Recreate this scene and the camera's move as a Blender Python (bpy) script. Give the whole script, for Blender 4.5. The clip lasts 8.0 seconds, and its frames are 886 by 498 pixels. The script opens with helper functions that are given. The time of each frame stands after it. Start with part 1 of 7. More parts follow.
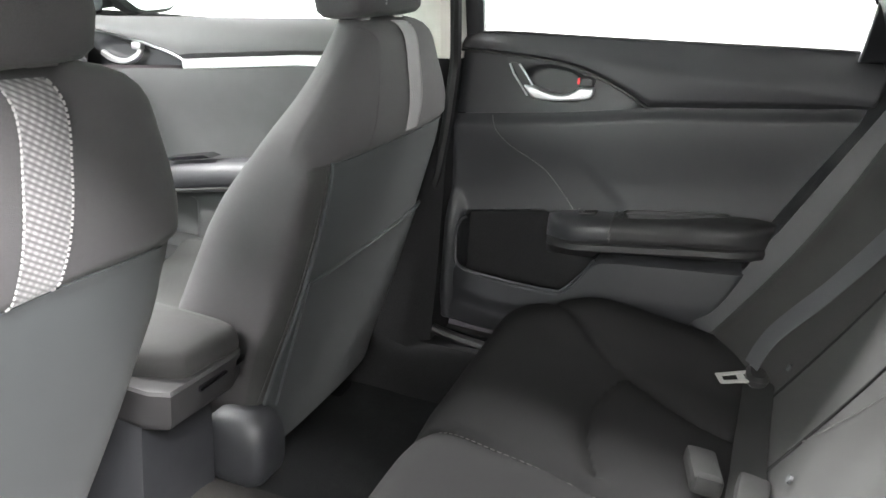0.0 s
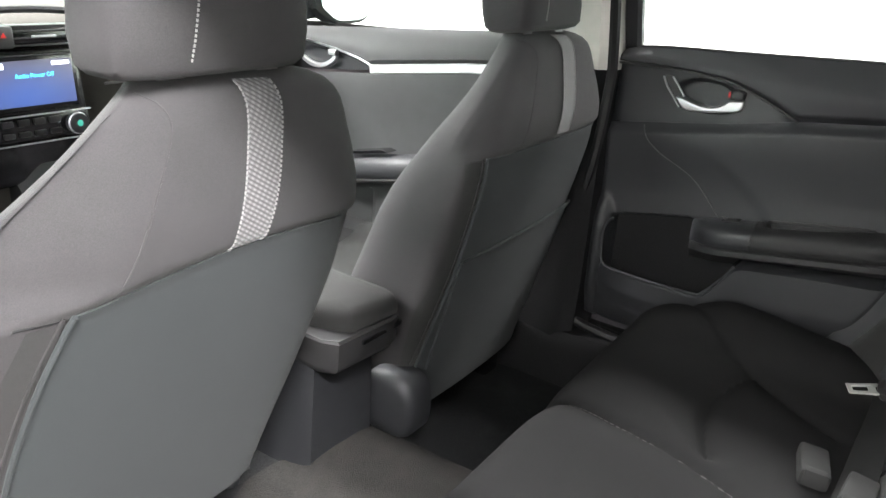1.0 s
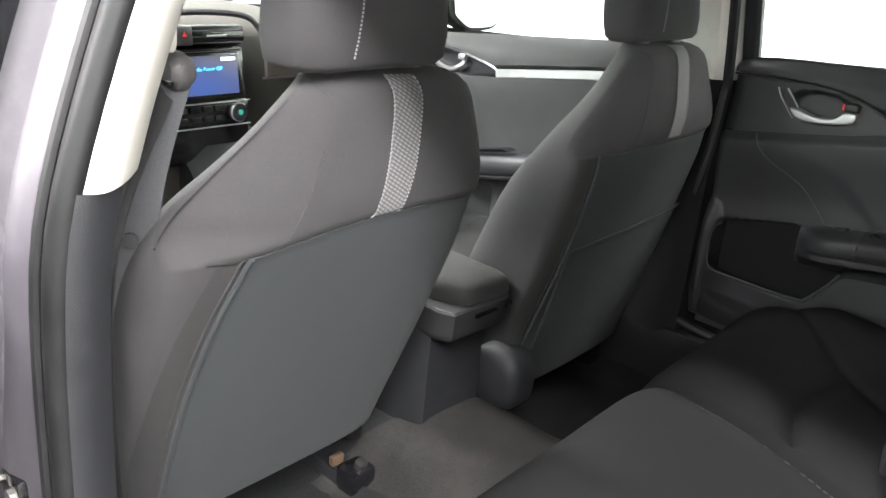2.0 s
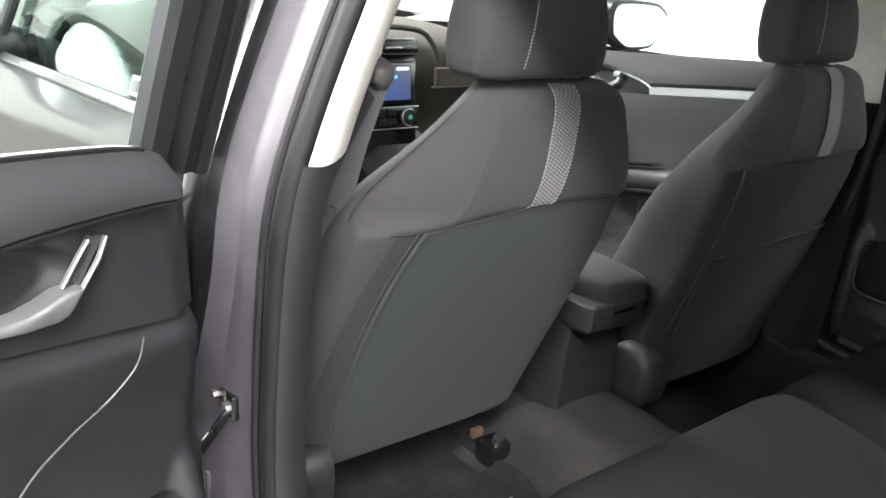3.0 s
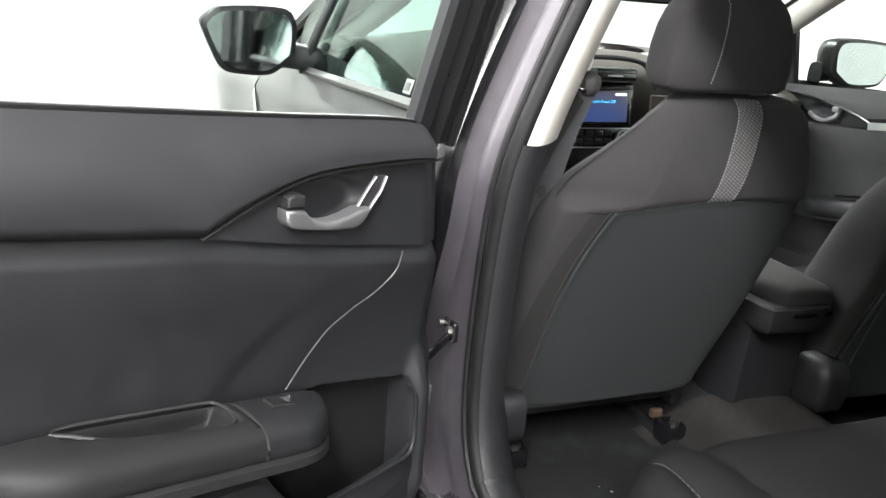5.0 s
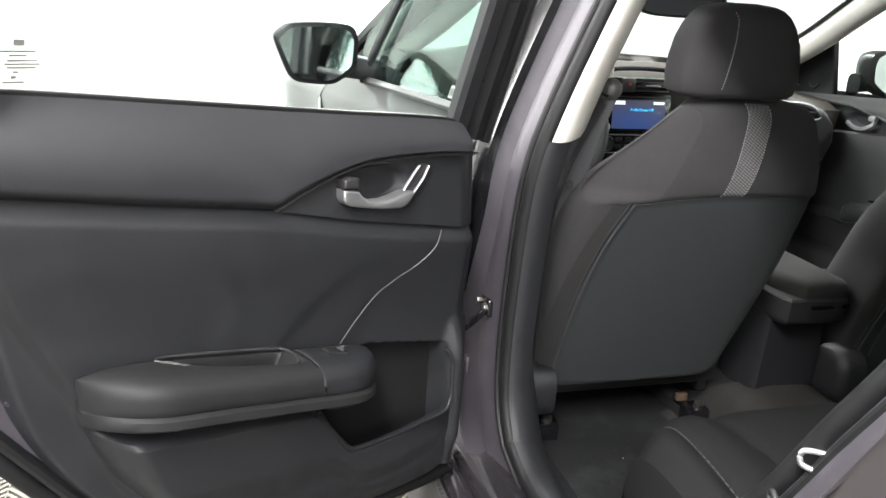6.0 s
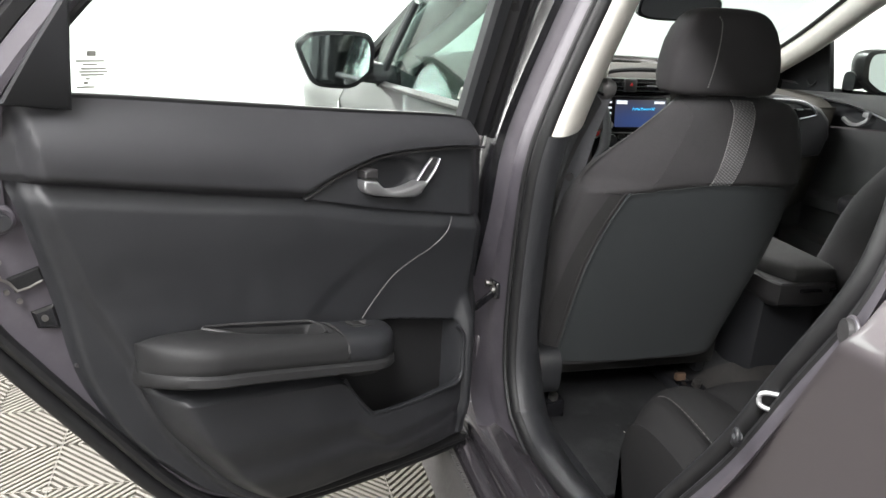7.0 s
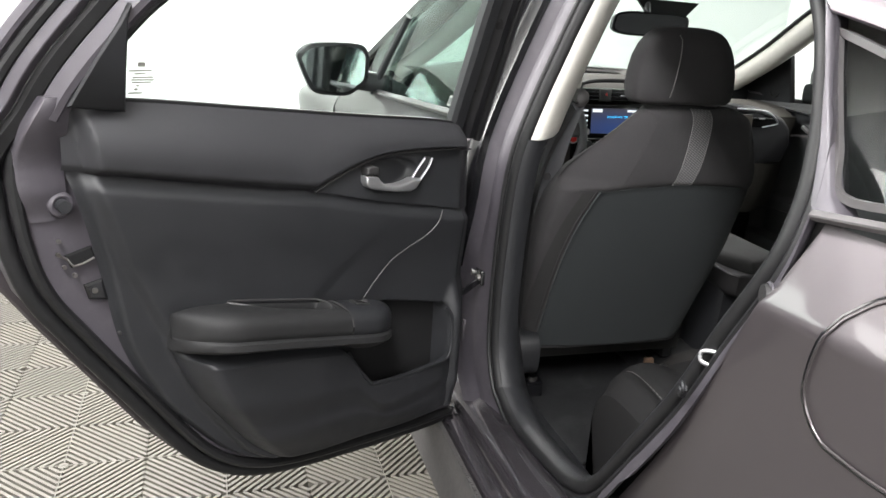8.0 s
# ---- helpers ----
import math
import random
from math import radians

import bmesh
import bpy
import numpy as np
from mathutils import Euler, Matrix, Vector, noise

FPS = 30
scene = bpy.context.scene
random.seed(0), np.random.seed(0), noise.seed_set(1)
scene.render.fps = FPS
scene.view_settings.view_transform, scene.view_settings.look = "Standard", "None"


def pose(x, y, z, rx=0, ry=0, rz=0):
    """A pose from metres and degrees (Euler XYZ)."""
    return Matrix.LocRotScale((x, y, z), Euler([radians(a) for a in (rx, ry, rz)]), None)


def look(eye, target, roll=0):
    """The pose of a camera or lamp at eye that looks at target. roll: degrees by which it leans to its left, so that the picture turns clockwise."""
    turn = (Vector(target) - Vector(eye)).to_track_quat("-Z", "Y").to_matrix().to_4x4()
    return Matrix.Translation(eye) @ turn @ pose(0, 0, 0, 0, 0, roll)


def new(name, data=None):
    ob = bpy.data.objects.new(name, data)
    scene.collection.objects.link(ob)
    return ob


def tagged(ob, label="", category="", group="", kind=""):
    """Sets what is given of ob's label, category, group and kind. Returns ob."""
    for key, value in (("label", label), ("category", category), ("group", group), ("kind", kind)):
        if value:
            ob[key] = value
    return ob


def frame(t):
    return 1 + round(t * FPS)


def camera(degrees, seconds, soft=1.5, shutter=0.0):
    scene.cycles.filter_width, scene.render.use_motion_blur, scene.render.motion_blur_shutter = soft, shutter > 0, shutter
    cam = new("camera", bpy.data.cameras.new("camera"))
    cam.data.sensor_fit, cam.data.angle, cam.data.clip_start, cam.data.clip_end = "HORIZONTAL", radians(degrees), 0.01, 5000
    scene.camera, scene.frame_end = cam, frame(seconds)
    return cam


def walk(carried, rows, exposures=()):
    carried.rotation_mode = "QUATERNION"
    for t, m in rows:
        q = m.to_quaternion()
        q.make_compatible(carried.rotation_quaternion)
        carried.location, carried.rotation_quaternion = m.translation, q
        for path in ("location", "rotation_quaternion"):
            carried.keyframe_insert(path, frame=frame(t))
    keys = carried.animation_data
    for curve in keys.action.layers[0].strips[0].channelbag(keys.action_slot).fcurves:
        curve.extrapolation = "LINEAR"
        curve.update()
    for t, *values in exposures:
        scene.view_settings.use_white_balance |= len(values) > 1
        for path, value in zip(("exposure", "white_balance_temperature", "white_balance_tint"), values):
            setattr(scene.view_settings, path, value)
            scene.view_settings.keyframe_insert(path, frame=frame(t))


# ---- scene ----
cam = camera(58.1, 8.0)
PATH = [
    (0, (-0.781, -0.54, 1.134), (0.991, 0.078, 0.442), 4.4),
    (0.5, (-0.837, -0.594, 1.146), (0.834, 0.25, 0.444), 3.8),
    (1, (-0.898, -0.635, 1.157), (0.69, 0.358, 0.455), 4.1),
    (2.5, (-1.063, -0.759, 1.172), (0.243, 0.582, 0.468), 4.6),
    (3, (-1.118, -0.807, 1.176), (0.051, 0.661, 0.484), 4.8),
    (3.5, (-1.167, -0.87, 1.179), (-0.116, 0.697, 0.516), 5.2),
    (4, (-1.211, -0.929, 1.18), (-0.275, 0.71, 0.519), 5.1),
    (4.5, (-1.229, -0.986, 1.173), (-0.419, 0.719, 0.512), 4.9),
    (5, (-1.238, -1.069, 1.169), (-0.535, 0.691, 0.531), 4.5),
    (6.5, (-1.275, -1.324, 1.184), (-0.746, 0.505, 0.573), 3.6),
    (7, (-1.291, -1.383, 1.187), (-0.768, 0.45, 0.582), 3.1),
    (7.5, (-1.321, -1.459, 1.189), (-0.764, 0.367, 0.593), 3.5),
    (8, (-1.352, -1.547, 1.205), (-0.788, 0.281, 0.621), 3.7),
]

EXPO = [(0.0, 2.95), (1.0, 2.48), (2.5, 1.92), (3.5, 1.36), (4.5, 1.1), (6.5, 0.95), (8.0, 0.6)]
walk(cam, [(t, look(eye, target, roll)) for t, eye, target, roll in PATH], EXPO)

# ---------------------------------------------------------------- world and light
world = bpy.data.worlds.new("world")
scene.world = world
world.use_nodes = True
world.node_tree.nodes["Background"].inputs[0].default_value = (0.9, 0.95, 1.0, 1)
world.node_tree.nodes["Background"].inputs[1].default_value = 0.05

ROOM = dict(x0=-3.3, x1=3.4, y0=-4.6, y1=4.4, h=3.1)


def ceiling_lamp(x, y, sx, sy, watts):
    data = bpy.data.lights.new("ceiling_lamp", "AREA")
    data.shape, data.size, data.size_y, data.energy = "RECTANGLE", sx, sy, watts
    data.color = (1.0, 0.99, 0.985)
    ob = new("ceiling_lamp", data)
    ob.matrix_world = pose(x, y, ROOM["h"] - 0.09, 0, 0, 0)
    return ob


LAMPS = [(-2.0, -2.4, 240), (-2.4, 1.2, 185), (2.7, 0.6, 120), (0.0, 3.2, 210), (1.6, -2.6, 20)]
for lx, ly, watts in LAMPS:
    ceiling_lamp(lx, ly, 0.5, 2.2, watts)

# fill light panels, added on unseen wall areas beside and behind the car
FILL_PANELS = [("west", (ROOM["x0"] + 0.10, -0.6, 1.95), (0, -90, 0), 1.1, 1.6, 9), ("west_front", (ROOM["x0"] + 0.10, 1.2, 1.75), (0, -90, 0), 1.1, 1.6, 20), ("south", (-1.5, ROOM["y0"] + 0.10, 2.0), (90, 0, 0), 2.2, 1.1, 34)]
for side_name, at, rot, sx, sy, watts in FILL_PANELS:
    data = bpy.data.lights.new("fill_lamp", "AREA")
    data.shape, data.size, data.size_y, data.energy = "RECTANGLE", sx, sy, watts
    data.color = (1.0, 0.99, 0.985)
    new("fill_lamp", data).matrix_world = pose(*at, *rot)


# ---------------------------------------------------------------- materials
def material(name, base, rough=0.6, metal=0.0, var=0.12, scale=40.0, bump=0.0, bscale=400.0, coat=0.0, coat_rough=0.16, spec=0.5, sheen=0.0,
             stain=0.0, stain_col=None, stain_scale=4.0):
    m = bpy.data.materials.new(name)
    m.use_nodes = True
    nt = m.node_tree
    n, l = nt.nodes, nt.links
    b = n["Principled BSDF"]
    b.inputs["Roughness"].default_value = rough
    b.inputs["Metallic"].default_value = metal
    b.inputs["Coat Weight"].default_value = coat
    b.inputs["Coat Roughness"].default_value = coat_rough
    b.inputs["Specular IOR Level"].default_value = spec
    b.inputs["Sheen Weight"].default_value = sheen
    b.inputs["Sheen Roughness"].default_value = 0.5
    tc = n.new("ShaderNodeTexCoord")
    noi = n.new("ShaderNodeTexNoise")
    noi.inputs["Scale"].default_value = scale
    noi.inputs["Detail"].default_value = 6
    l.new(tc.outputs["Object"], noi.inputs["Vector"])
    ramp = n.new("ShaderNodeMapRange")
    ramp.inputs["From Min"].default_value, ramp.inputs["From Max"].default_value = 0.3, 0.7
    ramp.inputs["To Min"].default_value, ramp.inputs["To Max"].default_value = 1 - var, 1 + var
    l.new(noi.outputs["Fac"], ramp.inputs["Value"])
    mul = n.new("ShaderNodeVectorMath")
    mul.operation = "SCALE"
    mul.inputs[0].default_value = base
    l.new(ramp.outputs["Result"], mul.inputs["Scale"])
    col = mul.outputs["Vector"]
    if stain:
        n2 = n.new("ShaderNodeTexNoise")
        n2.inputs["Scale"].default_value = stain_scale
        n2.inputs["Detail"].default_value = 5
        n2.inputs["Roughness"].default_value = 0.65
        l.new(tc.outputs["Object"], n2.inputs["Vector"])
        r2 = n.new("ShaderNodeMapRange")
        r2.inputs["From Min"].default_value, r2.inputs["From Max"].default_value = 0.5, 0.72
        r2.inputs["To Max"].default_value = stain
        l.new(n2.outputs["Fac"], r2.inputs["Value"])
        mix = n.new("ShaderNodeMix")
        mix.data_type = "RGBA"
        l.new(r2.outputs["Result"], mix.inputs["Factor"])
        l.new(col, mix.inputs["A"])
        mix.inputs["B"].default_value = (*(stain_col or [c * 1.8 for c in base]), 1)
        col = mix.outputs["Result"]
    l.new(col, b.inputs["Base Color"])
    rr = n.new("ShaderNodeMapRange")
    rr.inputs["From Min"].default_value, rr.inputs["From Max"].default_value = 0.3, 0.7
    rr.inputs["To Min"].default_value, rr.inputs["To Max"].default_value = max(rough - 0.06, 0.02), min(rough + 0.06, 1)
    l.new(noi.outputs["Fac"], rr.inputs["Value"])
    l.new(rr.outputs["Result"], b.inputs["Roughness"])
    if bump:
        vor = n.new("ShaderNodeTexNoise")
        vor.inputs["Scale"].default_value = bscale
        vor.inputs["Detail"].default_value = 3
        l.new(tc.outputs["Object"], vor.inputs["Vector"])
        bp = n.new("ShaderNodeBump")
        bp.inputs["Strength"].default_value = bump
        bp.inputs["Distance"].default_value = 0.002
        l.new(vor.outputs["Fac"], bp.inputs["Height"])
        l.new(bp.outputs["Normal"], b.inputs["Normal"])
    return m


def glass_material(name, tint=(0.92, 0.97, 0.95)):
    m = bpy.data.materials.new(name)
    m.use_nodes = True
    n, l = m.node_tree.nodes, m.node_tree.links
    n.clear()
    out = n.new("ShaderNodeOutputMaterial")
    tr = n.new("ShaderNodeBsdfTransparent")
    tr.inputs["Color"].default_value = (*tint, 1)
    gl = n.new("ShaderNodeBsdfGlossy")
    gl.inputs["Roughness"].default_value = 0.01
    mx = n.new("ShaderNodeMixShader")
    lw = n.new("ShaderNodeLayerWeight")
    lw.inputs["Blend"].default_value = 0.5
    pw = n.new("ShaderNodeMath")
    pw.operation = "POWER"
    pw.inputs[1].default_value = 4.5
    l.new(lw.outputs["Facing"], pw.inputs[0])
    mr = n.new("ShaderNodeMapRange")
    mr.inputs["To Min"].default_value, mr.inputs["To Max"].default_value = 0.035, 0.5
    l.new(pw.outputs["Value"], mr.inputs["Value"])
    l.new(mr.outputs["Result"], mx.inputs["Fac"])
    l.new(tr.outputs["BSDF"], mx.inputs[1])
    l.new(gl.outputs["BSDF"], mx.inputs[2])
    l.new(mx.outputs["Shader"], out.inputs["Surface"])
    return m


def emissive(name, col, strength):
    m = bpy.data.materials.new(name)
    m.use_nodes = True
    b = m.node_tree.nodes["Principled BSDF"]
    b.inputs["Base Color"].default_value = (0.01, 0.01, 0.012, 1)
    b.inputs["Emission Color"].default_value = (*col, 1)
    b.inputs["Emission Strength"].default_value = strength
    return m


def weave_material(name, dark, light, pitch):
    """A woven band: light diagonal threads over dark ones."""
    m = material(name, dark, 0.85, var=0.1, scale=60, sheen=0.2)
    n, l = m.node_tree.nodes, m.node_tree.links
    tc = n["Texture Coordinate"]
    mp = n.new("ShaderNodeMapping")
    mp.inputs["Rotation"].default_value = (0, radians(-33), 0)
    l.new(tc.outputs["Object"], mp.inputs["Vector"])
    w = n.new("ShaderNodeTexWave")
    w.bands_direction = "Z"
    w.inputs["Scale"].default_value = 1.0 / pitch * 0.314
    w.inputs["Distortion"].default_value = 0.6
    w.inputs["Detail Scale"].default_value = 30
    l.new(mp.outputs["Vector"], w.inputs["Vector"])
    w2 = n.new("ShaderNodeTexWave")
    w2.bands_direction = "X"
    w2.inputs["Scale"].default_value = 1.0 / pitch * 0.2
    l.new(mp.outputs["Vector"], w2.inputs["Vector"])
    mm = n.new("ShaderNodeMath")
    mm.operation = "MULTIPLY"
    l.new(w.outputs["Fac"], mm.inputs[0])
    r = n.new("ShaderNodeMapRange")
    r.inputs["To Min"].default_value = 0.45
    l.new(w2.outputs["Fac"], r.inputs["Value"])
    l.new(r.outputs["Result"], mm.inputs[1])
    mix = n.new("ShaderNodeMix")
    mix.data_type = "RGBA"
    l.new(mm.outputs["Value"], mix.inputs["Factor"])
    mix.inputs["A"].default_value = (*dark, 1)
    mix.inputs["B"].default_value = (*light, 1)
    l.new(mix.outputs["Result"], n["Principled BSDF"].inputs["Base Color"])
    bp = n.new("ShaderNodeBump")
    bp.inputs["Strength"].default_value = 0.5
    bp.inputs["Distance"].default_value = 0.001
    l.new(mm.outputs["Value"], bp.inputs["Height"])
    l.new(bp.outputs["Normal"], n["Principled BSDF"].inputs["Normal"])
    return m


M = {}
M["fabric"] = material("dark_seat_fabric", (0.031, 0.0295, 0.031), 0.9, var=0.18, scale=900, bump=0.35, bscale=1400, sheen=0.05, spec=0.15, stain=0.12, stain_scale=7)
M["fabric_side"] = material("grey_seat_side_fabric", (0.0225, 0.0215, 0.022), 0.9, var=0.15, scale=700, bump=0.3, bscale=1500, sheen=0.05, spec=0.15, stain=0.12, stain_scale=6)
M["backcover"] = material("blue_grey_seat_back_cloth", (0.0245, 0.0275, 0.029), 0.8, var=0.12, scale=500, bump=0.25, bscale=1600, sheen=0.05, spec=0.15, stain=0.06, stain_scale=5)
# seat cloth darkened in its colour for the shade on the rear bench
M["bench"] = material("shaded_bench_cloth", (0.0112, 0.0110, 0.0113), 0.85, var=0.16, scale=800, bump=0.4, bscale=1200, sheen=0.0, spec=0.07, stain=0.08, stain_scale=6)
M["arm_vinyl"] = material("black_armrest_vinyl", (0.0098, 0.0098, 0.0104), 0.62, spec=0.3, var=0.1, scale=30, bump=0.25, bscale=1000, stain=0.08, stain_scale=8)
M["lid"] = material("grey_console_lid_cloth", (0.0165, 0.0163, 0.0162), 0.9, var=0.15, scale=700, bump=0.3, bscale=1500, sheen=0.05, spec=0.15, stain=0.15, stain_scale=9)
# seat cloth at half shade: bench back, front cushions, one side strip
M["bench_back"] = material("half_shaded_seat_cloth", (0.021, 0.021, 0.0205), 0.7, var=0.16, scale=800, bump=0.4, bscale=1200, sheen=0.05, spec=0.15, stain=0.08, stain_scale=6)
M["weave"] = weave_material("grey_woven_band", (0.030, 0.029, 0.030), (0.14, 0.135, 0.14), 0.0045)
M["thread"] = material("light_thread", (0.17, 0.165, 0.165), 0.8, var=0.1)
M["thread_dark"] = material("dull_thread", (0.07, 0.068, 0.066), 0.8, var=0.1)
M["plastic"] = material("black_grained_plastic", (0.0126, 0.0130, 0.0147), 0.5, spec=0.36, var=0.1, scale=30, bump=0.25, bscale=900, stain=0.06, stain_scale=9)
M["plastic_soft"] = material("soft_black_vinyl", (0.0190, 0.0190, 0.0215), 0.6, spec=0.4, var=0.08, scale=25, bump=0.22, bscale=1100, stain=0.08, stain_scale=5)
# black door vinyl lightened: window light on the far front door, as colour
M["door_lit"] = material("window_lit_door_vinyl", (0.056, 0.056, 0.057), 0.55, spec=0.28, var=0.08, scale=25, bump=0.22, bscale=1100, stain=0.08, stain_scale=5)
M["plastic_grey"] = material("dark_grey_plastic", (0.021, 0.0203, 0.021), 0.5, spec=0.32, var=0.08, scale=25, bump=0.2, bscale=900, stain=0.1, stain_scale=12)
M["pillar_black"] = material("satin_black_pillar", (0.0085, 0.0085, 0.0095), 0.32, var=0.1, spec=0.25)
# dash vinyl lightened: the windscreen's light is part of this colour
M["dash"] = material("windscreen_lit_dash_vinyl", (0.046, 0.043, 0.038), 0.75, spec=0.12, var=0.08, scale=25, bump=0.2, bscale=1000, stain=0.06, stain_scale=6)
M["wood"] = material("dark_brown_dash_trim", (0.050, 0.041, 0.035), 0.4, spec=0.35, var=0.2, scale=18)
M["gloss"] = material("piano_black", (0.006, 0.006, 0.007), 0.15, var=0.1, coat=0.5)
M["rubber"] = material("black_rubber", (0.0078, 0.0078, 0.0084), 0.5, spec=0.26, var=0.15, scale=60, stain=0.1, stain_scale=20)
M["satin"] = material("satin_silver", (0.42, 0.42, 0.43), 0.46, metal=0.9, var=0.04, scale=20)
M["silver_strip"] = material("bright_silver_trim", (0.78, 0.78, 0.79), 0.4, metal=0.85, var=0.04, scale=20)
M["chrome"] = material("chrome", (0.8, 0.8, 0.8), 0.12, metal=1.0, var=0.03)
M["steel"] = material("zinc_steel", (0.16, 0.155, 0.15), 0.5, metal=1.0, var=0.15, scale=80, stain=0.3, stain_col=(0.2, 0.16, 0.12), stain_scale=60)
M["white_metal"] = material("white_coated_metal", (0.30, 0.30, 0.29), 0.35, var=0.06, scale=40)
M["rust"] = material("rusty_bracket", (0.055, 0.031, 0.017), 0.8, var=0.3, scale=120)
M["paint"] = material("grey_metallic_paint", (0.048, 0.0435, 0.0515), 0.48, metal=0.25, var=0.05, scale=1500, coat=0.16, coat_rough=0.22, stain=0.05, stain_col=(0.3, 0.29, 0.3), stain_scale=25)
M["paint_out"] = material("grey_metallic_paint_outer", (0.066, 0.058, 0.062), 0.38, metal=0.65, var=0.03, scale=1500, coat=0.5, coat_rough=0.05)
M["sill"] = material("glossy_grey_sill_paint", (0.085, 0.078, 0.088), 0.16, metal=0.8, var=0.05, scale=900, coat=0.8, stain=0.1, stain_col=(0.2, 0.195, 0.2), stain_scale=30)
M["beige"] = material("light_beige_trim", (0.46, 0.445, 0.41), 0.7, var=0.04, scale=40, bump=0.1, bscale=600)
# headliner tone lowered to cut the light it bounces round the cabin
M["headliner"] = material("grey_headliner_cloth", (0.38, 0.37, 0.35), 0.95, var=0.06, scale=300, bump=0.2, bscale=900)
M["carpet"] = material("dark_carpet", (0.0118, 0.0121, 0.0128), 1.0, spec=0.1, var=0.45, scale=350, bump=0.9, bscale=500, stain=0.6, stain_col=(0.030, 0.031, 0.032), stain_scale=7)
M["carpet_dusty"] = material("dusty_grey_carpet", (0.0205, 0.0196, 0.019), 1.0, spec=0.1, var=0.3, scale=350, bump=0.9, bscale=500, stain=0.6, stain_col=(0.038, 0.035, 0.033), stain_scale=9)
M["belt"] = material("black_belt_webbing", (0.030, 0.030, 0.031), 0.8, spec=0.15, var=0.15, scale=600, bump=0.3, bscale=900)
# webbing in a lit tone, light put into the colour
M["belt_lit"] = material("lit_belt_webbing", (0.055, 0.056, 0.060), 0.85, spec=0.15, var=0.15, scale=600, bump=0.3, bscale=900)
# webbing in a shaded tone, also used on other dim small parts
M["belt_dim"] = material("shaded_belt_webbing", (0.014, 0.014, 0.014), 0.85, spec=0.15, var=0.15, scale=600, bump=0.3, bscale=900)
M["tile"] = material("light_grey_floor_plastic", (0.098, 0.092, 0.079), 0.5, var=0.08, scale=14, stain=0.25, stain_col=(0.08, 0.073, 0.062), stain_scale=3)
M["tile_base"] = material("dark_tile_gap", (0.02, 0.019, 0.018), 0.8, var=0.2, scale=30)
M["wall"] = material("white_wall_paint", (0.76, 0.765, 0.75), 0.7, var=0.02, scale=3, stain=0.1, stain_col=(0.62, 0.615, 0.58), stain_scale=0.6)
# north wall: the white paint dimmed to offset the lamp close to it
M["wall_soft"] = material("dimmed_white_wall_paint", (0.58, 0.583, 0.565), 0.7, var=0.02, scale=3, stain=0.12, stain_col=(0.60, 0.595, 0.56), stain_scale=0.5)
# west and south walls, out of view: grey only to bounce less light
M["wall_grey"] = material("low_bounce_wall_paint", (0.28, 0.28, 0.275), 0.7, var=0.03, scale=3, stain=0.1, stain_col=(0.24, 0.235, 0.22), stain_scale=0.6)
# near-black tone for shaded recesses and openings and the far sill
M["deep_shade"] = material("deep_shade_black", (0.011, 0.011, 0.0115), 1.0, var=0.2, scale=300, bump=0.4, bscale=900, spec=0.05)
# ceiling is out of view; 0.5 keeps its bounced light low
M["ceiling"] = material("white_ceiling", (0.5, 0.5, 0.49), 0.8, var=0.03, scale=5)
M["glass"] = glass_material("clear_glass", (0.90, 0.95, 0.93))
M["glass_dark"] = glass_material("tinted_glass", (0.58, 0.60, 0.59))
M["trim_grey"] = material("dark_satin_trim", (0.085, 0.08, 0.082), 0.36, metal=0.4, var=0.05, scale=60, coat=0.2)
M["strip"] = material("grey_rocker_plastic", (0.04, 0.038, 0.038), 0.5, var=0.1, scale=90, bump=0.3, bscale=500)
# rear window is out of view; darkened to hold light off the seats
M["glass_light_block"] = glass_material("light_blocking_rear_glass", (0.12, 0.13, 0.13))
M["glass_green"] = glass_material("green_tinted_glass", (0.66, 0.76, 0.73))
M["mirror"] = material("mirror_glass", (0.40, 0.43, 0.43), 0.02, metal=1.0, var=0.0)
M["orange"] = material("orange_lens", (0.8, 0.22, 0.02), 0.2, coat=1.0, var=0.05)
M["red"] = material("red_button", (0.6, 0.02, 0.02), 0.3, coat=0.6, var=0.05)
M["ink"] = material("grey_glass_print", (0.22, 0.22, 0.20), 0.8, var=0.05)
M["lamp"] = emissive("lamp_diffuser", (1.0, 0.98, 0.95), 6.0)
def display_material():
    """A lit display, bluer and brighter towards its lower middle."""
    m = emissive("blue_screen", (0.03, 0.05, 0.125), 0.5)
    n, l = m.node_tree.nodes, m.node_tree.links
    tc = n.new("ShaderNodeTexCoord")
    mp = n.new("ShaderNodeMapping")
    mp.inputs["Location"].default_value = (-0.45, 0.0, -0.35)
    l.new(tc.outputs["Generated"], mp.inputs["Vector"])
    gr = n.new("ShaderNodeTexGradient")
    gr.gradient_type = "SPHERICAL"
    l.new(mp.outputs["Vector"], gr.inputs["Vector"])
    mix = n.new("ShaderNodeMix")
    mix.data_type = "RGBA"
    l.new(gr.outputs["Fac"], mix.inputs["Factor"])
    mix.inputs["A"].default_value = (0.055, 0.055, 0.085, 1)
    mix.inputs["B"].default_value = (0.03, 0.075, 0.26, 1)
    l.new(mix.outputs["Result"], n["Principled BSDF"].inputs["Emission Color"])
    return m


M["screen_text"] = emissive("cyan_screen_text", (0.03, 0.45, 0.85), 1.6)
M["screen"] = display_material()
M["screen_white"] = emissive("white_screen_text", (0.7, 0.75, 0.8), 1.0)
M["amber"] = emissive("amber_icon", (1.0, 0.32, 0.01), 1.6)
M["teal"] = emissive("teal_dial_mark", (0.04, 0.5, 0.36), 0.22)


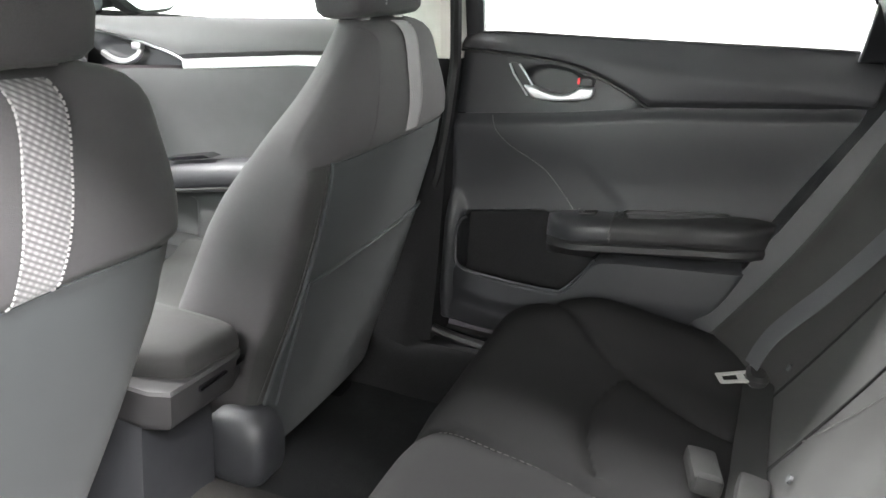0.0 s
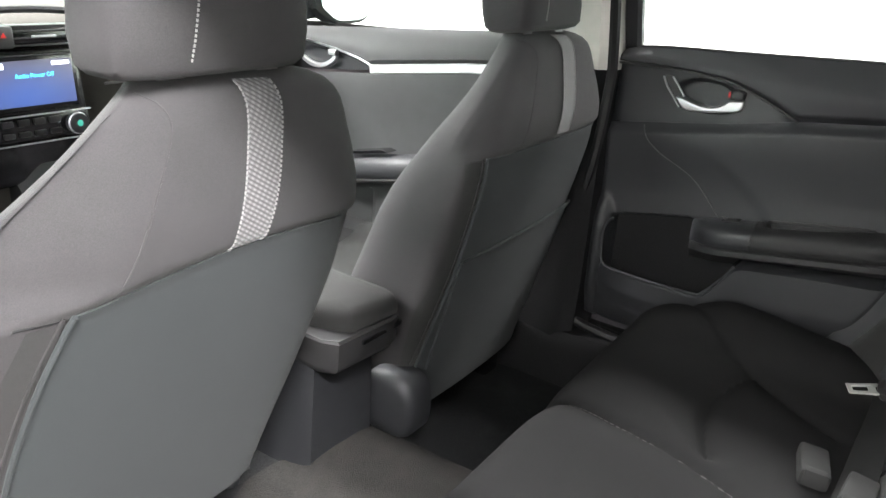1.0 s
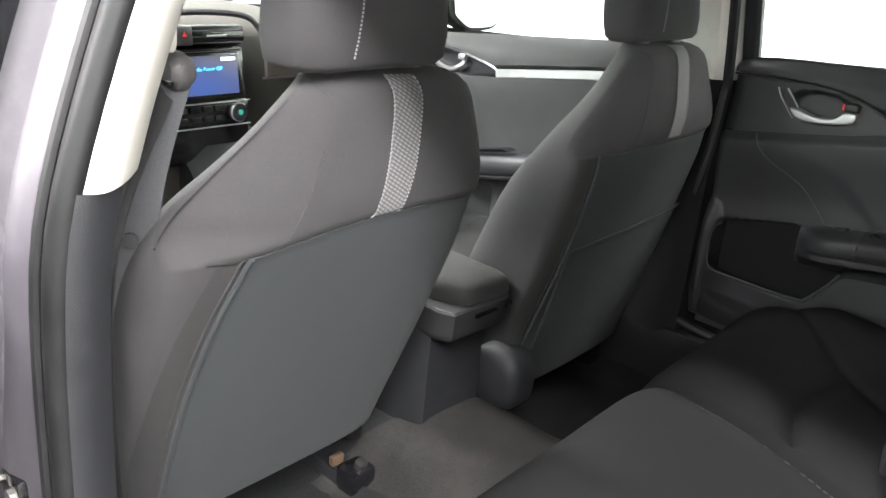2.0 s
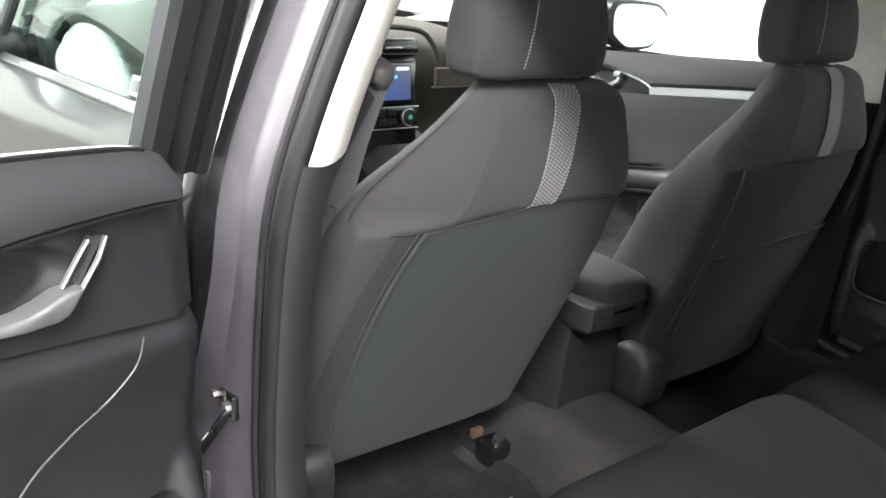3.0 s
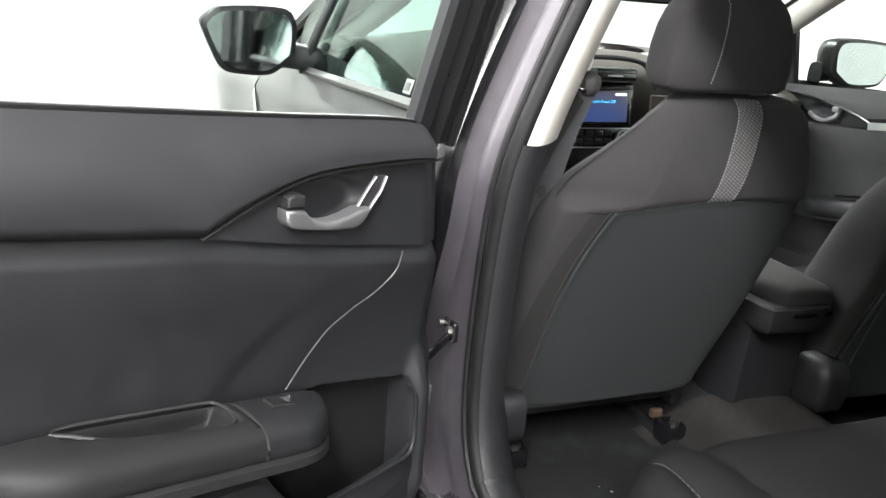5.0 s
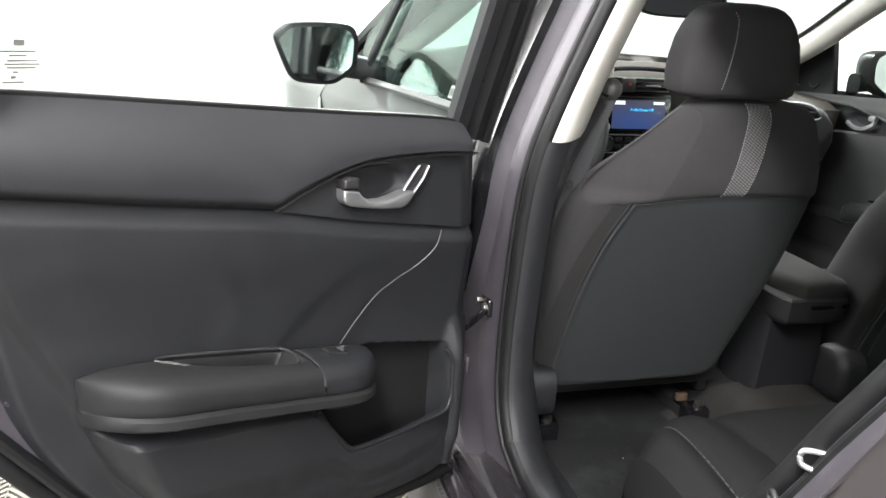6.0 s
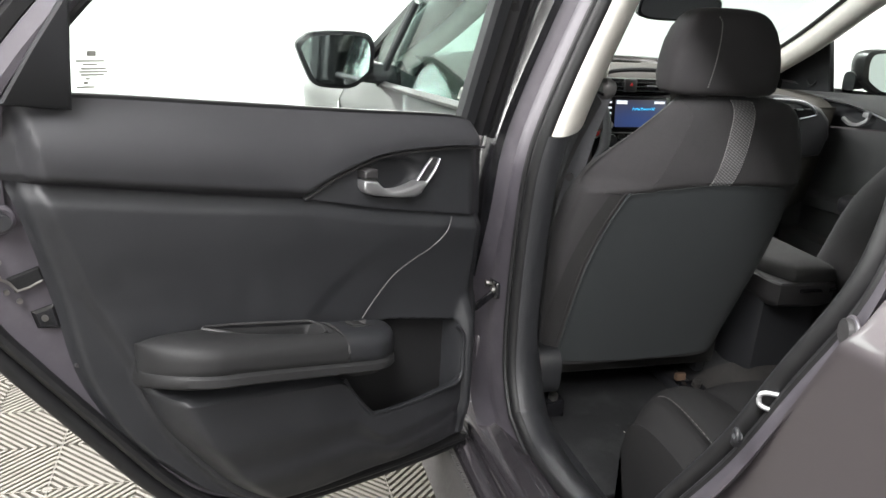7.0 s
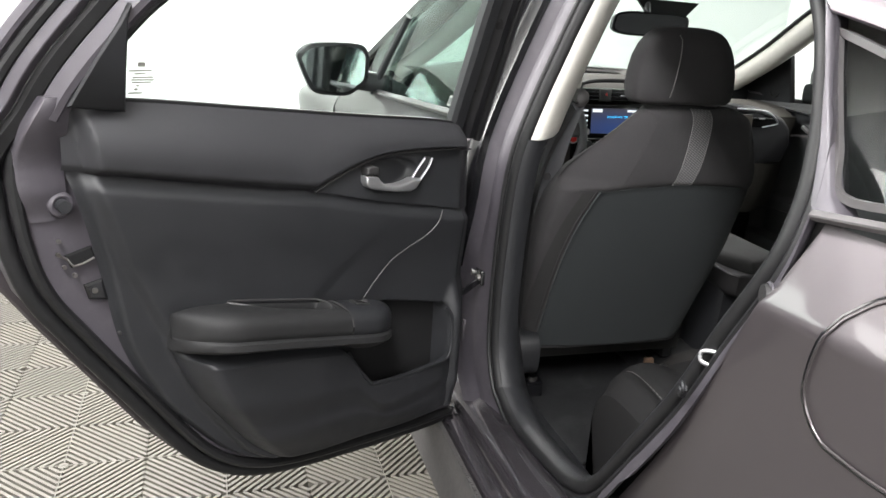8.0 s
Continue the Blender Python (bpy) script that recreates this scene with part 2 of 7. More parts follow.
# ---------------------------------------------------------------- mesh helpers
def mesh_from(verts, faces, name, smooth=True):
    me = bpy.data.meshes.new(name)
    me.from_pydata([tuple(v) for v in verts], [], faces)
    me.update()
    if smooth:
        me.polygons.foreach_set("use_smooth", [True] * len(me.polygons))
    return me


def thing(name, loc, label, category, group="", kind=""):
    ob = new(name)
    ob.location = loc
    ob.empty_display_size = 0.05
    return tagged(ob, label, category, group, kind)


def attach(ob, parent):
    ob.parent = parent
    m = Matrix.Translation(-parent.location)
    p = parent.parent
    if p is not None:
        m = Matrix.Identity(4)
    ob.matrix_parent_inverse = m
    return ob


def part(name, geo, mat, parent=None, label="", smooth=True, angle=40):
    """One mesh object from (verts, faces), under a thing or a part."""
    verts, faces = geo
    me = mesh_from(verts, faces, name, smooth)
    me.materials.append(mat)
    bm = bmesh.new()
    bm.from_mesh(me)
    bmesh.ops.recalc_face_normals(bm, faces=bm.faces)
    for e in bm.edges:
        if len(e.link_faces) == 2 and e.calc_face_angle(0) > radians(angle):
            e.smooth = False
    bm.to_mesh(me)
    bm.free()
    ob = new(name, me)
    if parent is not None:
        attach(ob, parent)
    if label:
        tagged(ob, label)
    return ob


def join(*geos):
    vs, fs = [], []
    for v, f in geos:
        o = len(vs)
        vs += list(v)
        fs += [tuple(i + o for i in q) for q in f]
    return vs, fs


def moved(geo, fn):
    return [fn(Vector(v)) for v in geo[0]], geo[1]


def placed(geo, m):
    return [m @ Vector(v) for v in geo[0]], geo[1]


def grid(fn, nu, nv, close_u=False):
    """Surface of fn(s, t), s and t from 0 to 1."""
    vs = [Vector(fn(i / nu, j / nv)) for j in range(nv + 1) for i in range(nu + (0 if close_u else 1))]
    w = nu if close_u else nu + 1
    fs = []
    for j in range(nv):
        for i in range(nu):
            a, b = j * w + i, j * w + (i + 1) % w
            fs.append((a, b, b + w, a + w))
    return vs, fs


def thick(geo, d):
    """Closes an open grid surface into a shell of thickness d along a fixed way."""
    vs, fs = geo
    d = Vector(d)
    n = len(vs)
    count = {}
    for f in fs:
        for a, b in zip(f, f[1:] + f[:1]):
            k = (min(a, b), max(a, b))
            count.setdefault(k, []).append((a, b))
    out = list(fs) + [tuple(i + n for i in reversed(f)) for f in fs]
    for k, es in count.items():
        if len(es) == 1:
            a, b = es[0]
            out.append((b, a, a + n, b + n))
    return list(vs) + [Vector(v) + d for v in vs], out


def loft(rings, cap=True, wrap=True):
    n = len(rings[0])
    vs = [Vector(p) for r in rings for p in r]
    fs = []
    for j in range(len(rings) - 1):
        for i in range(n if wrap else n - 1):
            a, b = j * n + i, j * n + (i + 1) % n
            fs.append((a, b, b + n, a + n))
    if cap:
        fs.append(tuple(reversed(range(n))))
        fs.append(tuple(range((len(rings) - 1) * n, len(rings) * n)))
    return vs, fs


def superring(hx, hy, n=3.0, count=48):
    out = []
    for i in range(count):
        a = 2 * math.pi * i / count
        c, s = math.cos(a), math.sin(a)
        out.append((hx * math.copysign(abs(c) ** (2 / n), c), hy * math.copysign(abs(s) ** (2 / n), s)))
    return out


def smooth_path(pts, k=6):
    """Catmull-Rom through the points."""
    p = [Vector(q) for q in pts]
    out = []
    for i in range(len(p) - 1):
        a, b, c, d = p[max(i - 1, 0)], p[i], p[i + 1], p[min(i + 2, len(p) - 1)]
        for j in range(k):
            t = j / k
            out.append(0.5 * ((2 * b) + (c - a) * t + (2 * a - 5 * b + 4 * c - d) * t * t + (3 * b - a - 3 * c + d) * t ** 3))
    out.append(p[-1])
    return out


def sweep(pts, section, up=(0, 0, 1), close=False):
    """Sweeps a 2D section (side, up) along pts."""
    p = [Vector(q) for q in pts]
    up = Vector(up)
    rings = []
    for i, q in enumerate(p):
        if close:
            d = p[(i + 1) % len(p)] - p[i - 1]
        else:
            d = p[min(i + 1, len(p) - 1)] - p[max(i - 1, 0)]
        d.normalize()
        side = d.cross(up)
        if side.length < 1e-4:
            side = d.cross(Vector((0.3, 1, 0.2)))
        side.normalize()
        u2 = side.cross(d)
        rings.append([q + side * a + u2 * b for a, b in section])
    if close:
        vs, fs = loft(rings + [rings[0]], cap=False)
        return vs, fs
    return loft(rings)


def tube(pts, r, n=8, up=(0, 0, 1), close=False):
    return sweep(pts, [(r * math.cos(2 * math.pi * i / n), r * math.sin(2 * math.pi * i / n)) for i in range(n)], up, close)


def band(pts, w, h, up=(0, 0, 1), close=False, r=0.25):
    """Flat strip, w across and h thick along up, with eased edges."""
    e = min(w, h) * r
    a, b = w / 2, h / 2
    sec = [(-a + e, -b), (a - e, -b), (a, -b + e), (a, b - e), (a - e, b), (-a + e, b), (-a, b - e), (-a, -b + e)]
    return sweep(pts, sec, up, close)


def rbox(cx, cy, cz, sx, sy, sz, r=0.01, seg=2):
    bm = bmesh.new()
    bmesh.ops.create_cube(bm, size=1)
    bmesh.ops.scale(bm, vec=(sx, sy, sz), verts=bm.verts)
    r = min(r, 0.49 * min(sx, sy, sz))
    if r > 0:
        bmesh.ops.bevel(bm, geom=bm.edges[:], offset=r, segments=seg, affect="EDGES", profile=0.5)
    bmesh.ops.translate(bm, vec=(cx, cy, cz), verts=bm.verts)
    bm.verts.index_update()
    geo = ([v.co.copy() for v in bm.verts], [tuple(v.index for v in f.verts) for f in bm.faces])
    bm.free()
    return geo


def disc(c, axis, r, h, n=24, r2=None):
    """A capped round plug along axis."""
    q = Vector(axis).to_track_quat("Z", "Y")
    c = Vector(c)
    rs = [(r * 0.96 if r2 is None else r2, h), (r, h - 0.12 * abs(h)), (r, 0)]
    rings = [[c + q @ Vector((rr * math.cos(2 * math.pi * i / n), rr * math.sin(2 * math.pi * i / n), hh)) for i in range(n)] for rr, hh in reversed(rs)]
    return loft(rings)


def ring_geo(c, axis, r, rt, n=28, m=8):
    q = Vector(axis).to_track_quat("Z", "Y")
    c = Vector(c)
    return grid(lambda s, t: c + q @ Vector(((r + rt * math.cos(2 * math.pi * t)) * math.cos(2 * math.pi * s), (r + rt * math.cos(2 * math.pi * t)) * math.sin(2 * math.pi * s), rt * math.sin(2 * math.pi * t))), n, m, close_u=True)


def prism(poly, place, t0, t1, bevel=0.0):
    """A polygon in (a, b) made solid between depths t0 and t1; place(a, b, t) gives the world point."""
    n = len(poly)
    cx, cy = sum(p[0] for p in poly) / n, sum(p[1] for p in poly) / n

    def inset(k):
        out = []
        for i in range(n):
            p0, p1, p2 = Vector(poly[i - 1]), Vector(poly[i]), Vector(poly[(i + 1) % n])
            d1, d2 = (p1 - p0).normalized(), (p2 - p1).normalized()
            n1, n2 = Vector((-d1.y, d1.x)), Vector((-d2.y, d2.x))
            m = n1 + n2
            m = m / max(m.length_squared / 2, 0.5)
            out.append(p1 + m * k)
        return out
    area = sum(poly[i - 1][0] * poly[i][1] - poly[i][0] * poly[i - 1][1] for i in range(n))
    sg = 1 if area > 0 else -1
    layers = [(0.0, t0), (0.0, t1)]
    if bevel:
        s = 1 if t1 > t0 else -1
        layers = [(bevel, t0), (0, t0 + s * bevel), (0, t1 - s * bevel), (bevel, t1)]
    rings = []
    for k, t in layers:
        rings.append([place(p[0], p[1], t) for p in inset(sg * k)])
    return loft(rings)


def pebble(poly, place, t0, t1, r, steps=4):
    """A polygon in (a, b) made solid between depths t0 and t1 with a rounded front edge of radius r."""
    n = len(poly)
    area = sum(poly[i - 1][0] * poly[i][1] - poly[i][0] * poly[i - 1][1] for i in range(n))
    sg = 1 if area > 0 else -1

    def inset(k):
        out = []
        for i in range(n):
            p0, p1, p2 = Vector(poly[i - 1]), Vector(poly[i]), Vector(poly[(i + 1) % n])
            d1, d2 = (p1 - p0).normalized(), (p2 - p1).normalized()
            m = Vector((-d1.y, d1.x)) + Vector((-d2.y, d2.x))
            m = m / max(m.length_squared / 2, 0.5)
            out.append(p1 + m * k * sg)
        return out
    layers = [(0.0, t0)] + [(r * (1 - math.cos(q)), t1 - r + r * math.sin(q)) for q in [math.pi / 2 * j / steps for j in range(steps + 1)]]
    return loft([[place(p[0], p[1], t) for p in inset(k)] for k, t in layers])


def interp(table, x):
    if x <= table[0][0]:
        return table[0][1]
    for (a, b), (c, d) in zip(table, table[1:]):
        if x <= c:
            t = (x - a) / (c - a)
            return b + (d - b) * t
    return table[-1][1]


def sinterp(table, x):
    """Smooth (Catmull-Rom) version of interp."""
    n = len(table)
    if x <= table[0][0]:
        return table[0][1]
    if x >= table[-1][0]:
        return table[-1][1]
    for i in range(n - 1):
        if x <= table[i + 1][0]:
            break
    x1, y1 = table[i]
    x2, y2 = table[i + 1]
    m1 = (y2 - table[i - 1][1]) / (x2 - table[i - 1][0]) if i > 0 else (y2 - y1) / (x2 - x1)
    m2 = (table[i + 2][1] - y1) / (table[i + 2][0] - x1) if i + 2 < n else (y2 - y1) / (x2 - x1)
    h = x2 - x1
    t = (x - x1) / h
    return (2 * t ** 3 - 3 * t * t + 1) * y1 + (t ** 3 - 2 * t * t + t) * h * m1 + (3 * t * t - 2 * t ** 3) * y2 + (t ** 3 - t * t) * h * m2


def sstep(a, b, x):
    t = min(max((x - a) / (b - a), 0), 1)
    return t * t * (3 - 2 * t)


def coons(top, bottom, left, right):
    """Patch between four 2D edge functions of 0..1 (top and bottom run left to right, left and right run top to bottom)."""
    c00, c10, c01, c11 = Vector(top(0)), Vector(top(1)), Vector(bottom(0)), Vector(bottom(1))

    def fn(s, t):
        a = (1 - t) * Vector(top(s)) + t * Vector(bottom(s))
        b = (1 - s) * Vector(left(t)) + s * Vector(right(t))
        c = (1 - s) * (1 - t) * c00 + s * (1 - t) * c10 + (1 - s) * t * c01 + s * t * c11
        return a + b - c
    return fn


def polyline(pts):
    p = [Vector(q) for q in smooth_path([(*q, 0) if len(q) == 2 else q for q in pts], 8)]
    L = [0]
    for a, b in zip(p, p[1:]):
        L.append(L[-1] + (b - a).length)

    def fn(s):
        d = s * L[-1]
        for i in range(len(p) - 1):
            if d <= L[i + 1] or i == len(p) - 2:
                t = (d - L[i]) / max(L[i + 1] - L[i], 1e-9)
                q = p[i].lerp(p[i + 1], min(max(t, 0), 1))
                return Vector((q.x, q.y))
    return fn

# ---------------------------------------------------------------- the room
def slab_wall(name, x0, x1, y0, y1, z0, z1, mat, label, category="wall"):
    ob = part(name, rbox((x0 + x1) / 2, (y0 + y1) / 2, (z0 + z1) / 2, x1 - x0, y1 - y0, z1 - z0, 0), mat)
    return tagged(ob, label, category, kind="structure")


R = ROOM
slab_wall("wall_west", R["x0"] - 0.15, R["x0"], R["y0"], R["y1"], -0.05, R["h"], M["wall_grey"], "plain wall beside the parked car, kept grey to bounce less light")
slab_wall("wall_east", R["x1"], R["x1"] + 0.15, R["y0"], R["y1"], -0.05, R["h"], M["wall"], "plain white painted wall beyond the far doors")
slab_wall("wall_north", R["x0"] - 0.15, R["x1"] + 0.15, R["y1"], R["y1"] + 0.15, -0.05, R["h"], M["wall_soft"], "plain white wall ahead of the car, toned down against its lamp")
slab_wall("wall_south", R["x0"] - 0.15, R["x1"] + 0.15, R["y0"] - 0.15, R["y0"], -0.05, R["h"], M["wall_grey"], "plain unseen wall behind the car, kept grey to bounce less light")
slab_wall("ceiling", R["x0"] - 0.15, R["x1"] + 0.15, R["y0"] - 0.15, R["y1"] + 0.15, R["h"], R["h"] + 0.12, M["ceiling"], "white painted ceiling of the photo bay", "ceiling")
floor = slab_wall("floor", R["x0"] - 0.15, R["x1"] + 0.15, R["y0"] - 0.15, R["y1"] + 0.15, -0.2, -0.016, M["tile_base"], "floor of light grey ribbed interlocking plastic tiles", "floor")
for lx, ly, watts in LAMPS:
    lamp = thing("ceiling_light", (lx, ly, R["h"]), "long white ceiling light panel, switched on", "light", "ceiling lights")
    part("frame", rbox(lx, ly, R["h"] - 0.03, 0.56, 2.26, 0.06, 0.008), M["white_metal"], lamp)
    part("diffuser", rbox(lx, ly, R["h"] - 0.066, 0.5, 2.2, 0.014, 0.004), M["lamp"], lamp, "glowing white diffuser")

# housings and glowing faces of the added fill panels
for side_name, at, rot, sx, sy, watts in FILL_PANELS:
    wl = thing("fill_panel", at, "tall white fill light panel, added out of view", "light", "wall lights")
    m = pose(*at, *rot)
    part("frame", placed(rbox(0, 0, 0.055, sx + 0.08, sy + 0.08, 0.08, 0.01), m), M["white_metal"], wl)
    part("diffuser", placed(rbox(0, 0, 0.010, sx, sy, 0.012, 0.004), m), M["lamp"], wl, "glowing white diffuser")

# ---------------------------------------------------------------- car body
CX = -0.025          # the car's middle line


def xb(y, z):
    """The plane of the door opening on the near side."""
    return -0.785 - 0.077 * y + 0.18 * (z - 0.93 + math.sqrt((z - 0.93) ** 2 + 0.004)) + 0.05 * max(0.0, 0.45 - z)


def xo(y, z):
    """The outer skin on the near side."""
    zc = 0.905 - 0.02 * (y + 0.84)
    base = -0.825 - 0.077 * max(min(y, 0.0), -1.1) - 0.10 * min(max(y, 0.0), 1.2)
    if z > zc:
        return base + 0.50 * (z - zc)
    return base + 0.10 * (zc - z) + 0.25 * max(0.0, 0.5 - z) ** 2


LOOP = [(-0.115, 0.43), (-0.080, 0.5), (-0.068, 0.6), (-0.072, 0.75), (-0.085, 0.93), (-0.095, 1.1), (-0.115, 1.25), (-0.17, 1.325),
        (-0.32, 1.345), (-0.5, 1.32), (-0.62, 1.285), (-0.69, 1.225), (-0.745, 1.14), (-0.78, 1.067), (-0.797, 1.0), (-0.79, 0.925),
        (-0.735, 0.814), (-0.678, 0.703), (-0.605, 0.59), (-0.51, 0.45), (-0.44, 0.402), (-0.335, 0.388), (-0.2, 0.39)]
loop = [Vector((p.x, p.y)) for p in smooth_path([(a, b, 0) for a, b in LOOP + LOOP[:1]], 5)][:-1]


def loop_normals(lp):
    out = []
    for i in range(len(lp)):
        d = (lp[(i + 1) % len(lp)] - lp[i - 1]).normalized()
        out.append(Vector((-d.y, d.x)))       # outward for this order
    c = sum(lp, Vector((0, 0))) / len(lp)
    if (lp[0] - c).dot(out[0]) < 0:
        out = [-q for q in out]
    return out


loop_n = loop_normals(loop)


def jamb_width(p):
    if p.x > -0.2 and p.y > 0.45:
        return 0.120 - 0.052 * sstep(0.60, 0.85, p.y)
    if p.y < 0.46:
        return 0.115 - 0.05 * sstep(-0.42, -0.5, p.x)
    if p.x < -0.6 and p.y < 1.1:
        return 0.055
    return 0.05


def loop_point(i, k, dx):
    """A point k outwards from the opening's edge, dx in from the opening's plane (negative: outwards)."""
    p = loop[i] + loop_n[i] * k
    return Vector((xb(p.x, p.y) + dx, p.x, p.y))


car_body = thing("car_body", (CX, -0.2, 0.0), "dark grey metallic sedan body with its near rear door open", "car")

JPROF = [(0.0, 0.03), (0.012, 0.012), (0.10, 0.008), (0.2, 0.004), (0.32, 0.001), (0.46, -0.004), (0.60, -0.007), (0.72, -0.007), (0.82, -0.016), (0.93, -0.022), (1.0, -0.034)]
rings = []
for k, dx in JPROF:
    rings.append([loop_point(i, jamb_width(loop[i]) * k, dx) for i in range(len(loop))])
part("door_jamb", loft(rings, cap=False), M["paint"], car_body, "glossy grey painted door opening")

ids = range(12, 38)
part("pillar_edge_cover", loft([[loop_point(i, jamb_width(loop[i]) + k, dx) for i in ids] for k, dx in ((-0.004, -0.028), (0.004, -0.040), (0.030, -0.046), (0.050, -0.044), (0.058, -0.02))], cap=False, wrap=False), M["gloss"], car_body, "gloss black outer pillar edge")
# rubber seal round the opening, and a second lip
part("door_seal", sweep([loop_point(i, -0.004, 0.012) for i in range(len(loop))],
                        [(0.013 * math.cos(a), 0.013 * math.sin(a)) for a in [2 * math.pi * j / 10 for j in range(10)]], (1, 0, 0), True), M["rubber"], car_body, "black rubber seal")
part("seal_lip", sweep([loop_point(i, 0.016, 0.004) for i in range(len(loop))],
                       [(0.006 * math.cos(a), 0.006 * math.sin(a)) for a in [2 * math.pi * j / 8 for j in range(8)]], (1, 0, 0), True), M["rubber"], car_body)


# inner trim behind the seal: dark below, on to the sill and the wheel-arch cover
def inner_trim(i0, i1, depth, name, mat, label, k_in=-0.018, part_of=0):
    ids = [j % len(loop) for j in range(i0, i1 + 1)]
    rr = []
    prof = ((-0.012, 0.004), (-0.020, 0.016), (k_in, 0.04), (k_in + 0.035, 0.08), (k_in + 0.085, depth))
    upper = ((-0.018, 0.016), (-0.022, 0.022), (-0.0235, 0.030), (-0.020, 0.040), (-0.012, 0.052), (0.0, 0.066), (0.02, 0.085), (0.07, 0.12))
    slim = ((-0.012, 0.004), (-0.020, 0.016), (k_in, 0.036), (k_in + 0.010, 0.056), (k_in + 0.045, 0.066))
    for q, (k, dx) in enumerate((prof, prof[:3], upper)[part_of]):
        row = []
        for j, i in zip(range(i0, i1 + 1), ids):
            f = sstep(4, 10, j) if name == "lower_pillar_trim" else 0.0
            row.append(loop_point(i, k + (slim[min(q, 4)][0] - k) * f, dx + (slim[min(q, 4)][1] - dx) * f))
        rr.append(row)
    n = len(ids)
    vs = [p for r in rr for p in r]
    fs = [(j * n + i, j * n + i + 1, (j + 1) * n + i + 1, (j + 1) * n + i) for j in range(len(rr) - 1) for i in range(n - 1)]
    return part(name, (vs, fs), mat, car_body, label)


NL = len(loop)
inner_trim(-20, 21, 0.095, "lower_pillar_trim", M["plastic"], "black plastic pillar and sill trim")
inner_trim(21, 37, 0.115, "upper_pillar_trim", M["beige"], "light beige upper pillar trim", k_in=-0.016, part_of=2)
inner_trim(37, 62, 0.115, "seal_base", M["rubber"], "black seal base", k_in=-0.016, part_of=1)
inner_trim(62, NL - 20, 0.16, "arch_trim", M["plastic"], "black plastic wheel arch trim")
inner_trim(37, 62, 0.10, "roof_rail_trim", M["headliner"], "light grey headliner edge")


# outer skin: quarter panel behind the door, rocker, front door side
def quarter_edge(z):
    """How far back the skin's front edge lies at height z."""
    return interp([(0.30, -0.40), (0.40, -0.47), (0.45, -0.55), (0.59, -0.648), (0.703, -0.722), (0.814, -0.779), (0.925, -0.838), (1.0, -0.85), (1.03, -0.848)], z)


def quarter(s, t):
    z = 0.24 + t * 0.765
    y0 = quarter_edge(max(z, 0.30))
    y = y0 + (-2.1 - y0) * s
    x = xo(y, z)
    # turned-in front edge
    x += 0.045 * (1 - sstep(0.0, 0.012, s)) ** 1.5
    return (x, y, z)


part("quarter_panel", grid(lambda s, t: quarter(s ** 1.7, t), 90, 70), M["paint_out"], car_body, "grey metallic rear quarter panel")

# sill: painted steps outwards from the opening, then the grey strip on the rocker
SILL_STEPS = [(0.035, 0.372), (0.012, 0.384), (-0.010, 0.383), (-0.022, 0.368), (-0.030, 0.362), (-0.046, 0.361), (-0.054, 0.354), (-0.058, 0.338), (-0.064, 0.334), (-0.082, 0.336), (-0.092, 0.332), (-0.097, 0.318)]


def sill_x(y):
    return -0.770 - 0.012 * (-y)


part("painted_sill", loft([[Vector((sill_x(y) + a, y, b + 0.010 * sstep(-0.34, -0.46, y))) for a, b in SILL_STEPS + [(-0.098, 0.24), (0.03, 0.24)]] for y in [0.9 - 1.38 * i / 30 for i in range(31)]]), M["sill"], car_body, "glossy grey stepped door sill")
part("rocker", loft([[Vector((sill_x(y) + a, y, b)) for a, b in ((-0.094, 0.322), (-0.099, 0.329), (-0.106, 0.328), (-0.112, 0.320), (-0.113, 0.26), (-0.12, 0.20), (0.02, 0.19), (0.02, 0.23))] for y in [1.2 - 1.72 * i / 30 for i in range(31)]]), M["strip"], car_body, "grey textured rocker strip")
part("strip_ribs", join(*[rbox(sill_x(y) - 0.103, y, 0.3285, 0.010, 0.003, 0.003, 0) for y in [0.10 - 0.008 * k for k in range(60)]]), M["strip"], car_body)

# ---------------------------------------------------------------- rear doors
DU = Vector((-0.8950, -0.4460, 0)).normalized()
DN = Vector((0.4460, -0.8950, 0)).normalized()
DO = Vector((-0.965, -0.15, 0)) - DU * 0.16


def left_door(u, w, z):
    """Door axes to world: u from the hinge backwards, w towards the seats, z up. The near door stands open."""
    return DO + DU * u + DN * w + Vector((0, 0, z))


def right_door(u, w, z):
    return Vector((0.655 - w, 0.006 - u, z + 0.030 - 0.050 * u - 0.016 * sstep(0.95, 1.0, z)))


SILL = [(0.02, 0.945), (0.045, 0.972), (0.075, 0.990), (0.11, 1.0), (0.3, 1.018), (0.515, 1.039), (0.72, 1.058), (0.785, 1.056)]
CREASE = [(0.02, 0.820), (0.13, 0.841), (0.27, 0.868), (0.404, 0.899), (0.5, 0.915), (0.6, 0.932), (0.70, 0.950), (0.79, 0.966)]
SWEEP = [(0.02, 0.940), (0.09, 0.948), (0.164, 0.951), (0.225, 0.951), (0.281, 0.945), (0.347, 0.924), (0.404, 0.899)]


def tumble(z):
    return 0.32 * max(0.0, z - 0.95)


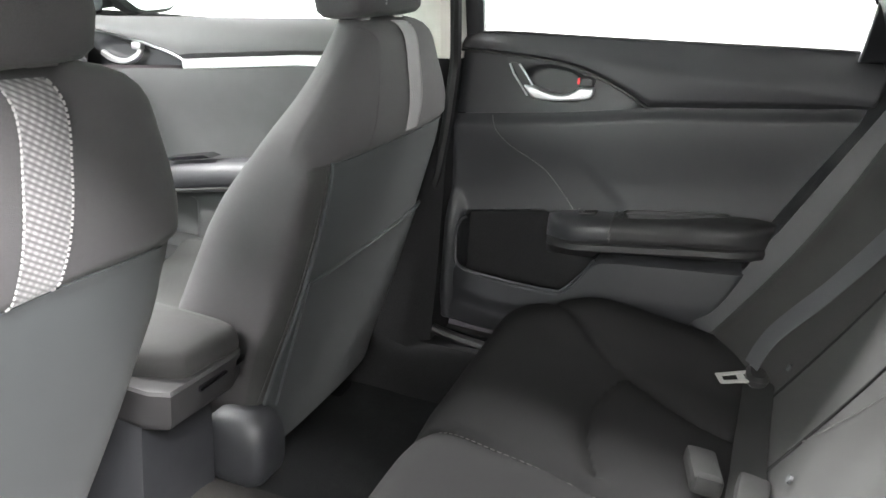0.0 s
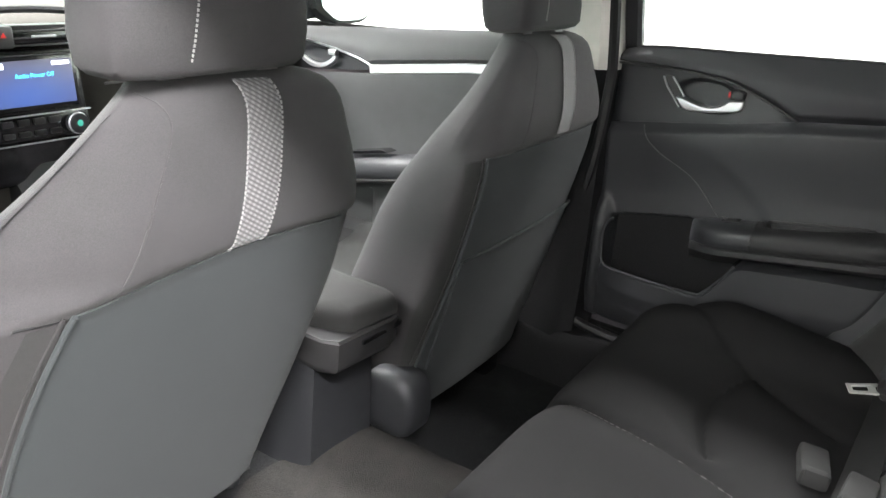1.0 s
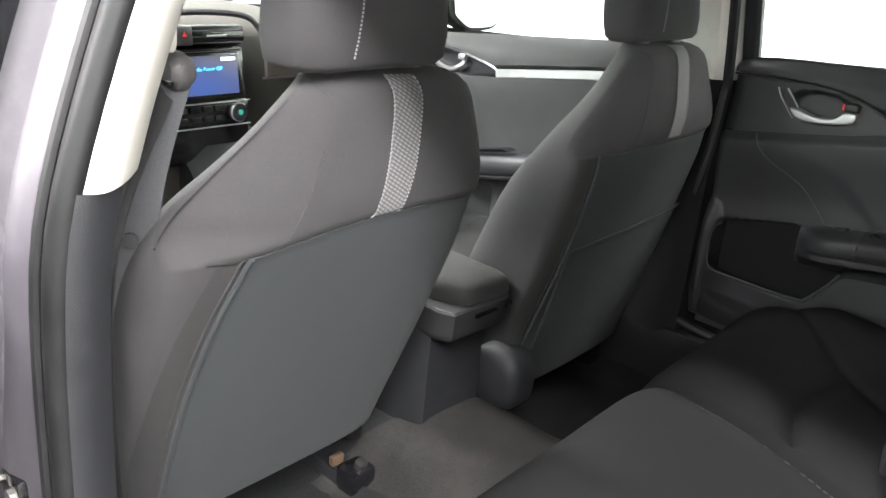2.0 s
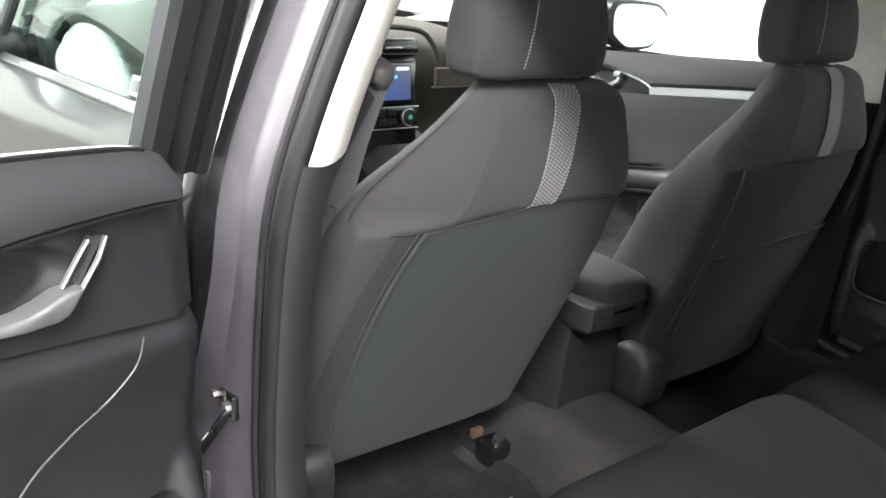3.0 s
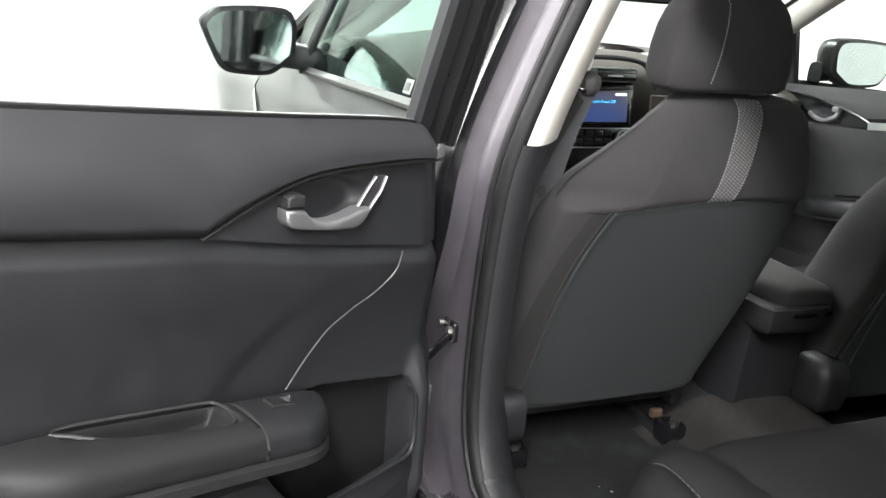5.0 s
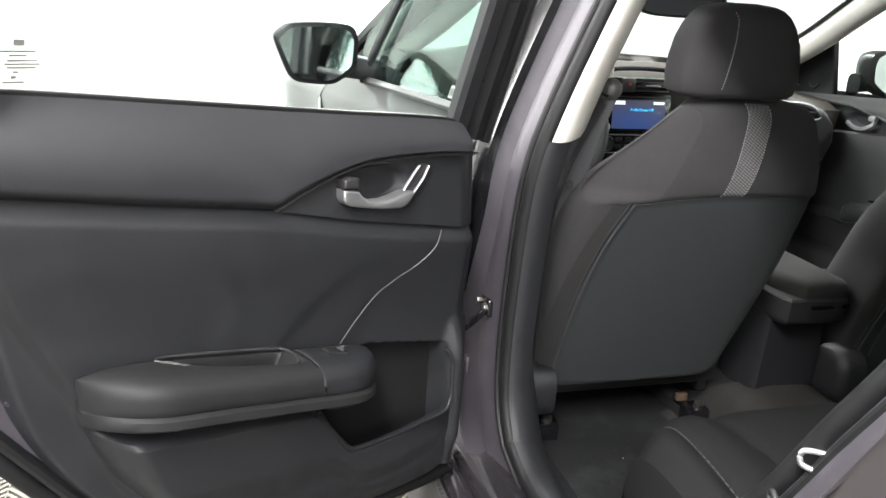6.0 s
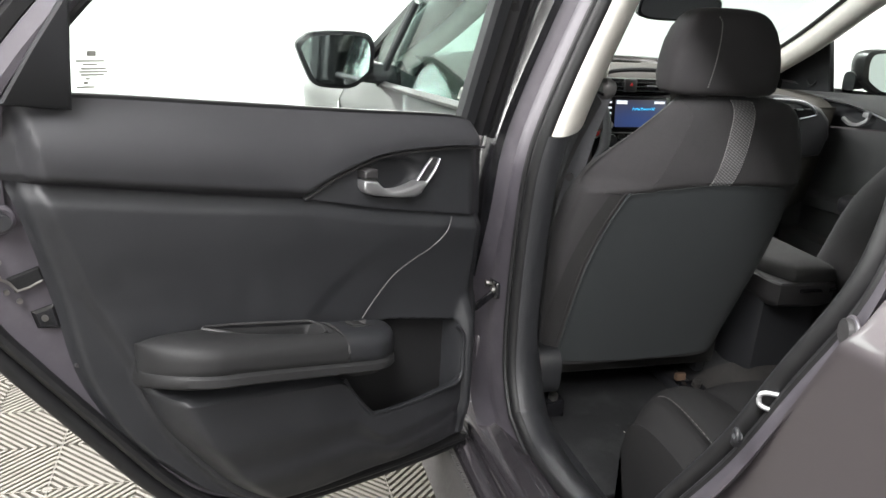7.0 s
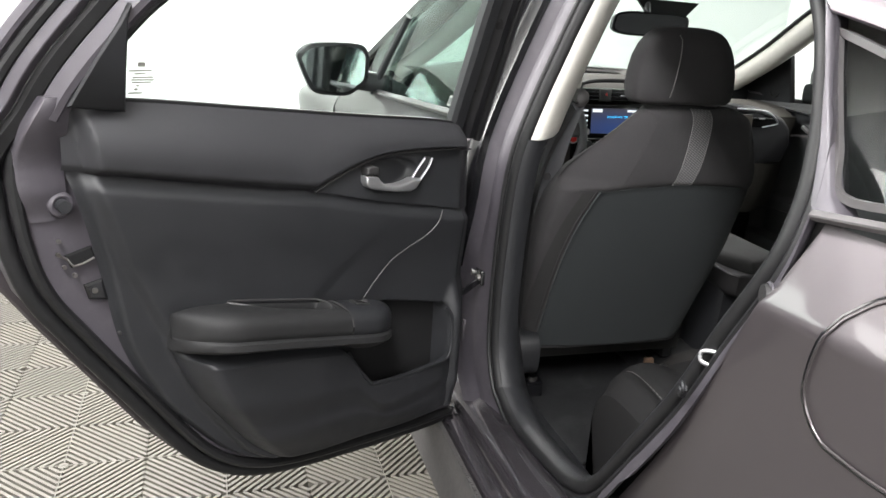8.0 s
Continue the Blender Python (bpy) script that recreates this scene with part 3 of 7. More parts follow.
def rear_door(D, name, label, near):
    base = D(0.4, -0.05, 0.33)
    nrm0 = D(0, 1, 0) - D(0, 0, 0)
    th = thing(name, base, label, "car door", "rear doors")

    def S(fn, nu, nv):
        return grid(lambda s, t: D(*fn(s, t)), nu, nv)

    # --- upper pad
    def upper(s, t):
        u = 0.022 + 0.769 * s
        zt = sinterp(SILL, u)
        zb = sinterp(SWEEP, u) if u < 0.404 else sinterp(CREASE, u)
        t2 = t
        z = zt + (zb - zt) * t2
        w = -0.012 + 0.026 * math.sin(math.pi * min(t2 * 0.62 + 0.02, 0.5) ** 1.0) - 0.020 * sstep(0.90, 1.0, t2)
        w += 0.010 * sstep(0.35, 0.8, s) * math.sin(math.pi * t2)
        end = 0.776 - 0.014 * t2
        w -= 0.75 * (w + 0.018) * sstep(end - 0.016, end + 0.003, u)
        w -= 0.045 * (1 - sstep(0.02, 0.075, u))
        return u, w, z
    up = part("upper_pad", S(upper, 180, 26), M["plastic_soft"], th, "soft black upper door pad")
    # --- handle trim
    def htrim(s, t):
        u = 0.022 + 0.381 * s
        z = sinterp(SWEEP, u) * (1 - t) + sinterp(CREASE, u) * t
        r = ((u - 0.235) / 0.062) ** 2 + ((z - 0.912) / 0.030) ** 2
        w = -0.006 + 0.008 * t - 0.022 * (1 - sstep(0.55, 1.15, r)) - 0.045 * (1 - sstep(0.02, 0.075, u)) * 0.6
        return u, w, z
    part("handle_trim", S(htrim, 70, 26), M["plastic"], th, "black plastic trim round the handle")
    part("sweep_edge", sweep([D(u, 0.004 - 0.02 * (1 - sstep(0.02, 0.07, u)), sinterp(SWEEP, u) - 0.001) for u in [0.03 + 0.374 * i / 50 for i in range(51)]],
                             [(0.0022 * math.cos(a), 0.0022 * math.sin(a)) for a in [math.pi * j / 4 for j in range(8)]]), M["plastic_grey"], th)

    # --- lower panel with arm ledge and pocket
    FR = polyline([(0.022, 0.818), (0.020, 0.70), (0.018, 0.55), (0.03, 0.43), (0.07, 0.388)])
    RE = polyline([(0.782, 0.963), (0.770, 0.92), (0.754, 0.862), (0.738, 0.79), (0.717, 0.687), (0.669, 0.589), (0.608, 0.512), (0.547, 0.450), (0.480, 0.414)])
    TOP = lambda s: Vector((0.022 + 0.760 * s, sinterp(CREASE, 0.022 + 0.760 * s) - 0.002))
    BOT = polyline([(0.07, 0.388), (0.2, 0.396), (0.339, 0.400), (0.480, 0.414)])
    cp = coons(TOP, BOT, FR, RE)

    def ledge(u):
        return interp([(0.0, 0.520), (0.28, 0.527), (0.302, 0.535), (0.335, 0.585), (0.365, 0.634), (0.62, 0.674), (0.7, 0.685)], u)

    def pock_top(u):
        return interp([(0.06, 0.62), (0.09, 0.634), (0.235, 0.668), (0.36, 0.67)], u)

    def lower(s, t):
        p = cp(s, t)
        u, z = p.x, p.y
        zc = sinterp(CREASE, u)
        w = -0.006 + 0.013 * sstep(0, 0.026, zc - z) - 0.011 * sstep(0.03, 0.16, zc - z)
        inside = sstep(0.078, 0.090, u) * (1 - sstep(0.36, 0.38, u)) * sstep(-0.004, 0.010, pock_top(u) - z) * sstep(0.435, 0.455, z)
        frame_w = 0.012 * (1 - sstep(0.064, 0.08, u)) * sstep(0.0, 0.03, 0.68 - z) + 0.006 * (1 - sstep(0.40, 0.46, z)) * sstep(0.05, 0.1, u)
        w += 0.016 * sstep(0.020, 0.060, u) * (1 - sstep(0.076, 0.088, u)) * sstep(0.40, 0.47, z) * (1 - sstep(0.60, 0.67, z))
        fold = u - interp([(0.66, 0.42), (0.707, 0.388), (0.756, 0.333), (0.785, 0.290), (0.82, 0.24)], z)
        w -= 0.0028 * (1 - sstep(-0.022, 0.022, fold)) * (1 - sstep(0.75, 0.83, z)) * sstep(0.62, 0.70, z)
        w = w - 0.040 * inside + frame_w * 0.6
        bw = interp([(0.42, 0.04), (0.6, 0.062), (0.7, 0.068), (0.82, 0.032), (0.96, 0.022)], z)
        w -= 0.013 * (1 - sstep(bw - 0.012, bw + 0.008, (1 - s) * 0.70)) + 0.020 * (1 - sstep(0.0, 0.02, 1 - s))
        w -= 0.04 * (1 - sstep(0.018, 0.06, u)) * 0.6
        w -= 0.02 * (1 - sstep(0.0, 0.05, 1 - t))
        return u, w, z
    part("lower_panel", S(lower, 190, 150), M["plastic"], th, "black door panel with an open map pocket")
    top_b = polyline([(0.656, 0.682), (0.60, 0.670), (0.48, 0.651), (0.395, 0.635), (0.364, 0.622), (0.340, 0.585), (0.318, 0.550), (0.300, 0.537), (0.27, 0.5305), (0.18, 0.5245), (0.11, 0.522), (0.080, 0.528)])
    bot_b = polyline([(0.472, 0.424), (0.38, 0.410), (0.25, 0.402), (0.12, 0.394), (0.064, 0.398)])
    rear_b = polyline([(0.656, 0.682), (0.624, 0.605), (0.578, 0.538), (0.524, 0.472), (0.472, 0.424)])
    front_b = polyline([(0.080, 0.528), (0.068, 0.49), (0.062, 0.44), (0.064, 0.398)])
    bulge_patch = coons(top_b, bot_b, rear_b, front_b)

    def bulge(s, t):
        p = bulge_patch(s, t)
        out = interp([(0.05, 0.012), (0.10, 0.026), (0.20, 0.043), (0.33, 0.055), (0.42, 0.064), (0.60, 0.066)], p.x)
        start = out * (1 - sstep(0.345, 0.375, p.x)) * 0.92
        rise = math.sin(math.pi / 2 * min(1.0, t / 0.055))
        w = start + (out - start) * rise
        w *= math.sin(math.pi / 2 * min(1.0, s / 0.075 + 0.02)) * (1 - 0.22 * sstep(0.30, 0.60, t) - 0.40 * sstep(0.60, 1.0, t))
        return p.x, w - 0.006 - 0.012 * sstep(0.95, 1.0, t), p.y
    part("pocket_front", thick(S(bulge, 110, 50), (D(0, -0.007, 0) - D(0, 0, 0))), M["plastic"], th, "bulging lower panel and front wall of the map pocket")
    rim_path = smooth_path([(0.092, 0.628, 0.008), (0.083, 0.620, 0.012), (0.076, 0.60, 0.014), (0.077, 0.56, 0.016), (0.082, 0.535, 0.020), (0.100, 0.523, 0.025), (0.15, 0.5240, 0.030), (0.22, 0.5275, 0.038), (0.285, 0.5335, 0.043), (0.304, 0.540, 0.044), (0.338, 0.583, 0.044), (0.356, 0.614, 0.042)], 6)
    part("pocket_rim", tube([D(p.x, p.z - 0.001, p.y) for p in rim_path], 0.0034, 8, nrm0), M["plastic"], th, "rounded rim of the map pocket")
    # dark plate on the pocket floor, put in for its deep shade
    part("pocket_shade", prism([(0.075, 0.44), (0.33, 0.45), (0.36, 0.62), (0.36, 0.69), (0.235, 0.69), (0.075, 0.64)], lambda a, b, t: D(a, t, b), -0.060, -0.034), M["deep_shade"], th, "dark plate that gives the pocket its shade")
    cut = polyline([(0.130, 0.838), (0.138, 0.812), (0.168, 0.786), (0.205, 0.769), (0.238, 0.752), (0.270, 0.722), (0.298, 0.690)])
    # panel joint; the glint on its edge is this lighter tube
    part("panel_line", tube([D(cut(i / 40).x, 0.0085 + 0.013 * (1 - sstep(0.0, 0.45, i / 40)) - 0.003 * sstep(0.3, 1, i / 40), cut(i / 40).y) for i in range(41)], 0.0010, 6), M["trim_grey"], th, "joint line with its edge glint as a grey tube")

    # --- armrest
    def atop(u):
        return sinterp([(0.255, 0.680), (0.28, 0.690), (0.343, 0.702), (0.436, 0.720), (0.578, 0.746), (0.64, 0.750), (0.68, 0.738)], u)

    def arm(u0, u1, n, grow, cup):
        rr = []
        for i in range(n + 1):
            u = u0 + (u1 - u0) * (1 - (1 - i / n) ** 2.4 if cup else (i / n) ** 2)
            e = min(i, n - i) / n
            k = 1.0
            if u > 0.570:
                k = math.sqrt(max(0.004, 1 - ((u - 0.570) / 0.088) ** 2))
            if u < 0.335:
                k = math.sqrt(max(0.02, 1 - ((0.335 - u) / 0.081) ** 2))
            hd = (0.046 + grow) * k
            ring = []
            for a, b in superring(1, 1, 2.7, 128):
                w = 0.044 * k + a * hd
                z = atop(u) - 0.027 + b * (0.027 + grow) * (0.75 + 0.25 * k)
                if cup and b > 0.2 and 0.0 < w < 0.068:
                    inner = interp([(0.40, 0.058), (0.50, 0.050), (0.57, 0.026)], u)
                    m = sstep(0.396, 0.404, u) * (1 - sstep(0.556, 0.570, u)) * sstep(0.004, 0.009, w) * (1 - sstep(inner, inner + 0.007, w))
                    z -= (0.034 - 0.010 * sstep(0.46, 0.40, u)) * m
                ring.append(D(u, w, z))
            rr.append(ring)
        return loft(rr)
    pad = part("armrest_pad", arm(0.382, 0.6578, 110, 0.0, True), M["arm_vinyl"], th, "padded black armrest with a pull cup", angle=80)
    sw = part("switch_panel", arm(0.256, 0.380, 24, 0.0, False), M["plastic"], th, "black plastic window switch panel")
    part("armrest_trim", tube([D(0.381, 0.044 + 0.047 * math.cos(a), atop(0.381) - 0.027 + 0.028 * math.sin(a)) for a in [math.pi * (-0.35 + 1.2 * j / 16) for j in range(17)]], 0.0025, 6), M["plastic_grey"], pad)
    sk = []
    for i in range(45):
        u = 0.262 + 0.3955 * (1 - math.cos(math.pi * i / 44)) / 2
        k = math.sqrt(max(0.004, 1 - (max(0, u - 0.570) / 0.088) ** 2)) * math.sqrt(max(0.03, 1 - (max(0, 0.335 - u) / 0.081) ** 2))
        zt = atop(u)
        zl = max(ledge(u) + 0.002, zt - 0.082)
        sk.append([D(u, -0.015, zt - 0.030), D(u, 0.086 * k, zt - 0.042), D(u, 0.092 * k, zt - 0.046), D(u, 0.093 * k, zt - 0.056), D(u, 0.088 * k, zt - 0.060), D(u, 0.080 * k, zt - 0.062), D(u, 0.060 * k, zl + 0.004), D(u, 0.036 * k, zl - 0.002), D(u, -0.015, zl - 0.004)])
    part("armrest_skirt", loft(sk), M["arm_vinyl"], th)
    rim = smooth_path([(0.572, 0.016, 0), (0.540, 0.042, 0), (0.50, 0.054, 0), (0.42, 0.062, 0), (0.396, 0.050, 0), (0.394, 0.014, 0), (0.41, 0.004, 0), (0.49, 0.003, 0), (0.556, 0.005, 0), (0.572, 0.016, 0)], 6)[:-1]
    part("cup_rim", tube([D(p.x, p.y, atop(p.x) - 0.0012 - 0.003 * abs(p.y - 0.03) / 0.03) for p in rim], 0.0022, 6, close=True), M["plastic_grey"], pad, "raised rim of the pull cup")
    zc = atop(0.328)
    part("window_switch", join(*[prism([(-0.016, -0.010), (0.016, -0.010), (0.016, 0.010), (-0.016, 0.010)], lambda a, b, t: D(0.332 + a, 0.040 + b, zc - 0.0015 + t + 0.12 * a + 0.004 * sstep(0, 0.016, a)), -0.004, 0.003, 0.0015)]), M["belt_dim"], sw, "grey rocker window switch")
    # the switch's highlight, set on as a small lighter triangle
    part("switch_glint", prism([(-0.007, -0.006), (0.006, -0.007), (0.004, 0.008)], lambda a, b, t: D(0.319 + a, 0.040 + b, zc + 0.003 + t - 0.0016), 0, 0.001), M["trim_grey"], sw, "small triangle for the highlight on the switch")

    # --- inner handle
    bowl = [(0.306, 0.917), (0.3065, 0.905), (0.302, 0.8975), (0.293, 0.893), (0.265, 0.887), (0.236, 0.882), (0.205, 0.8795), (0.196, 0.882), (0.187, 0.891), (0.180, 0.901), (0.197, 0.902), (0.215, 0.897), (0.233, 0.894), (0.250, 0.8945), (0.264, 0.899), (0.274, 0.906), (0.280, 0.9135)]
    hd = part("handle", pebble(bowl, lambda a, b, t: D(a, t, b), -0.006, 0.016, 0.0045), M["satin"], th, "satin silver inner door handle", angle=75)
    for line in ([(0.194, 0.903), (0.186, 0.913), (0.177, 0.924), (0.166, 0.936)], [(0.187, 0.882), (0.176, 0.895), (0.157, 0.917), (0.148, 0.9345)]):
        part("handle_wing", band([D(a, 0.004, b) for a, b in line], 0.0030, 0.005, nrm0), M["satin"], hd)
    part("wing_web", prism([(0.191, 0.900), (0.162, 0.937), (0.149, 0.936), (0.176, 0.899)], lambda a, b, t: D(a, t, b), -0.004, 0.0025), M["plastic_grey"], hd, "dark web between the silver wings")
    lock = part("lock_knob", pebble([(0.281, 0.917), (0.305, 0.9195), (0.306, 0.931), (0.296, 0.9345), (0.281, 0.9315)], lambda a, b, t: D(a, t, b), -0.006, 0.017, 0.004), M["plastic_grey"], th, "grey sliding lock knob")
    if not near:
        part("lock_flag", prism([(0.276, 0.919), (0.2805, 0.919), (0.2805, 0.930), (0.276, 0.929)], lambda a, b, t: D(a, t, b), -0.006, 0.010), M["red"], lock, "red unlocked flag")

    # --- shell
    OUT = [(-0.012, 0.345), (0.012, 0.325), (0.14, 0.328), (0.328, 0.342), (0.443, 0.357), (0.524, 0.383), (0.588, 0.426), (0.64, 0.485), (0.70, 0.57), (0.79, 0.70), (0.838, 0.775), (0.862, 0.85), (0.872, 0.93), (0.872, 0.985), (0.852, 1.04), (0.81, 1.058), (0.775, 1.056), (0.70, 1.02), (0.6, 0.985), (0.3, 0.955), (0.06, 0.935), (-0.004, 0.925), (-0.016, 0.85), (-0.018, 0.6)]
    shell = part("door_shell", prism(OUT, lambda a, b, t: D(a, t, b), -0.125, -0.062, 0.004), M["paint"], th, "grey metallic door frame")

    def shrink(poly, k):
        n = len(poly)
        out = []
        for i in range(n):
            p0, p1, p2 = Vector(poly[i - 1]), Vector(poly[i]), Vector(poly[(i + 1) % n])
            d1, d2 = (p1 - p0).normalized(), (p2 - p1).normalized()
            m = Vector((-d1.y, d1.x)) + Vector((-d2.y, d2.x))
            m = m / max(m.length_squared / 2, 0.5)
            out.append(tuple(p1 + m * k))
        return out
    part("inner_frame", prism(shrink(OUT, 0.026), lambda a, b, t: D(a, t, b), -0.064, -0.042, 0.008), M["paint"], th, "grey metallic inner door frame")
    skin_out = shrink(OUT, -0.012)
    part("outer_skin", prism(skin_out, lambda a, b, t: D(a, t - 0.03 * math.sin(math.pi * min(max((b - 0.3) / 0.75, 0), 1)), b), -0.145, -0.122, 0.004), M["paint_out"], th, "grey metallic outer door skin")
    # rubber on the shell's edge
    edge = smooth_path([(*q, 0) for q in shrink(OUT, 0.010)[0:15]], 5)
    part("edge_seal", sweep([D(p.x, -0.056, p.y) for p in edge], [(0.012 * math.cos(a), 0.011 * math.sin(a)) for a in [math.pi * j / 5 for j in range(10)]], DN if near else (-1, 0, 0)), M["rubber"], th, "black rubber door seal")
    edge2 = smooth_path([(*q, 0) for q in shrink(OUT, 0.030)[1:15]], 5)
    part("inner_seal", sweep([D(p.x, -0.040, p.y) for p in edge2], [(0.009 * math.cos(a), 0.012 * math.sin(a)) for a in [math.pi * j / 5 for j in range(10)]], DN if near else (-1, 0, 0)), M["rubber"], th, "black rubber inner seal")
    # --- window frame, glass
    def F(u, z, w=0.0):
        return D(u, -0.045 + tumble(z) + w, z)
    nrm = D(0, 1, 0) - D(0, 0, 0)
    rear_path = smooth_path([(0.868, 0.965, 0), (0.852, 1.0, 0), (0.826, 1.04, 0), (0.800, 1.09, 0), (0.757, 1.15, 0), (0.700, 1.215, 0), (0.62, 1.27, 0), (0.50, 1.315, 0), (0.36, 1.335, 0), (0.22, 1.330, 0), (0.10, 1.315, 0), (0.045, 1.30, 0)], 5)
    offs = []
    for i, p in enumerate(rear_path):
        d = rear_path[min(i + 1, len(rear_path) - 1)] - rear_path[max(i - 1, 0)]
        offs.append(Vector((d.y, -d.x)).normalized() * (1 if d.y * 1 >= 0 and d.x <= 0 else 1))

    def rail(k, w, j0=0):
        return [F(p.x + n.x * k, p.y + n.y * k, w) for p, n in list(zip(rear_path, offs))[j0:]]
    part("window_frame", band(rail(-0.022, 0.012, 11), 0.036, 0.030, nrm, r=0.46), M["paint"], th, "grey metallic window frame")
    part("frame_groove", band(rail(0.004, -0.008), 0.024, 0.020, nrm), M["rubber"], th, "dark rubber frame groove")
    part("frame_ridge", band(rail(0.028, -0.012), 0.022, 0.026, nrm, r=0.46), M["paint"], th, "grey metallic outer frame ridge")
    part("frame_seal", tube(rail(0.045, -0.018), 0.008, 8), M["rubber"], th)
    part("outer_lip", band(rail(0.060, -0.030), 0.020, 0.016, nrm, r=0.46), M["paint"], th)
    def flange(s, t):
        z = 0.893 + 0.172 * t
        u1 = sinterp([(0.89, 0.834), (0.93, 0.846), (0.965, 0.850), (1.0, 0.845), (1.03, 0.834), (1.066, 0.814)], z)
        w = -0.041 + 0.012 * sstep(0.895, 0.94, z) + 0.040 * sstep(0.965, 1.06, z)
        return 0.782 + (u1 - 0.782) * s, w + 0.004 * math.sin(math.pi * s) - 0.018 * sstep(0.86, 1.0, s) ** 2, z
    part("upper_flange", thick(S(flange, 24, 40), (D(0, -0.02, 0) - D(0, 0, 0))), M["paint"], th, "grey metallic door flange")
    part("glass_channel", band([F(p.x - 0.022, p.y - 0.024, 0.012) for p in rear_path[18:]], 0.022, 0.02, nrm), M["rubber"], th)
    part("front_sash", band([F(0.068, 0.97, 0.006), F(0.068, 1.05, 0.006), F(0.066, 1.18, 0.006), F(0.062, 1.31, 0.006)], 0.036, 0.028, nrm), M["plastic"], th, "black window sash")
    part("sash_cover", band([F(0.024, 0.965), F(0.024, 1.05), F(0.022, 1.18), F(0.018, 1.31)], 0.046, 0.04, nrm, r=0.4), M["pillar_black"], th, "satin black sash cover")
    part("sash_seal", tube([F(0.0, 0.955, 0.012), F(0.0, 1.05, 0.012), F(-0.002, 1.18, 0.012), F(-0.006, 1.30, 0.012)], 0.010, 8), M["rubber"], th)
    part("corner_trim", prism([(0.788, 1.053), (0.713, 1.044), (0.716, 1.10), (0.718, 1.165), (0.716, 1.184), (0.729, 1.160), (0.757, 1.112)], lambda a, b, t: D(a, -0.016 + tumble(b) + t, b), -0.02, 0.004, 0.003), M["plastic"], th, "black triangular corner trim")
    gl = part("window_glass", prism([(0.075, 0.965), (0.72, 1.04), (0.715, 1.19), (0.64, 1.245), (0.50, 1.298), (0.36, 1.318), (0.22, 1.313), (0.08, 1.295)], lambda a, b, t: D(a, -0.05 + tumble(b) + t, b), -0.002, 0.002), M["glass"], th, "clear door window glass")
    gl.visible_shadow = False
    part("belt_seal", band([D(u, -0.014, sinterp(SILL, u) - 0.001) for u in [0.09 + 0.625 * i / 20 for i in range(21)]], 0.012, 0.006), M["rubber"], th)
    if near:
        # latch, striker pocket, screws and stops on the shut face
        lt = part("latch", prism([(0.747, 0.832), (0.780, 0.823), (0.788, 0.842), (0.752, 0.851)], lambda a, b, t: D(a, t, b), -0.040, -0.0335, 0.002), M["deep_shade"], th, "black latch mouth")
        part("latch_plate", tube([D(0.797, -0.033, 0.845), D(0.787, -0.032, 0.838), D(0.779, -0.031, 0.826), D(0.766, -0.031, 0.828), D(0.750, -0.032, 0.834)], 0.0018, 8), M["steel"], lt, "bright steel latch fork")
        for u, z in ((0.795, 0.864), (0.797, 0.845), (0.790, 0.826), (0.777, 0.812)):
            part("screw", disc(D(u, -0.036, z), nrm, 0.0032, 0.005, 10), M["steel"], th, "steel latch screw")
        st = part("stop_plate", prism([(0.733, 0.766), (0.760, 0.772), (0.766, 0.795), (0.739, 0.80)], lambda a, b, t: D(a, t, b), -0.040, -0.033, 0.004), M["gloss"], th, "black plastic plug")
        part("plug_screw", disc(D(0.752, -0.033, 0.785), nrm, 0.004, 0.004, 10), M["steel"], st)
        part("bumper", disc(D(0.789, -0.028, 0.916), nrm, 0.009, 0.014, 18), M["plastic"], th, "round rubber door stop")
        part("bumper_ring", ring_geo(D(0.789, -0.031, 0.916), nrm, 0.013, 0.005), M["paint"], th)
        part("clip", disc(D(0.720, -0.036, 0.712), nrm, 0.003, 0.006, 12), M["plastic_grey"], th, "small plastic clip")
        part("frame_bolt", disc(D(0.803, 0.004, 1.054), nrm, 0.006, 0.008, 12), M["steel"], th)
        # etched print on the glass: plain bars
        for k, (uu, zz, ww, hh) in enumerate([(0.683, 1.104, 0.010, 0.006), (0.684, 1.0955, 0.032, 0.002), (0.684, 1.0915, 0.016, 0.002), (0.680, 1.0865, 0.028, 0.002), (0.680, 1.083, 0.032, 0.002), (0.681, 1.0795, 0.026, 0.002), (0.686, 1.075, 0.005, 0.002), (0.688, 1.070, 0.005, 0.003), (0.688, 1.065, 0.020, 0.002)]):
            part("etched_bar", prism([(uu - ww / 2, zz - hh / 2), (uu + ww / 2, zz - hh / 2), (uu + ww / 2, zz + hh / 2), (uu - ww / 2, zz + hh / 2)], lambda a, b, t: D(a, -0.0475 + tumble(b) + t, b), 0, 0.0006), M["ink"], gl)
    return th


near_door = rear_door(left_door, "rear_door", "open rear car door with black inner panel and grey shell", True)
far_door = rear_door(right_door, "rear_door", "closed rear car door with black inner panel", False)

# door check strap between pillar and near door
strap = thing("door_check", (-0.785, 0.0, 0.635), "black steel door check strap with bolts on the pillar", "door check")
part("strap_arm", band([Vector((-0.775, -0.005, 0.652)), Vector((-0.80, -0.02, 0.642)), Vector((-0.84, -0.05, 0.630)), Vector((-0.90, -0.06, 0.62))], 0.006, 0.016), M["gloss"], strap)
part("bracket", rbox(-0.782, 0.002, 0.648, 0.022, 0.05, 0.034, 0.004), M["gloss"], strap)
for dy in (-0.016, 0.022):
    part("bolt", disc((-0.793, dy, 0.650), (-1, 0, 0), 0.008, 0.007, 8), M["steel"], strap, "steel bolt")

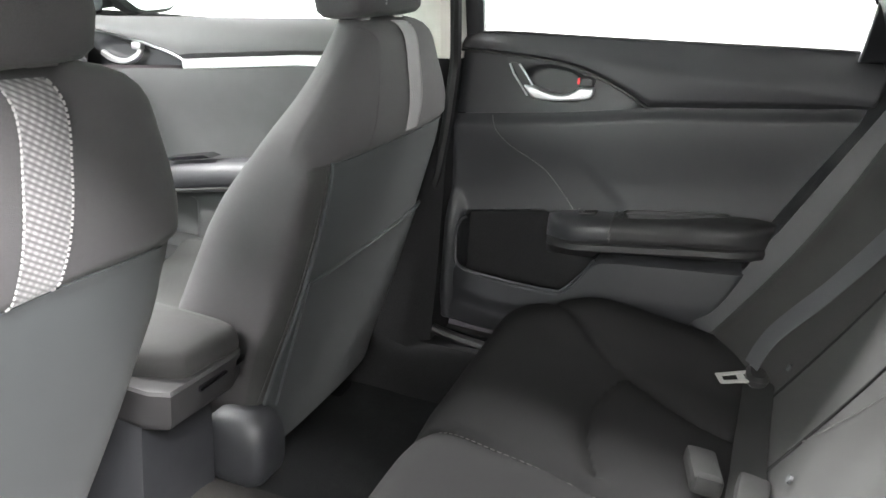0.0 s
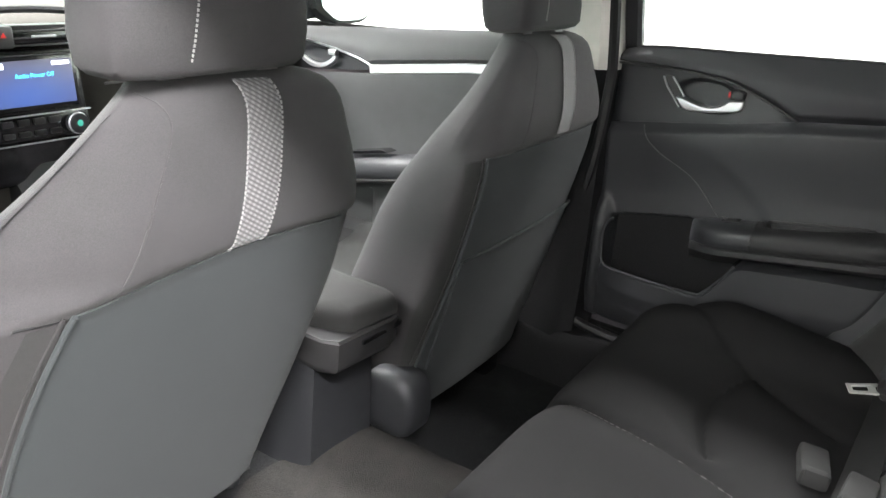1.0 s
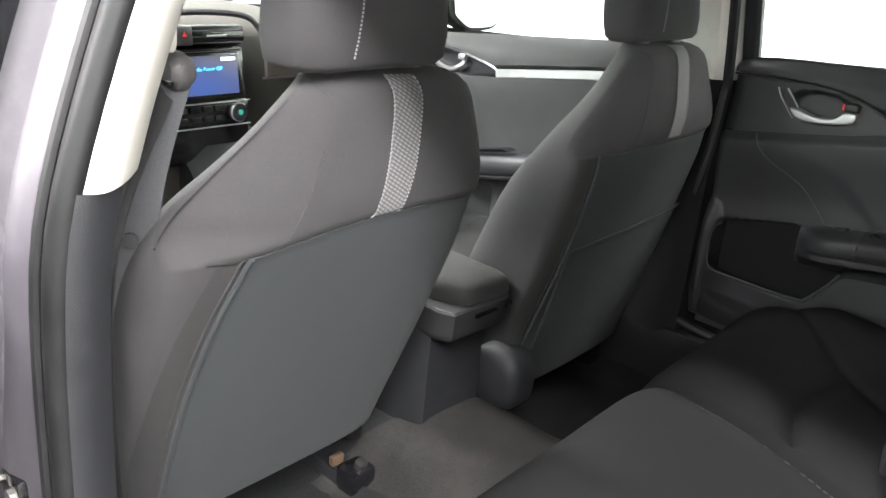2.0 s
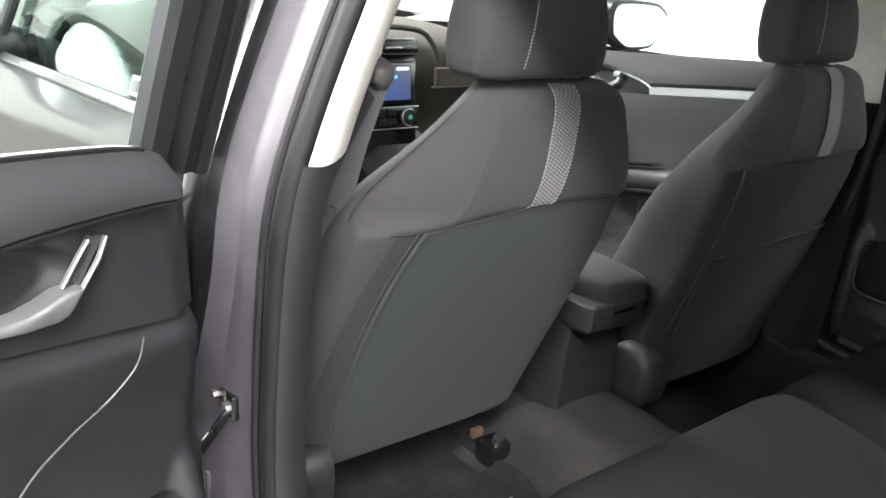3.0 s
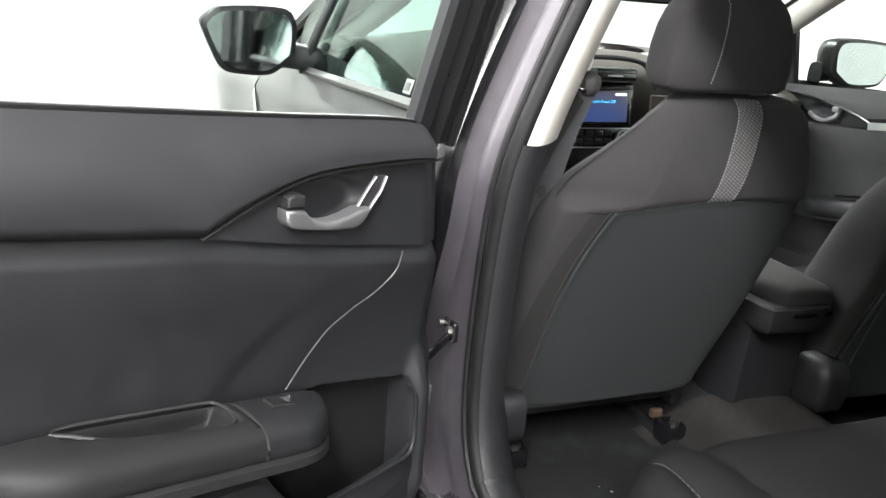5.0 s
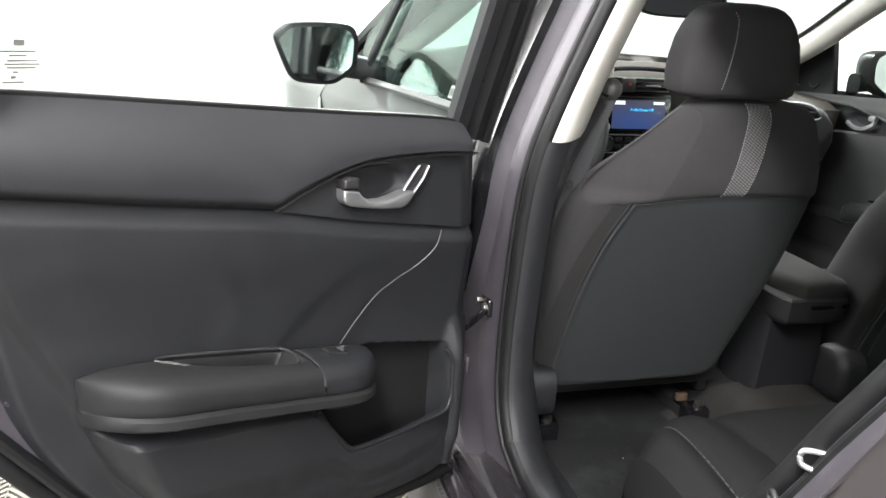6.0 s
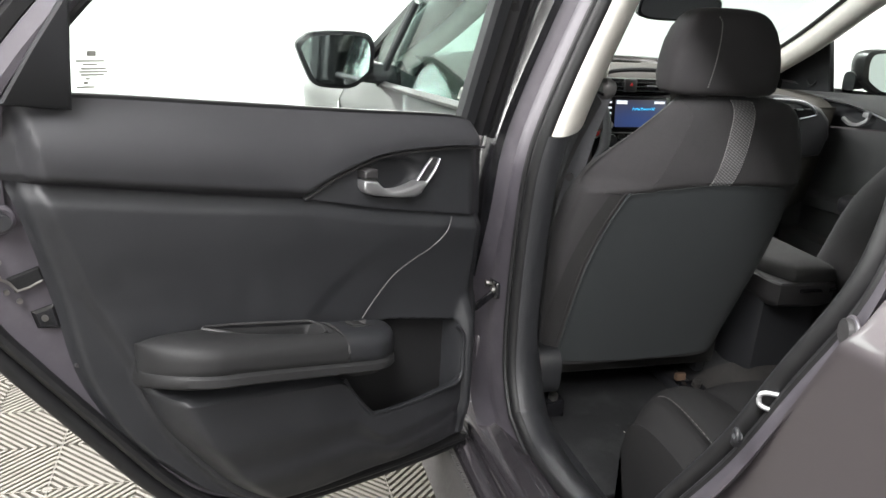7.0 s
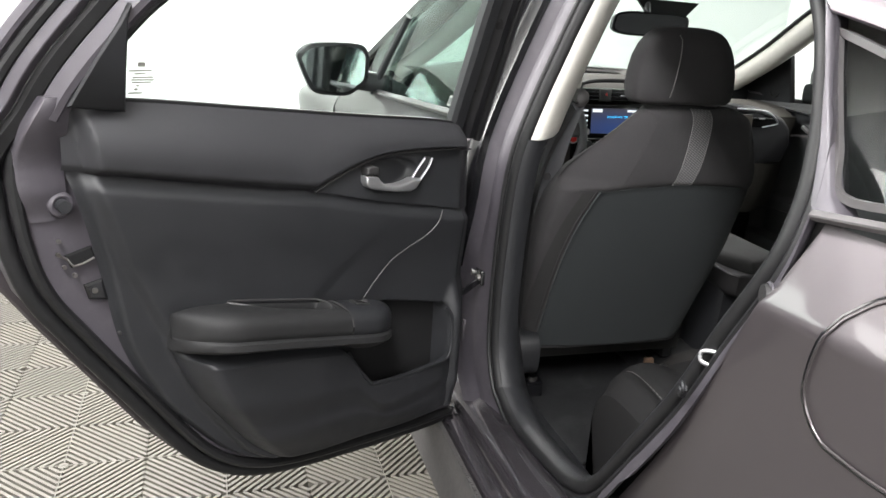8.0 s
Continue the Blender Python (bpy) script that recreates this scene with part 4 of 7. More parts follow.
# ---------------------------------------------------------------- rest of the body
def far(p):
    """Mirrors a point to the far side of the car."""
    return Vector((2 * CX - p[0], p[1], p[2]))


# rear quarter glass, its bright frame, the C pillar and roof on both sides
def side_plane(y, z, off=0.0):
    return Vector((xb(y, z) + off, y, z))


QG = [(-0.758, 1.205), (-0.79, 1.15), (-0.835, 1.08), (-0.866, 1.035), (-0.96, 1.040), (-1.10, 1.052), (-1.17, 1.066), (-1.05, 1.115), (-0.92, 1.158), (-0.836, 1.184)]
for sgn, mir in ((0, False), (1, True)):
    put = (lambda p: far(p)) if mir else (lambda p: Vector(p))
    qg = part("quarter_glass", prism(QG, lambda a, b, t: put(side_plane(a, b, -0.016 + t)), -0.002, 0.002), M["glass_dark"], car_body, "dark tinted quarter window")
    part("glass_frame", sweep([put(side_plane(a, b, -0.02)) for a, b in [(p.x, p.y) for p in smooth_path([(*q, 0) for q in QG + QG[:1]], 4)][:-1]], [(-0.0045, -0.005), (0.0045, -0.005), (0.0045, 0.002), (0.0, 0.005), (-0.0045, 0.002)], (1, 0, 0), True), M["trim_grey"], car_body, "grey window surround")
    # pillar behind the door: between opening and glass, then up to the roof
    CP = [(-0.725, 1.245), (-0.775, 1.16), (-0.815, 1.085), (-0.842, 1.02), (-0.86, 1.005), (-0.885, 1.018), (-0.862, 1.035), (-0.83, 1.085), (-0.785, 1.155), (-0.745, 1.225)]
    part("pillar_skin", prism(CP, lambda a, b, t: put(side_plane(a, b, t)), -0.034, -0.005, 0.003), M["paint"], car_body)
    part("pillar_skin", prism([(-0.745, 1.225), (-0.84, 1.205), (-0.93, 1.178), (-1.06, 1.135), (-1.2, 1.075), (-1.18, 1.055), (-1.35, 1.03), (-1.45, 1.06), (-1.15, 1.21), (-0.95, 1.285), (-0.72, 1.345), (-0.62, 1.335), (-0.68, 1.28)], lambda a, b, t: put(side_plane(a, b, t)), -0.036, -0.004, 0.003), M["paint_out"], car_body)
    part("belt_trim", band([put(side_plane(a, b, -0.036)) for a, b in ((-0.855, 1.012), (-0.95, 1.022), (-1.1, 1.034), (-1.25, 1.047))], 0.012, 0.012, (1, 0, 0), r=0.4), M["trim_grey"], car_body)
    part("roof_skin", grid(lambda s, t: put(Vector((xb(0.62 - 1.75 * t, 1.0) * 0 + (-0.63 + 0.605 * s + 0.03 * sstep(0.5, 1, t) * (1 - s)), 0.62 - 1.75 * t, 1.335 + 0.075 * math.sin(math.pi / 2 * s) ** 0.8 - 0.12 * sstep(0.5, 1.0, t) - 0.05 * (1 - sstep(0, 0.25, t))))), 24, 30), M["paint_out"], car_body, "grey metallic roof")

part("headliner", grid(lambda s, t: Vector((CX - 0.60 + 1.2 * s, 0.55 - 1.6 * t, 1.325 + 0.035 * math.sin(math.pi * s) - 0.10 * sstep(0.6, 1.0, t) - 0.03 * (1 - sstep(0, 0.2, t)))), 24, 30), M["headliner"], car_body, "light grey cloth headliner")
part("parcel_shelf", rbox(CX, -1.12, 0.955, 1.2, 0.42, 0.03, 0.01), M["plastic"], car_body)
rg = part("rear_glass", grid(lambda s, t: Vector((CX - 0.56 + 1.12 * s, -1.05 - 0.55 * t, 1.24 - 0.22 * t + 0.03 * math.sin(math.pi * s))), 12, 8), M["glass_light_block"], car_body, "unseen rear window, darkened to keep light off the seats")
part("boot_lid", grid(lambda s, t: Vector((CX - 0.72 + 1.44 * s, -1.58 - 0.5 * t, 1.015 + 0.02 * math.sin(math.pi * s) - 0.03 * t)), 16, 8), M["paint_out"], car_body)
part("tail_panel", grid(lambda s, t: Vector((CX - 0.73 + 1.46 * s, -2.1 - 0.03 * math.sin(math.pi * t), 0.3 + 0.7 * t)), 12, 8), M["paint_out"], car_body)
part("far_quarter_panel", grid(lambda s, t: far(quarter(s, t)), 30, 24), M["paint_out"], car_body)


# front side skins and bonnet
def front_skin(s, t):
    y = 0.075 + 1.02 * s
    z = 0.24 + 0.70 * t
    return Vector((xo(y, z) - 0.008 + 0.03 * (1 - sstep(0.0, 0.03, s)), y, z + 0.045 * (1 - s) * t))


def fender(s, t):
    y = 1.098 + 1.157 * s
    z = 0.42 + 0.52 * t - 0.10 * t * s * s
    flare = 0.062 * math.exp(-((y - 1.62) / 0.36) ** 2) * (1 - sstep(0.84, 0.96, z))
    return Vector((xo(1.098, z) - 0.008 - flare + 0.05 * s ** 4 + 0.16 * sstep(0.80, 1.0, t) ** 2, y, z + 0.02 * sstep(0.8, 1, t)))


for mir in (False, True):
    put = (lambda p: far(p)) if mir else (lambda p: Vector(p))
    part("fender", grid(lambda s, t: put(fender(s, t)), 30, 30), M["paint_out"], car_body, "grey metallic front fender")
    part("fender_gap", tube([put(Vector((xo(1.098, z) - 0.0075, 1.098 + 0.03 * (0.92 - z), z))) for z in [0.30 + 0.62 * i / 24 for i in range(25)]], 0.0028, 6, (1, 0, 0)), M["gloss"], car_body, "dark gap between fender and door")
    part("side_marker", prism([(1.93, 0.575), (2.05, 0.585), (2.04, 0.635), (1.95, 0.63)], lambda a, b, t: put(Vector((fender((a - 1.098) / 1.157, 0.4).x - 0.004 - t, a, b))), 0, 0.012, 0.004), M["orange"], car_body, "amber side marker lens")
part("bonnet", grid(lambda s, t: Vector((CX - 0.70 + 1.40 * s, 1.30 + 0.95 * t, 0.985 + 0.03 * math.sin(math.pi * s) - 0.17 * t * t)), 20, 16), M["paint_out"], car_body, "grey metallic bonnet")
part("nose_panel", grid(lambda s, t: Vector((CX - 0.74 + 1.48 * s, 2.25 + 0.06 * math.sin(math.pi * t) + 0.1 * math.sin(math.pi * s), 0.25 + 0.55 * t)), 16, 8), M["paint_out"], car_body)
part("underbody", rbox(CX, 0.1, 0.225, 1.46, 4.1, 0.03, 0.01), M["plastic"], car_body)
for wx, wy in ((-0.70, 1.60), (0.65, 1.60), (-0.68, -1.10), (0.63, -1.10)):
    sg = -1 if wx < 0 else 1
    wheel = part("wheel", disc((wx + sg * 0.02, wy, 0.32), (sg, 0, 0), 0.215, 0.05, 40), M["satin"], car_body, "alloy wheel")
    part("tyre", grid(lambda s, t: Vector((wx + sg * 0.0 + 0.095 * math.cos(2 * math.pi * t), wy + (0.265 + 0.055 * math.sin(2 * math.pi * t)) * math.cos(2 * math.pi * s), 0.32 + (0.265 + 0.055 * math.sin(2 * math.pi * t)) * math.sin(2 * math.pi * s))), 40, 12, close_u=True), M["rubber"], wheel, "black rubber tyre")

# black pillar cover on the near side and front windscreen pillars
part("pillar_cover", prism([(0.045, 0.955), (0.16, 0.965), (0.10, 1.33), (-0.01, 1.33), (0.02, 1.1)], lambda a, b, t: side_plane(a, b, t), -0.035, -0.012, 0.003), M["gloss"], car_body, "gloss black pillar cover")
for mir in (False, True):
    put = (lambda p: far(p)) if mir else (lambda p: Vector(p))
    ap = smooth_path([(-0.585, 0.50, 1.325), (-0.60, 0.68, 1.235), (-0.645, 0.92, 1.115), (-0.70, 1.20, 1.0), (-0.74, 1.34, 0.95)], 5)
    part("pillar_trim", sweep([put(p) for p in ap], [(0.038 * math.cos(a), 0.045 * math.sin(a)) for a in [math.pi * j / 6 for j in range(12)]]), M["beige"], car_body, "light beige windscreen pillar trim")
    part("outer_pillar", sweep([put(p + Vector((-0.055, 0.02, 0.012))) for p in ap], [(0.028 * math.cos(a), 0.036 * math.sin(a)) for a in [math.pi * j / 6 for j in range(12)]]), M["paint_out"], car_body)
    part("pillar_edge", tube([put(p + Vector((0.034, 0.03, 0.012))) for p in ap], 0.007, 6), M["rubber"], car_body)
    part("header_rail", sweep([put(p) for p in smooth_path([(-0.585, 0.50, 1.325), (-0.575, 0.2, 1.35), (-0.57, -0.1, 1.355)], 4)], [(0.045 * math.cos(a), 0.03 * math.sin(a)) for a in [math.pi * j / 6 for j in range(12)]]), M["headliner"], car_body)
ws = part("windscreen", grid(lambda s, t: Vector((CX - 0.56 - 0.16 * t + (1.12 + 0.32 * t) * s, 0.52 + 0.84 * t + 0.10 * math.sin(math.pi * s), 1.318 - 0.335 * t + 0.02 * math.sin(math.pi * s))), 16, 12), M["glass_green"], car_body, "clear windscreen")
ws.visible_shadow = False
part("roof_header", rbox(CX, 0.52, 1.325, 1.14, 0.10, 0.03, 0.012), M["headliner"], car_body)
part("cowl", grid(lambda s, t: Vector((CX - 0.72 + 1.44 * s, 1.27 + 0.12 * t + 0.08 * math.sin(math.pi * s), 0.975 - 0.02 * t)), 12, 3), M["plastic"], car_body)

# far side pillar and sill trim
part("far_pillar_trim", loft([[Vector((x, y, z)) for x, y in ((0.60 + a, 0.075), (0.60 + a, -0.02), (0.625 + a, -0.045), (0.70 + a, -0.05), (0.70 + a, 0.075))] for a, z in ((0.015, 0.955), (0.005, 1.02), (-0.02, 1.12), (-0.06, 1.25), (-0.085, 1.335))]), M["beige"], car_body, "light beige upper pillar trim")
part("far_pillar_foot", loft([[Vector((x, y, z)) for x, y in ((0.61 + a, 0.10), (0.60 + a, 0.0), (0.625 + a, -0.04), (0.70, -0.05), (0.70, 0.10))] for a, z in ((-0.02, 0.30), (0.0, 0.5), (0.006, 0.8), (0.012, 0.955))]), M["deep_shade"], car_body, "black lower pillar trim")
FS = [(-0.052, 1.25), (-0.050, 1.08), (-0.045, 0.95), (-0.034, 0.80), (-0.008, 0.66), (0.030, 0.54), (0.028, 0.47), (-0.005, 0.425), (-0.075, 0.400), (-0.25, 0.385), (-0.42, 0.385)]
fs_path = [Vector((0.628 - 0.32 * max(0, p.y - 0.95), p.x, p.y)) for p in smooth_path([(*q, 0) for q in FS], 6)]
part("far_door_seal", tube(fs_path, 0.011, 8, (1, 0, 0)), M["rubber"], car_body, "black rubber door seal")
part("far_sill_trim", loft([[Vector((a, y, b)) for a, b in ((0.56, 0.285), (0.575, 0.36), (0.60, 0.385), (0.66, 0.39), (0.70, 0.37), (0.70, 0.27), (0.56, 0.27))] for y in (1.1, 0.4, 0.05, -0.1, -0.5, -0.66)]), M["deep_shade"], car_body, "black sill trim")
part("near_sill_trim", loft([[Vector((a, y, b)) for a, b in ((-0.625, 0.285), (-0.64, 0.335), (-0.66, 0.362), (-0.70, 0.375), (-0.735, 0.372), (-0.745, 0.30), (-0.72, 0.27))] for y in (0.9, 0.4, 0.05, -0.1, -0.3, -0.42)]), M["plastic"], car_body, "black sill trim")
# far arch side between bench and door
part("far_arch_trim", loft([[Vector((x, y + a, z)) for x, a in ((0.585, 0.0), (0.60, 0.05), (0.66, 0.06), (0.70, 0.0), (0.70, -0.2), (0.585, -0.2))] for y, z in ((-0.50, 0.40), (-0.62, 0.60), (-0.70, 0.75), (-0.80, 0.95), (-0.84, 1.05))]), M["plastic"], car_body)
part("far_rear_pillar", loft([[Vector((x, y + a, z)) for x, a in ((0.55 + b, 0.0), (0.57 + b, 0.035), (0.66 + b, 0.045), (0.70 + b, -0.02), (0.70 + b, -0.16), (0.55 + b, -0.16))] for y, z, b in ((-0.80, 0.98, 0.02), (-0.77, 1.08, -0.01), (-0.72, 1.18, -0.04), (-0.66, 1.29, -0.09))]), M["plastic"], car_body, "black rear pillar trim")


# ---------------------------------------------------------------- cabin floor and console
def cabin_floor(s, t):
    x = -0.70 + 1.36 * s
    y = 1.15 - 1.40 * t
    xc = x - CX
    z = 0.276 + 0.10 * math.exp(-(abs(xc) / 0.145) ** 3.5) + 0.004 * noise.noise(Vector((x * 9, y * 9, 0)))
    z += 0.08 * sstep(0.80, 1.15, y)
    return Vector((x, y, z))


floor_carpet = part("cabin_carpet", grid(cabin_floor, 70, 60), M["carpet"])
tagged(floor_carpet, "dark dusty carpet on the car's cabin floor", "carpet", kind="structure")
mat_l = part("floor_mat", thick(grid(lambda s, t: Vector((-0.66 + 0.44 * s + 0.01 * math.sin(9 * t), 0.10 - 0.30 * t, 0.287 + 0.004 * noise.noise(Vector((s * 5, t * 4, 2))) + 0.012 * sstep(0.93, 1.0, s))), 30, 24), (0, 0, -0.006)), M["carpet"])
tagged(mat_l, "dark grey carpet floor mat with dusty marks", "floor mat")
def tunnel_patch(s, t):
    x = -0.262 + 0.365 * s
    y0 = interp([(-0.262, 0.19), (-0.150, 0.175), (-0.112, 0.143), (-0.081, 0.104), (-0.04, 0.118), (0.032, 0.112), (0.103, 0.06)], x)
    y = y0 + (-0.22 - y0) * t
    p = cabin_floor((x + 0.70) / 1.36, (1.15 - y) / 1.40)
    return Vector((x, y, p.z + 0.0008 + 0.0062 * sstep(0.0, 0.10, s) + 0.003 * noise.noise(Vector((x * 22, y * 18, 5)))))


hump = part("tunnel_carpet", thick(grid(tunnel_patch, 50, 36), (0, 0, -0.008)), M["carpet_dusty"])
tagged(hump, "dusty grey carpet over the centre tunnel", "carpet", kind="structure")

console = thing("centre_console", (CX, 0.4, 0.38), "black centre console with a padded armrest lid", "console")
part("console_body", loft([[Vector((CX + a * k, y, z)) for a, z in ((-0.080, 0.30), (-0.076, 0.45), (-0.070, 0.565), (0.080, 0.565), (0.086, 0.45), (0.088, 0.30))] for y, k in ((0.085, 0.92), (0.10, 1.0), (0.40, 1.0), (0.70, 1.05), (0.86, 1.1))]), M["plastic"], console, "dark grey plastic console side")
BIN = [(-0.098, 0.34), (-0.104, 0.060), (-0.094, 0.034), (0.030, 0.026), (0.052, 0.034), (0.060, 0.060), (0.066, 0.34)]
part("console_bin", loft([[Vector((CX + 0.025 + a * k, 0.20 + (b - 0.20) * k, z)) for a, b in BIN] for z, k in ((0.545, 0.86), (0.556, 0.955), (0.566, 0.985), (0.606, 1.0), (0.610, 0.975))]), M["plastic_grey"], console, "grey plastic armrest base", angle=25)
part("bin_slot", rbox(CX + 0.030, 0.031, 0.593, 0.098, 0.006, 0.008, 0.001), M["gloss"], console, "dark slot in the armrest base")
part("bin_latch", rbox(CX + 0.0800, 0.046, 0.598, 0.003, 0.008, 0.016, 0.001), M["satin"], console, "bright latch edge")


def lid_ring(z, k):
    pts = smooth_path([(-0.082, 0.345, 0), (-0.084, 0.14, 0), (-0.070, 0.075, 0), (-0.058, 0.046, 0), (-0.044, 0.038, 0), (0.03, 0.030, 0), (0.050, 0.036, 0), (0.058, 0.062, 0), (0.064, 0.20, 0), (0.066, 0.345, 0)], 5)
    return [Vector((CX + 0.025 + p.x * k, 0.21 + (p.y - 0.21) * k, z + 0.008 * (1 - (p.x / 0.09) ** 2))) for p in pts]


lid = part("armrest_lid", loft([lid_ring(z, k) for z, k in ((0.604, 0.985), (0.610, 1.0), (0.622, 0.995), (0.632, 0.965), (0.638, 0.90), (0.641, 0.75), (0.642, 0.4))]), M["lid"], console, "padded grey cloth armrest lid")
part("console_rear", loft([[Vector((CX + a * k, y, z)) for a, y in ((-0.078, 0.115), (-0.066, 0.085), (0.070, 0.080), (0.078, 0.10), (0.085, 0.2), (-0.078, 0.2))] for z, k in ((0.33, 1.04), (0.45, 1.0), (0.53, 0.97), (0.56, 0.93))]), M["plastic"], console, "dark grey plastic console end")
part("console_front", loft([[Vector((CX + a, y, z)) for a, z in ((-0.11, 0.32), (-0.11, 0.58 + 0.2 * k), (-0.06, 0.60 + 0.22 * k), (0.06, 0.60 + 0.22 * k), (0.11, 0.58 + 0.2 * k), (0.11, 0.32))] for y, k in ((0.42, -0.1), (0.60, 0.0), (0.72, 0.35), (0.80, 0.75))]), M["plastic"], console)

# ---------------------------------------------------------------- dashboard
part("firewall", grid(lambda s, t: Vector((CX - 0.73 + 1.46 * s, 1.20 + 0.06 * math.sin(math.pi * s) - 0.02 * t, 0.26 + 0.72 * t)), 10, 6), M["carpet"], car_body, "dark carpeted bulkhead")
for side in (-1, 1):
    part("kick_panel", rbox(CX + side * 0.70, 1.14, 0.57, 0.05, 0.22, 0.64, 0.01), M["plastic"], car_body, "black kick panel")
dash = thing("dashboard", (CX, 0.95, 0.75), "dark dashboard with touch screen, vents and climate dials", "dashboard")


def dash_profile(x, s):
    prof = [(0.0, 0.82, 0.56), (0.12, 0.80, 0.68), (0.25, 0.80, 0.78), (0.38, 0.795, 0.86), (0.48, 0.80, 0.905), (0.55, 0.805, 0.935), (0.62, 0.82, 0.965), (0.70, 0.87, 0.99), (0.80, 0.96, 1.003), (0.9, 1.1, 1.005), (1.0, 1.30, 0.985)]
    y, z = sinterp([(a, b) for a, b, c in prof], s), sinterp([(a, c) for a, b, c in prof], s)
    e = abs(x - CX) / 0.70
    y += 0.10 * sstep(0.75, 1.0, e) * (1 - s)
    hood = math.exp(-((x + 0.40) / 0.19) ** 4)
    z += 0.045 * hood * sstep(0.5, 0.68, s) * (1 - sstep(0.8, 1.0, s))
    z -= 0.075 * sstep(0.15, 0.50, x) * sstep(0.45, 0.65, s)
    y -= 0.05 * hood * sstep(0.5, 0.66, s) * (1 - sstep(0.75, 0.95, s))
    return Vector((x, y, z))


part("dash_pad", grid(lambda s, t: dash_profile(CX - 0.70 + 1.40 * s, t), 80, 50), M["dash"], dash, "soft dashboard pad, windscreen light put into its colour")


STACK_DX, STACK_DZ = -0.016, -0.006


def panel(name, x0, x1, z0, z1, y, mat, th=0.012, r=0.006, lean=0.12, parent=None, label=""):
    zc = (z0 + z1) / 2 + STACK_DZ
    m = Matrix.Translation(((x0 + x1) / 2 + STACK_DX, y, zc)) @ Matrix.Rotation(-lean, 4, "X")
    return part(name, placed(rbox(0, 0, 0, x1 - x0, th, z1 - z0, r), m), mat, parent or dash, label)


SY = 0.778
stack = panel("radio_panel", -0.205, 0.045, 0.70, 0.945, 0.796, M["gloss"], 0.03, 0.012, label="gloss black radio surround")
unit = panel("touch_screen", -0.192, 0.022, 0.838, 0.938, SY, M["gloss"], 0.014, 0.006, label="black touch screen unit, switched on")
panel("display", -0.155, 0.012, 0.848, 0.928, SY - 0.0075, M["screen"], 0.003, 0.001, parent=unit, label="glowing dark blue display")
txt = bpy.data.curves.new("screen_text", "FONT")
txt.body, txt.size, txt.align_x, txt.align_y = "Audio Power Off", 0.0105, "CENTER", "CENTER"
txt_ob = bpy.data.objects.new("screen_text", txt)
scene.collection.objects.link(txt_ob)
txt_mesh = bpy.data.meshes.new_from_object(txt_ob.evaluated_get(bpy.context.evaluated_depsgraph_get()))
bpy.data.objects.remove(txt_ob)
txt_mesh.transform(Matrix.Translation((-0.064 + STACK_DX, SY - 0.0090, 0.9015 + STACK_DZ)) @ Matrix.Rotation(radians(90) - 0.12, 4, "X"))
txt_mesh.materials.clear()
txt_mesh.materials.append(M["screen_text"])
tagged(attach(new("screen_text", txt_mesh), unit), "cyan writing on the display")
panel("status_bar", -0.152, -0.118, 0.915, 0.925, SY - 0.005, M["screen_white"], 0.003, 0.0005, parent=unit)
panel("status_bar", -0.028, 0.006, 0.917, 0.924, SY - 0.005, M["screen_white"], 0.003, 0.0005, parent=unit)
for k in range(4):
    panel("side_key", -0.183, -0.168, 0.917 - 0.0155 * k, 0.922 - 0.0155 * k, SY - 0.004 - 0.0017 * k, M["screen_white"], 0.004, 0.0005, parent=unit)
part("volume_knob", disc((-0.172 + STACK_DX, SY - 0.008, 0.853 + STACK_DZ), (0, -1, 0.1), 0.010, 0.014, 20), M["satin"], unit, "silver volume knob")
panel("bezel_line", -0.192, 0.022, 0.936, 0.938, SY - 0.006, M["plastic_grey"], 0.004, 0.0005, parent=unit)
# air vents above the screen
vent = panel("centre_vent", -0.20, 0.045, 0.945, 0.988, 0.802, M["gloss"], 0.03, 0.012, label="black centre air vent")
for k in range(3):
    panel("vent_slat", -0.19, 0.035, 0.951 + 0.012 * k, 0.954 + 0.012 * k, 0.786 + 0.002 * k, M["plastic"], 0.012, 0.001, parent=vent)
panel("hazard_button", -0.128, -0.088, 0.948, 0.986, 0.790, M["plastic_grey"], 0.024, 0.004, parent=vent, label="grey hazard light button")
part("hazard_mark", prism([(-0.113, 0.962), (-0.103, 0.962), (-0.108, 0.971)], lambda a, b, t: Vector((a + STACK_DX, 0.7775 + t, b)), -0.0015, 0.0), M["red"], vent, "red hazard triangle")
panel("vent_tab", -0.055, -0.01, 0.966, 0.970, 0.779, M["satin"], 0.006, 0.001, parent=vent, label="silver vent tab")
hood = smooth_path([(-0.225, 0.79, 0.93), (-0.215, 0.79, 0.975), (-0.19, 0.795, 1.0), (-0.08, 0.80, 1.008), (0.03, 0.795, 1.0), (0.065, 0.785, 0.97), (0.085, 0.78, 0.93)], 6)
part("vent_surround", tube(hood, 0.007, 8), M["plastic_grey"], dash, "grey vent surround")
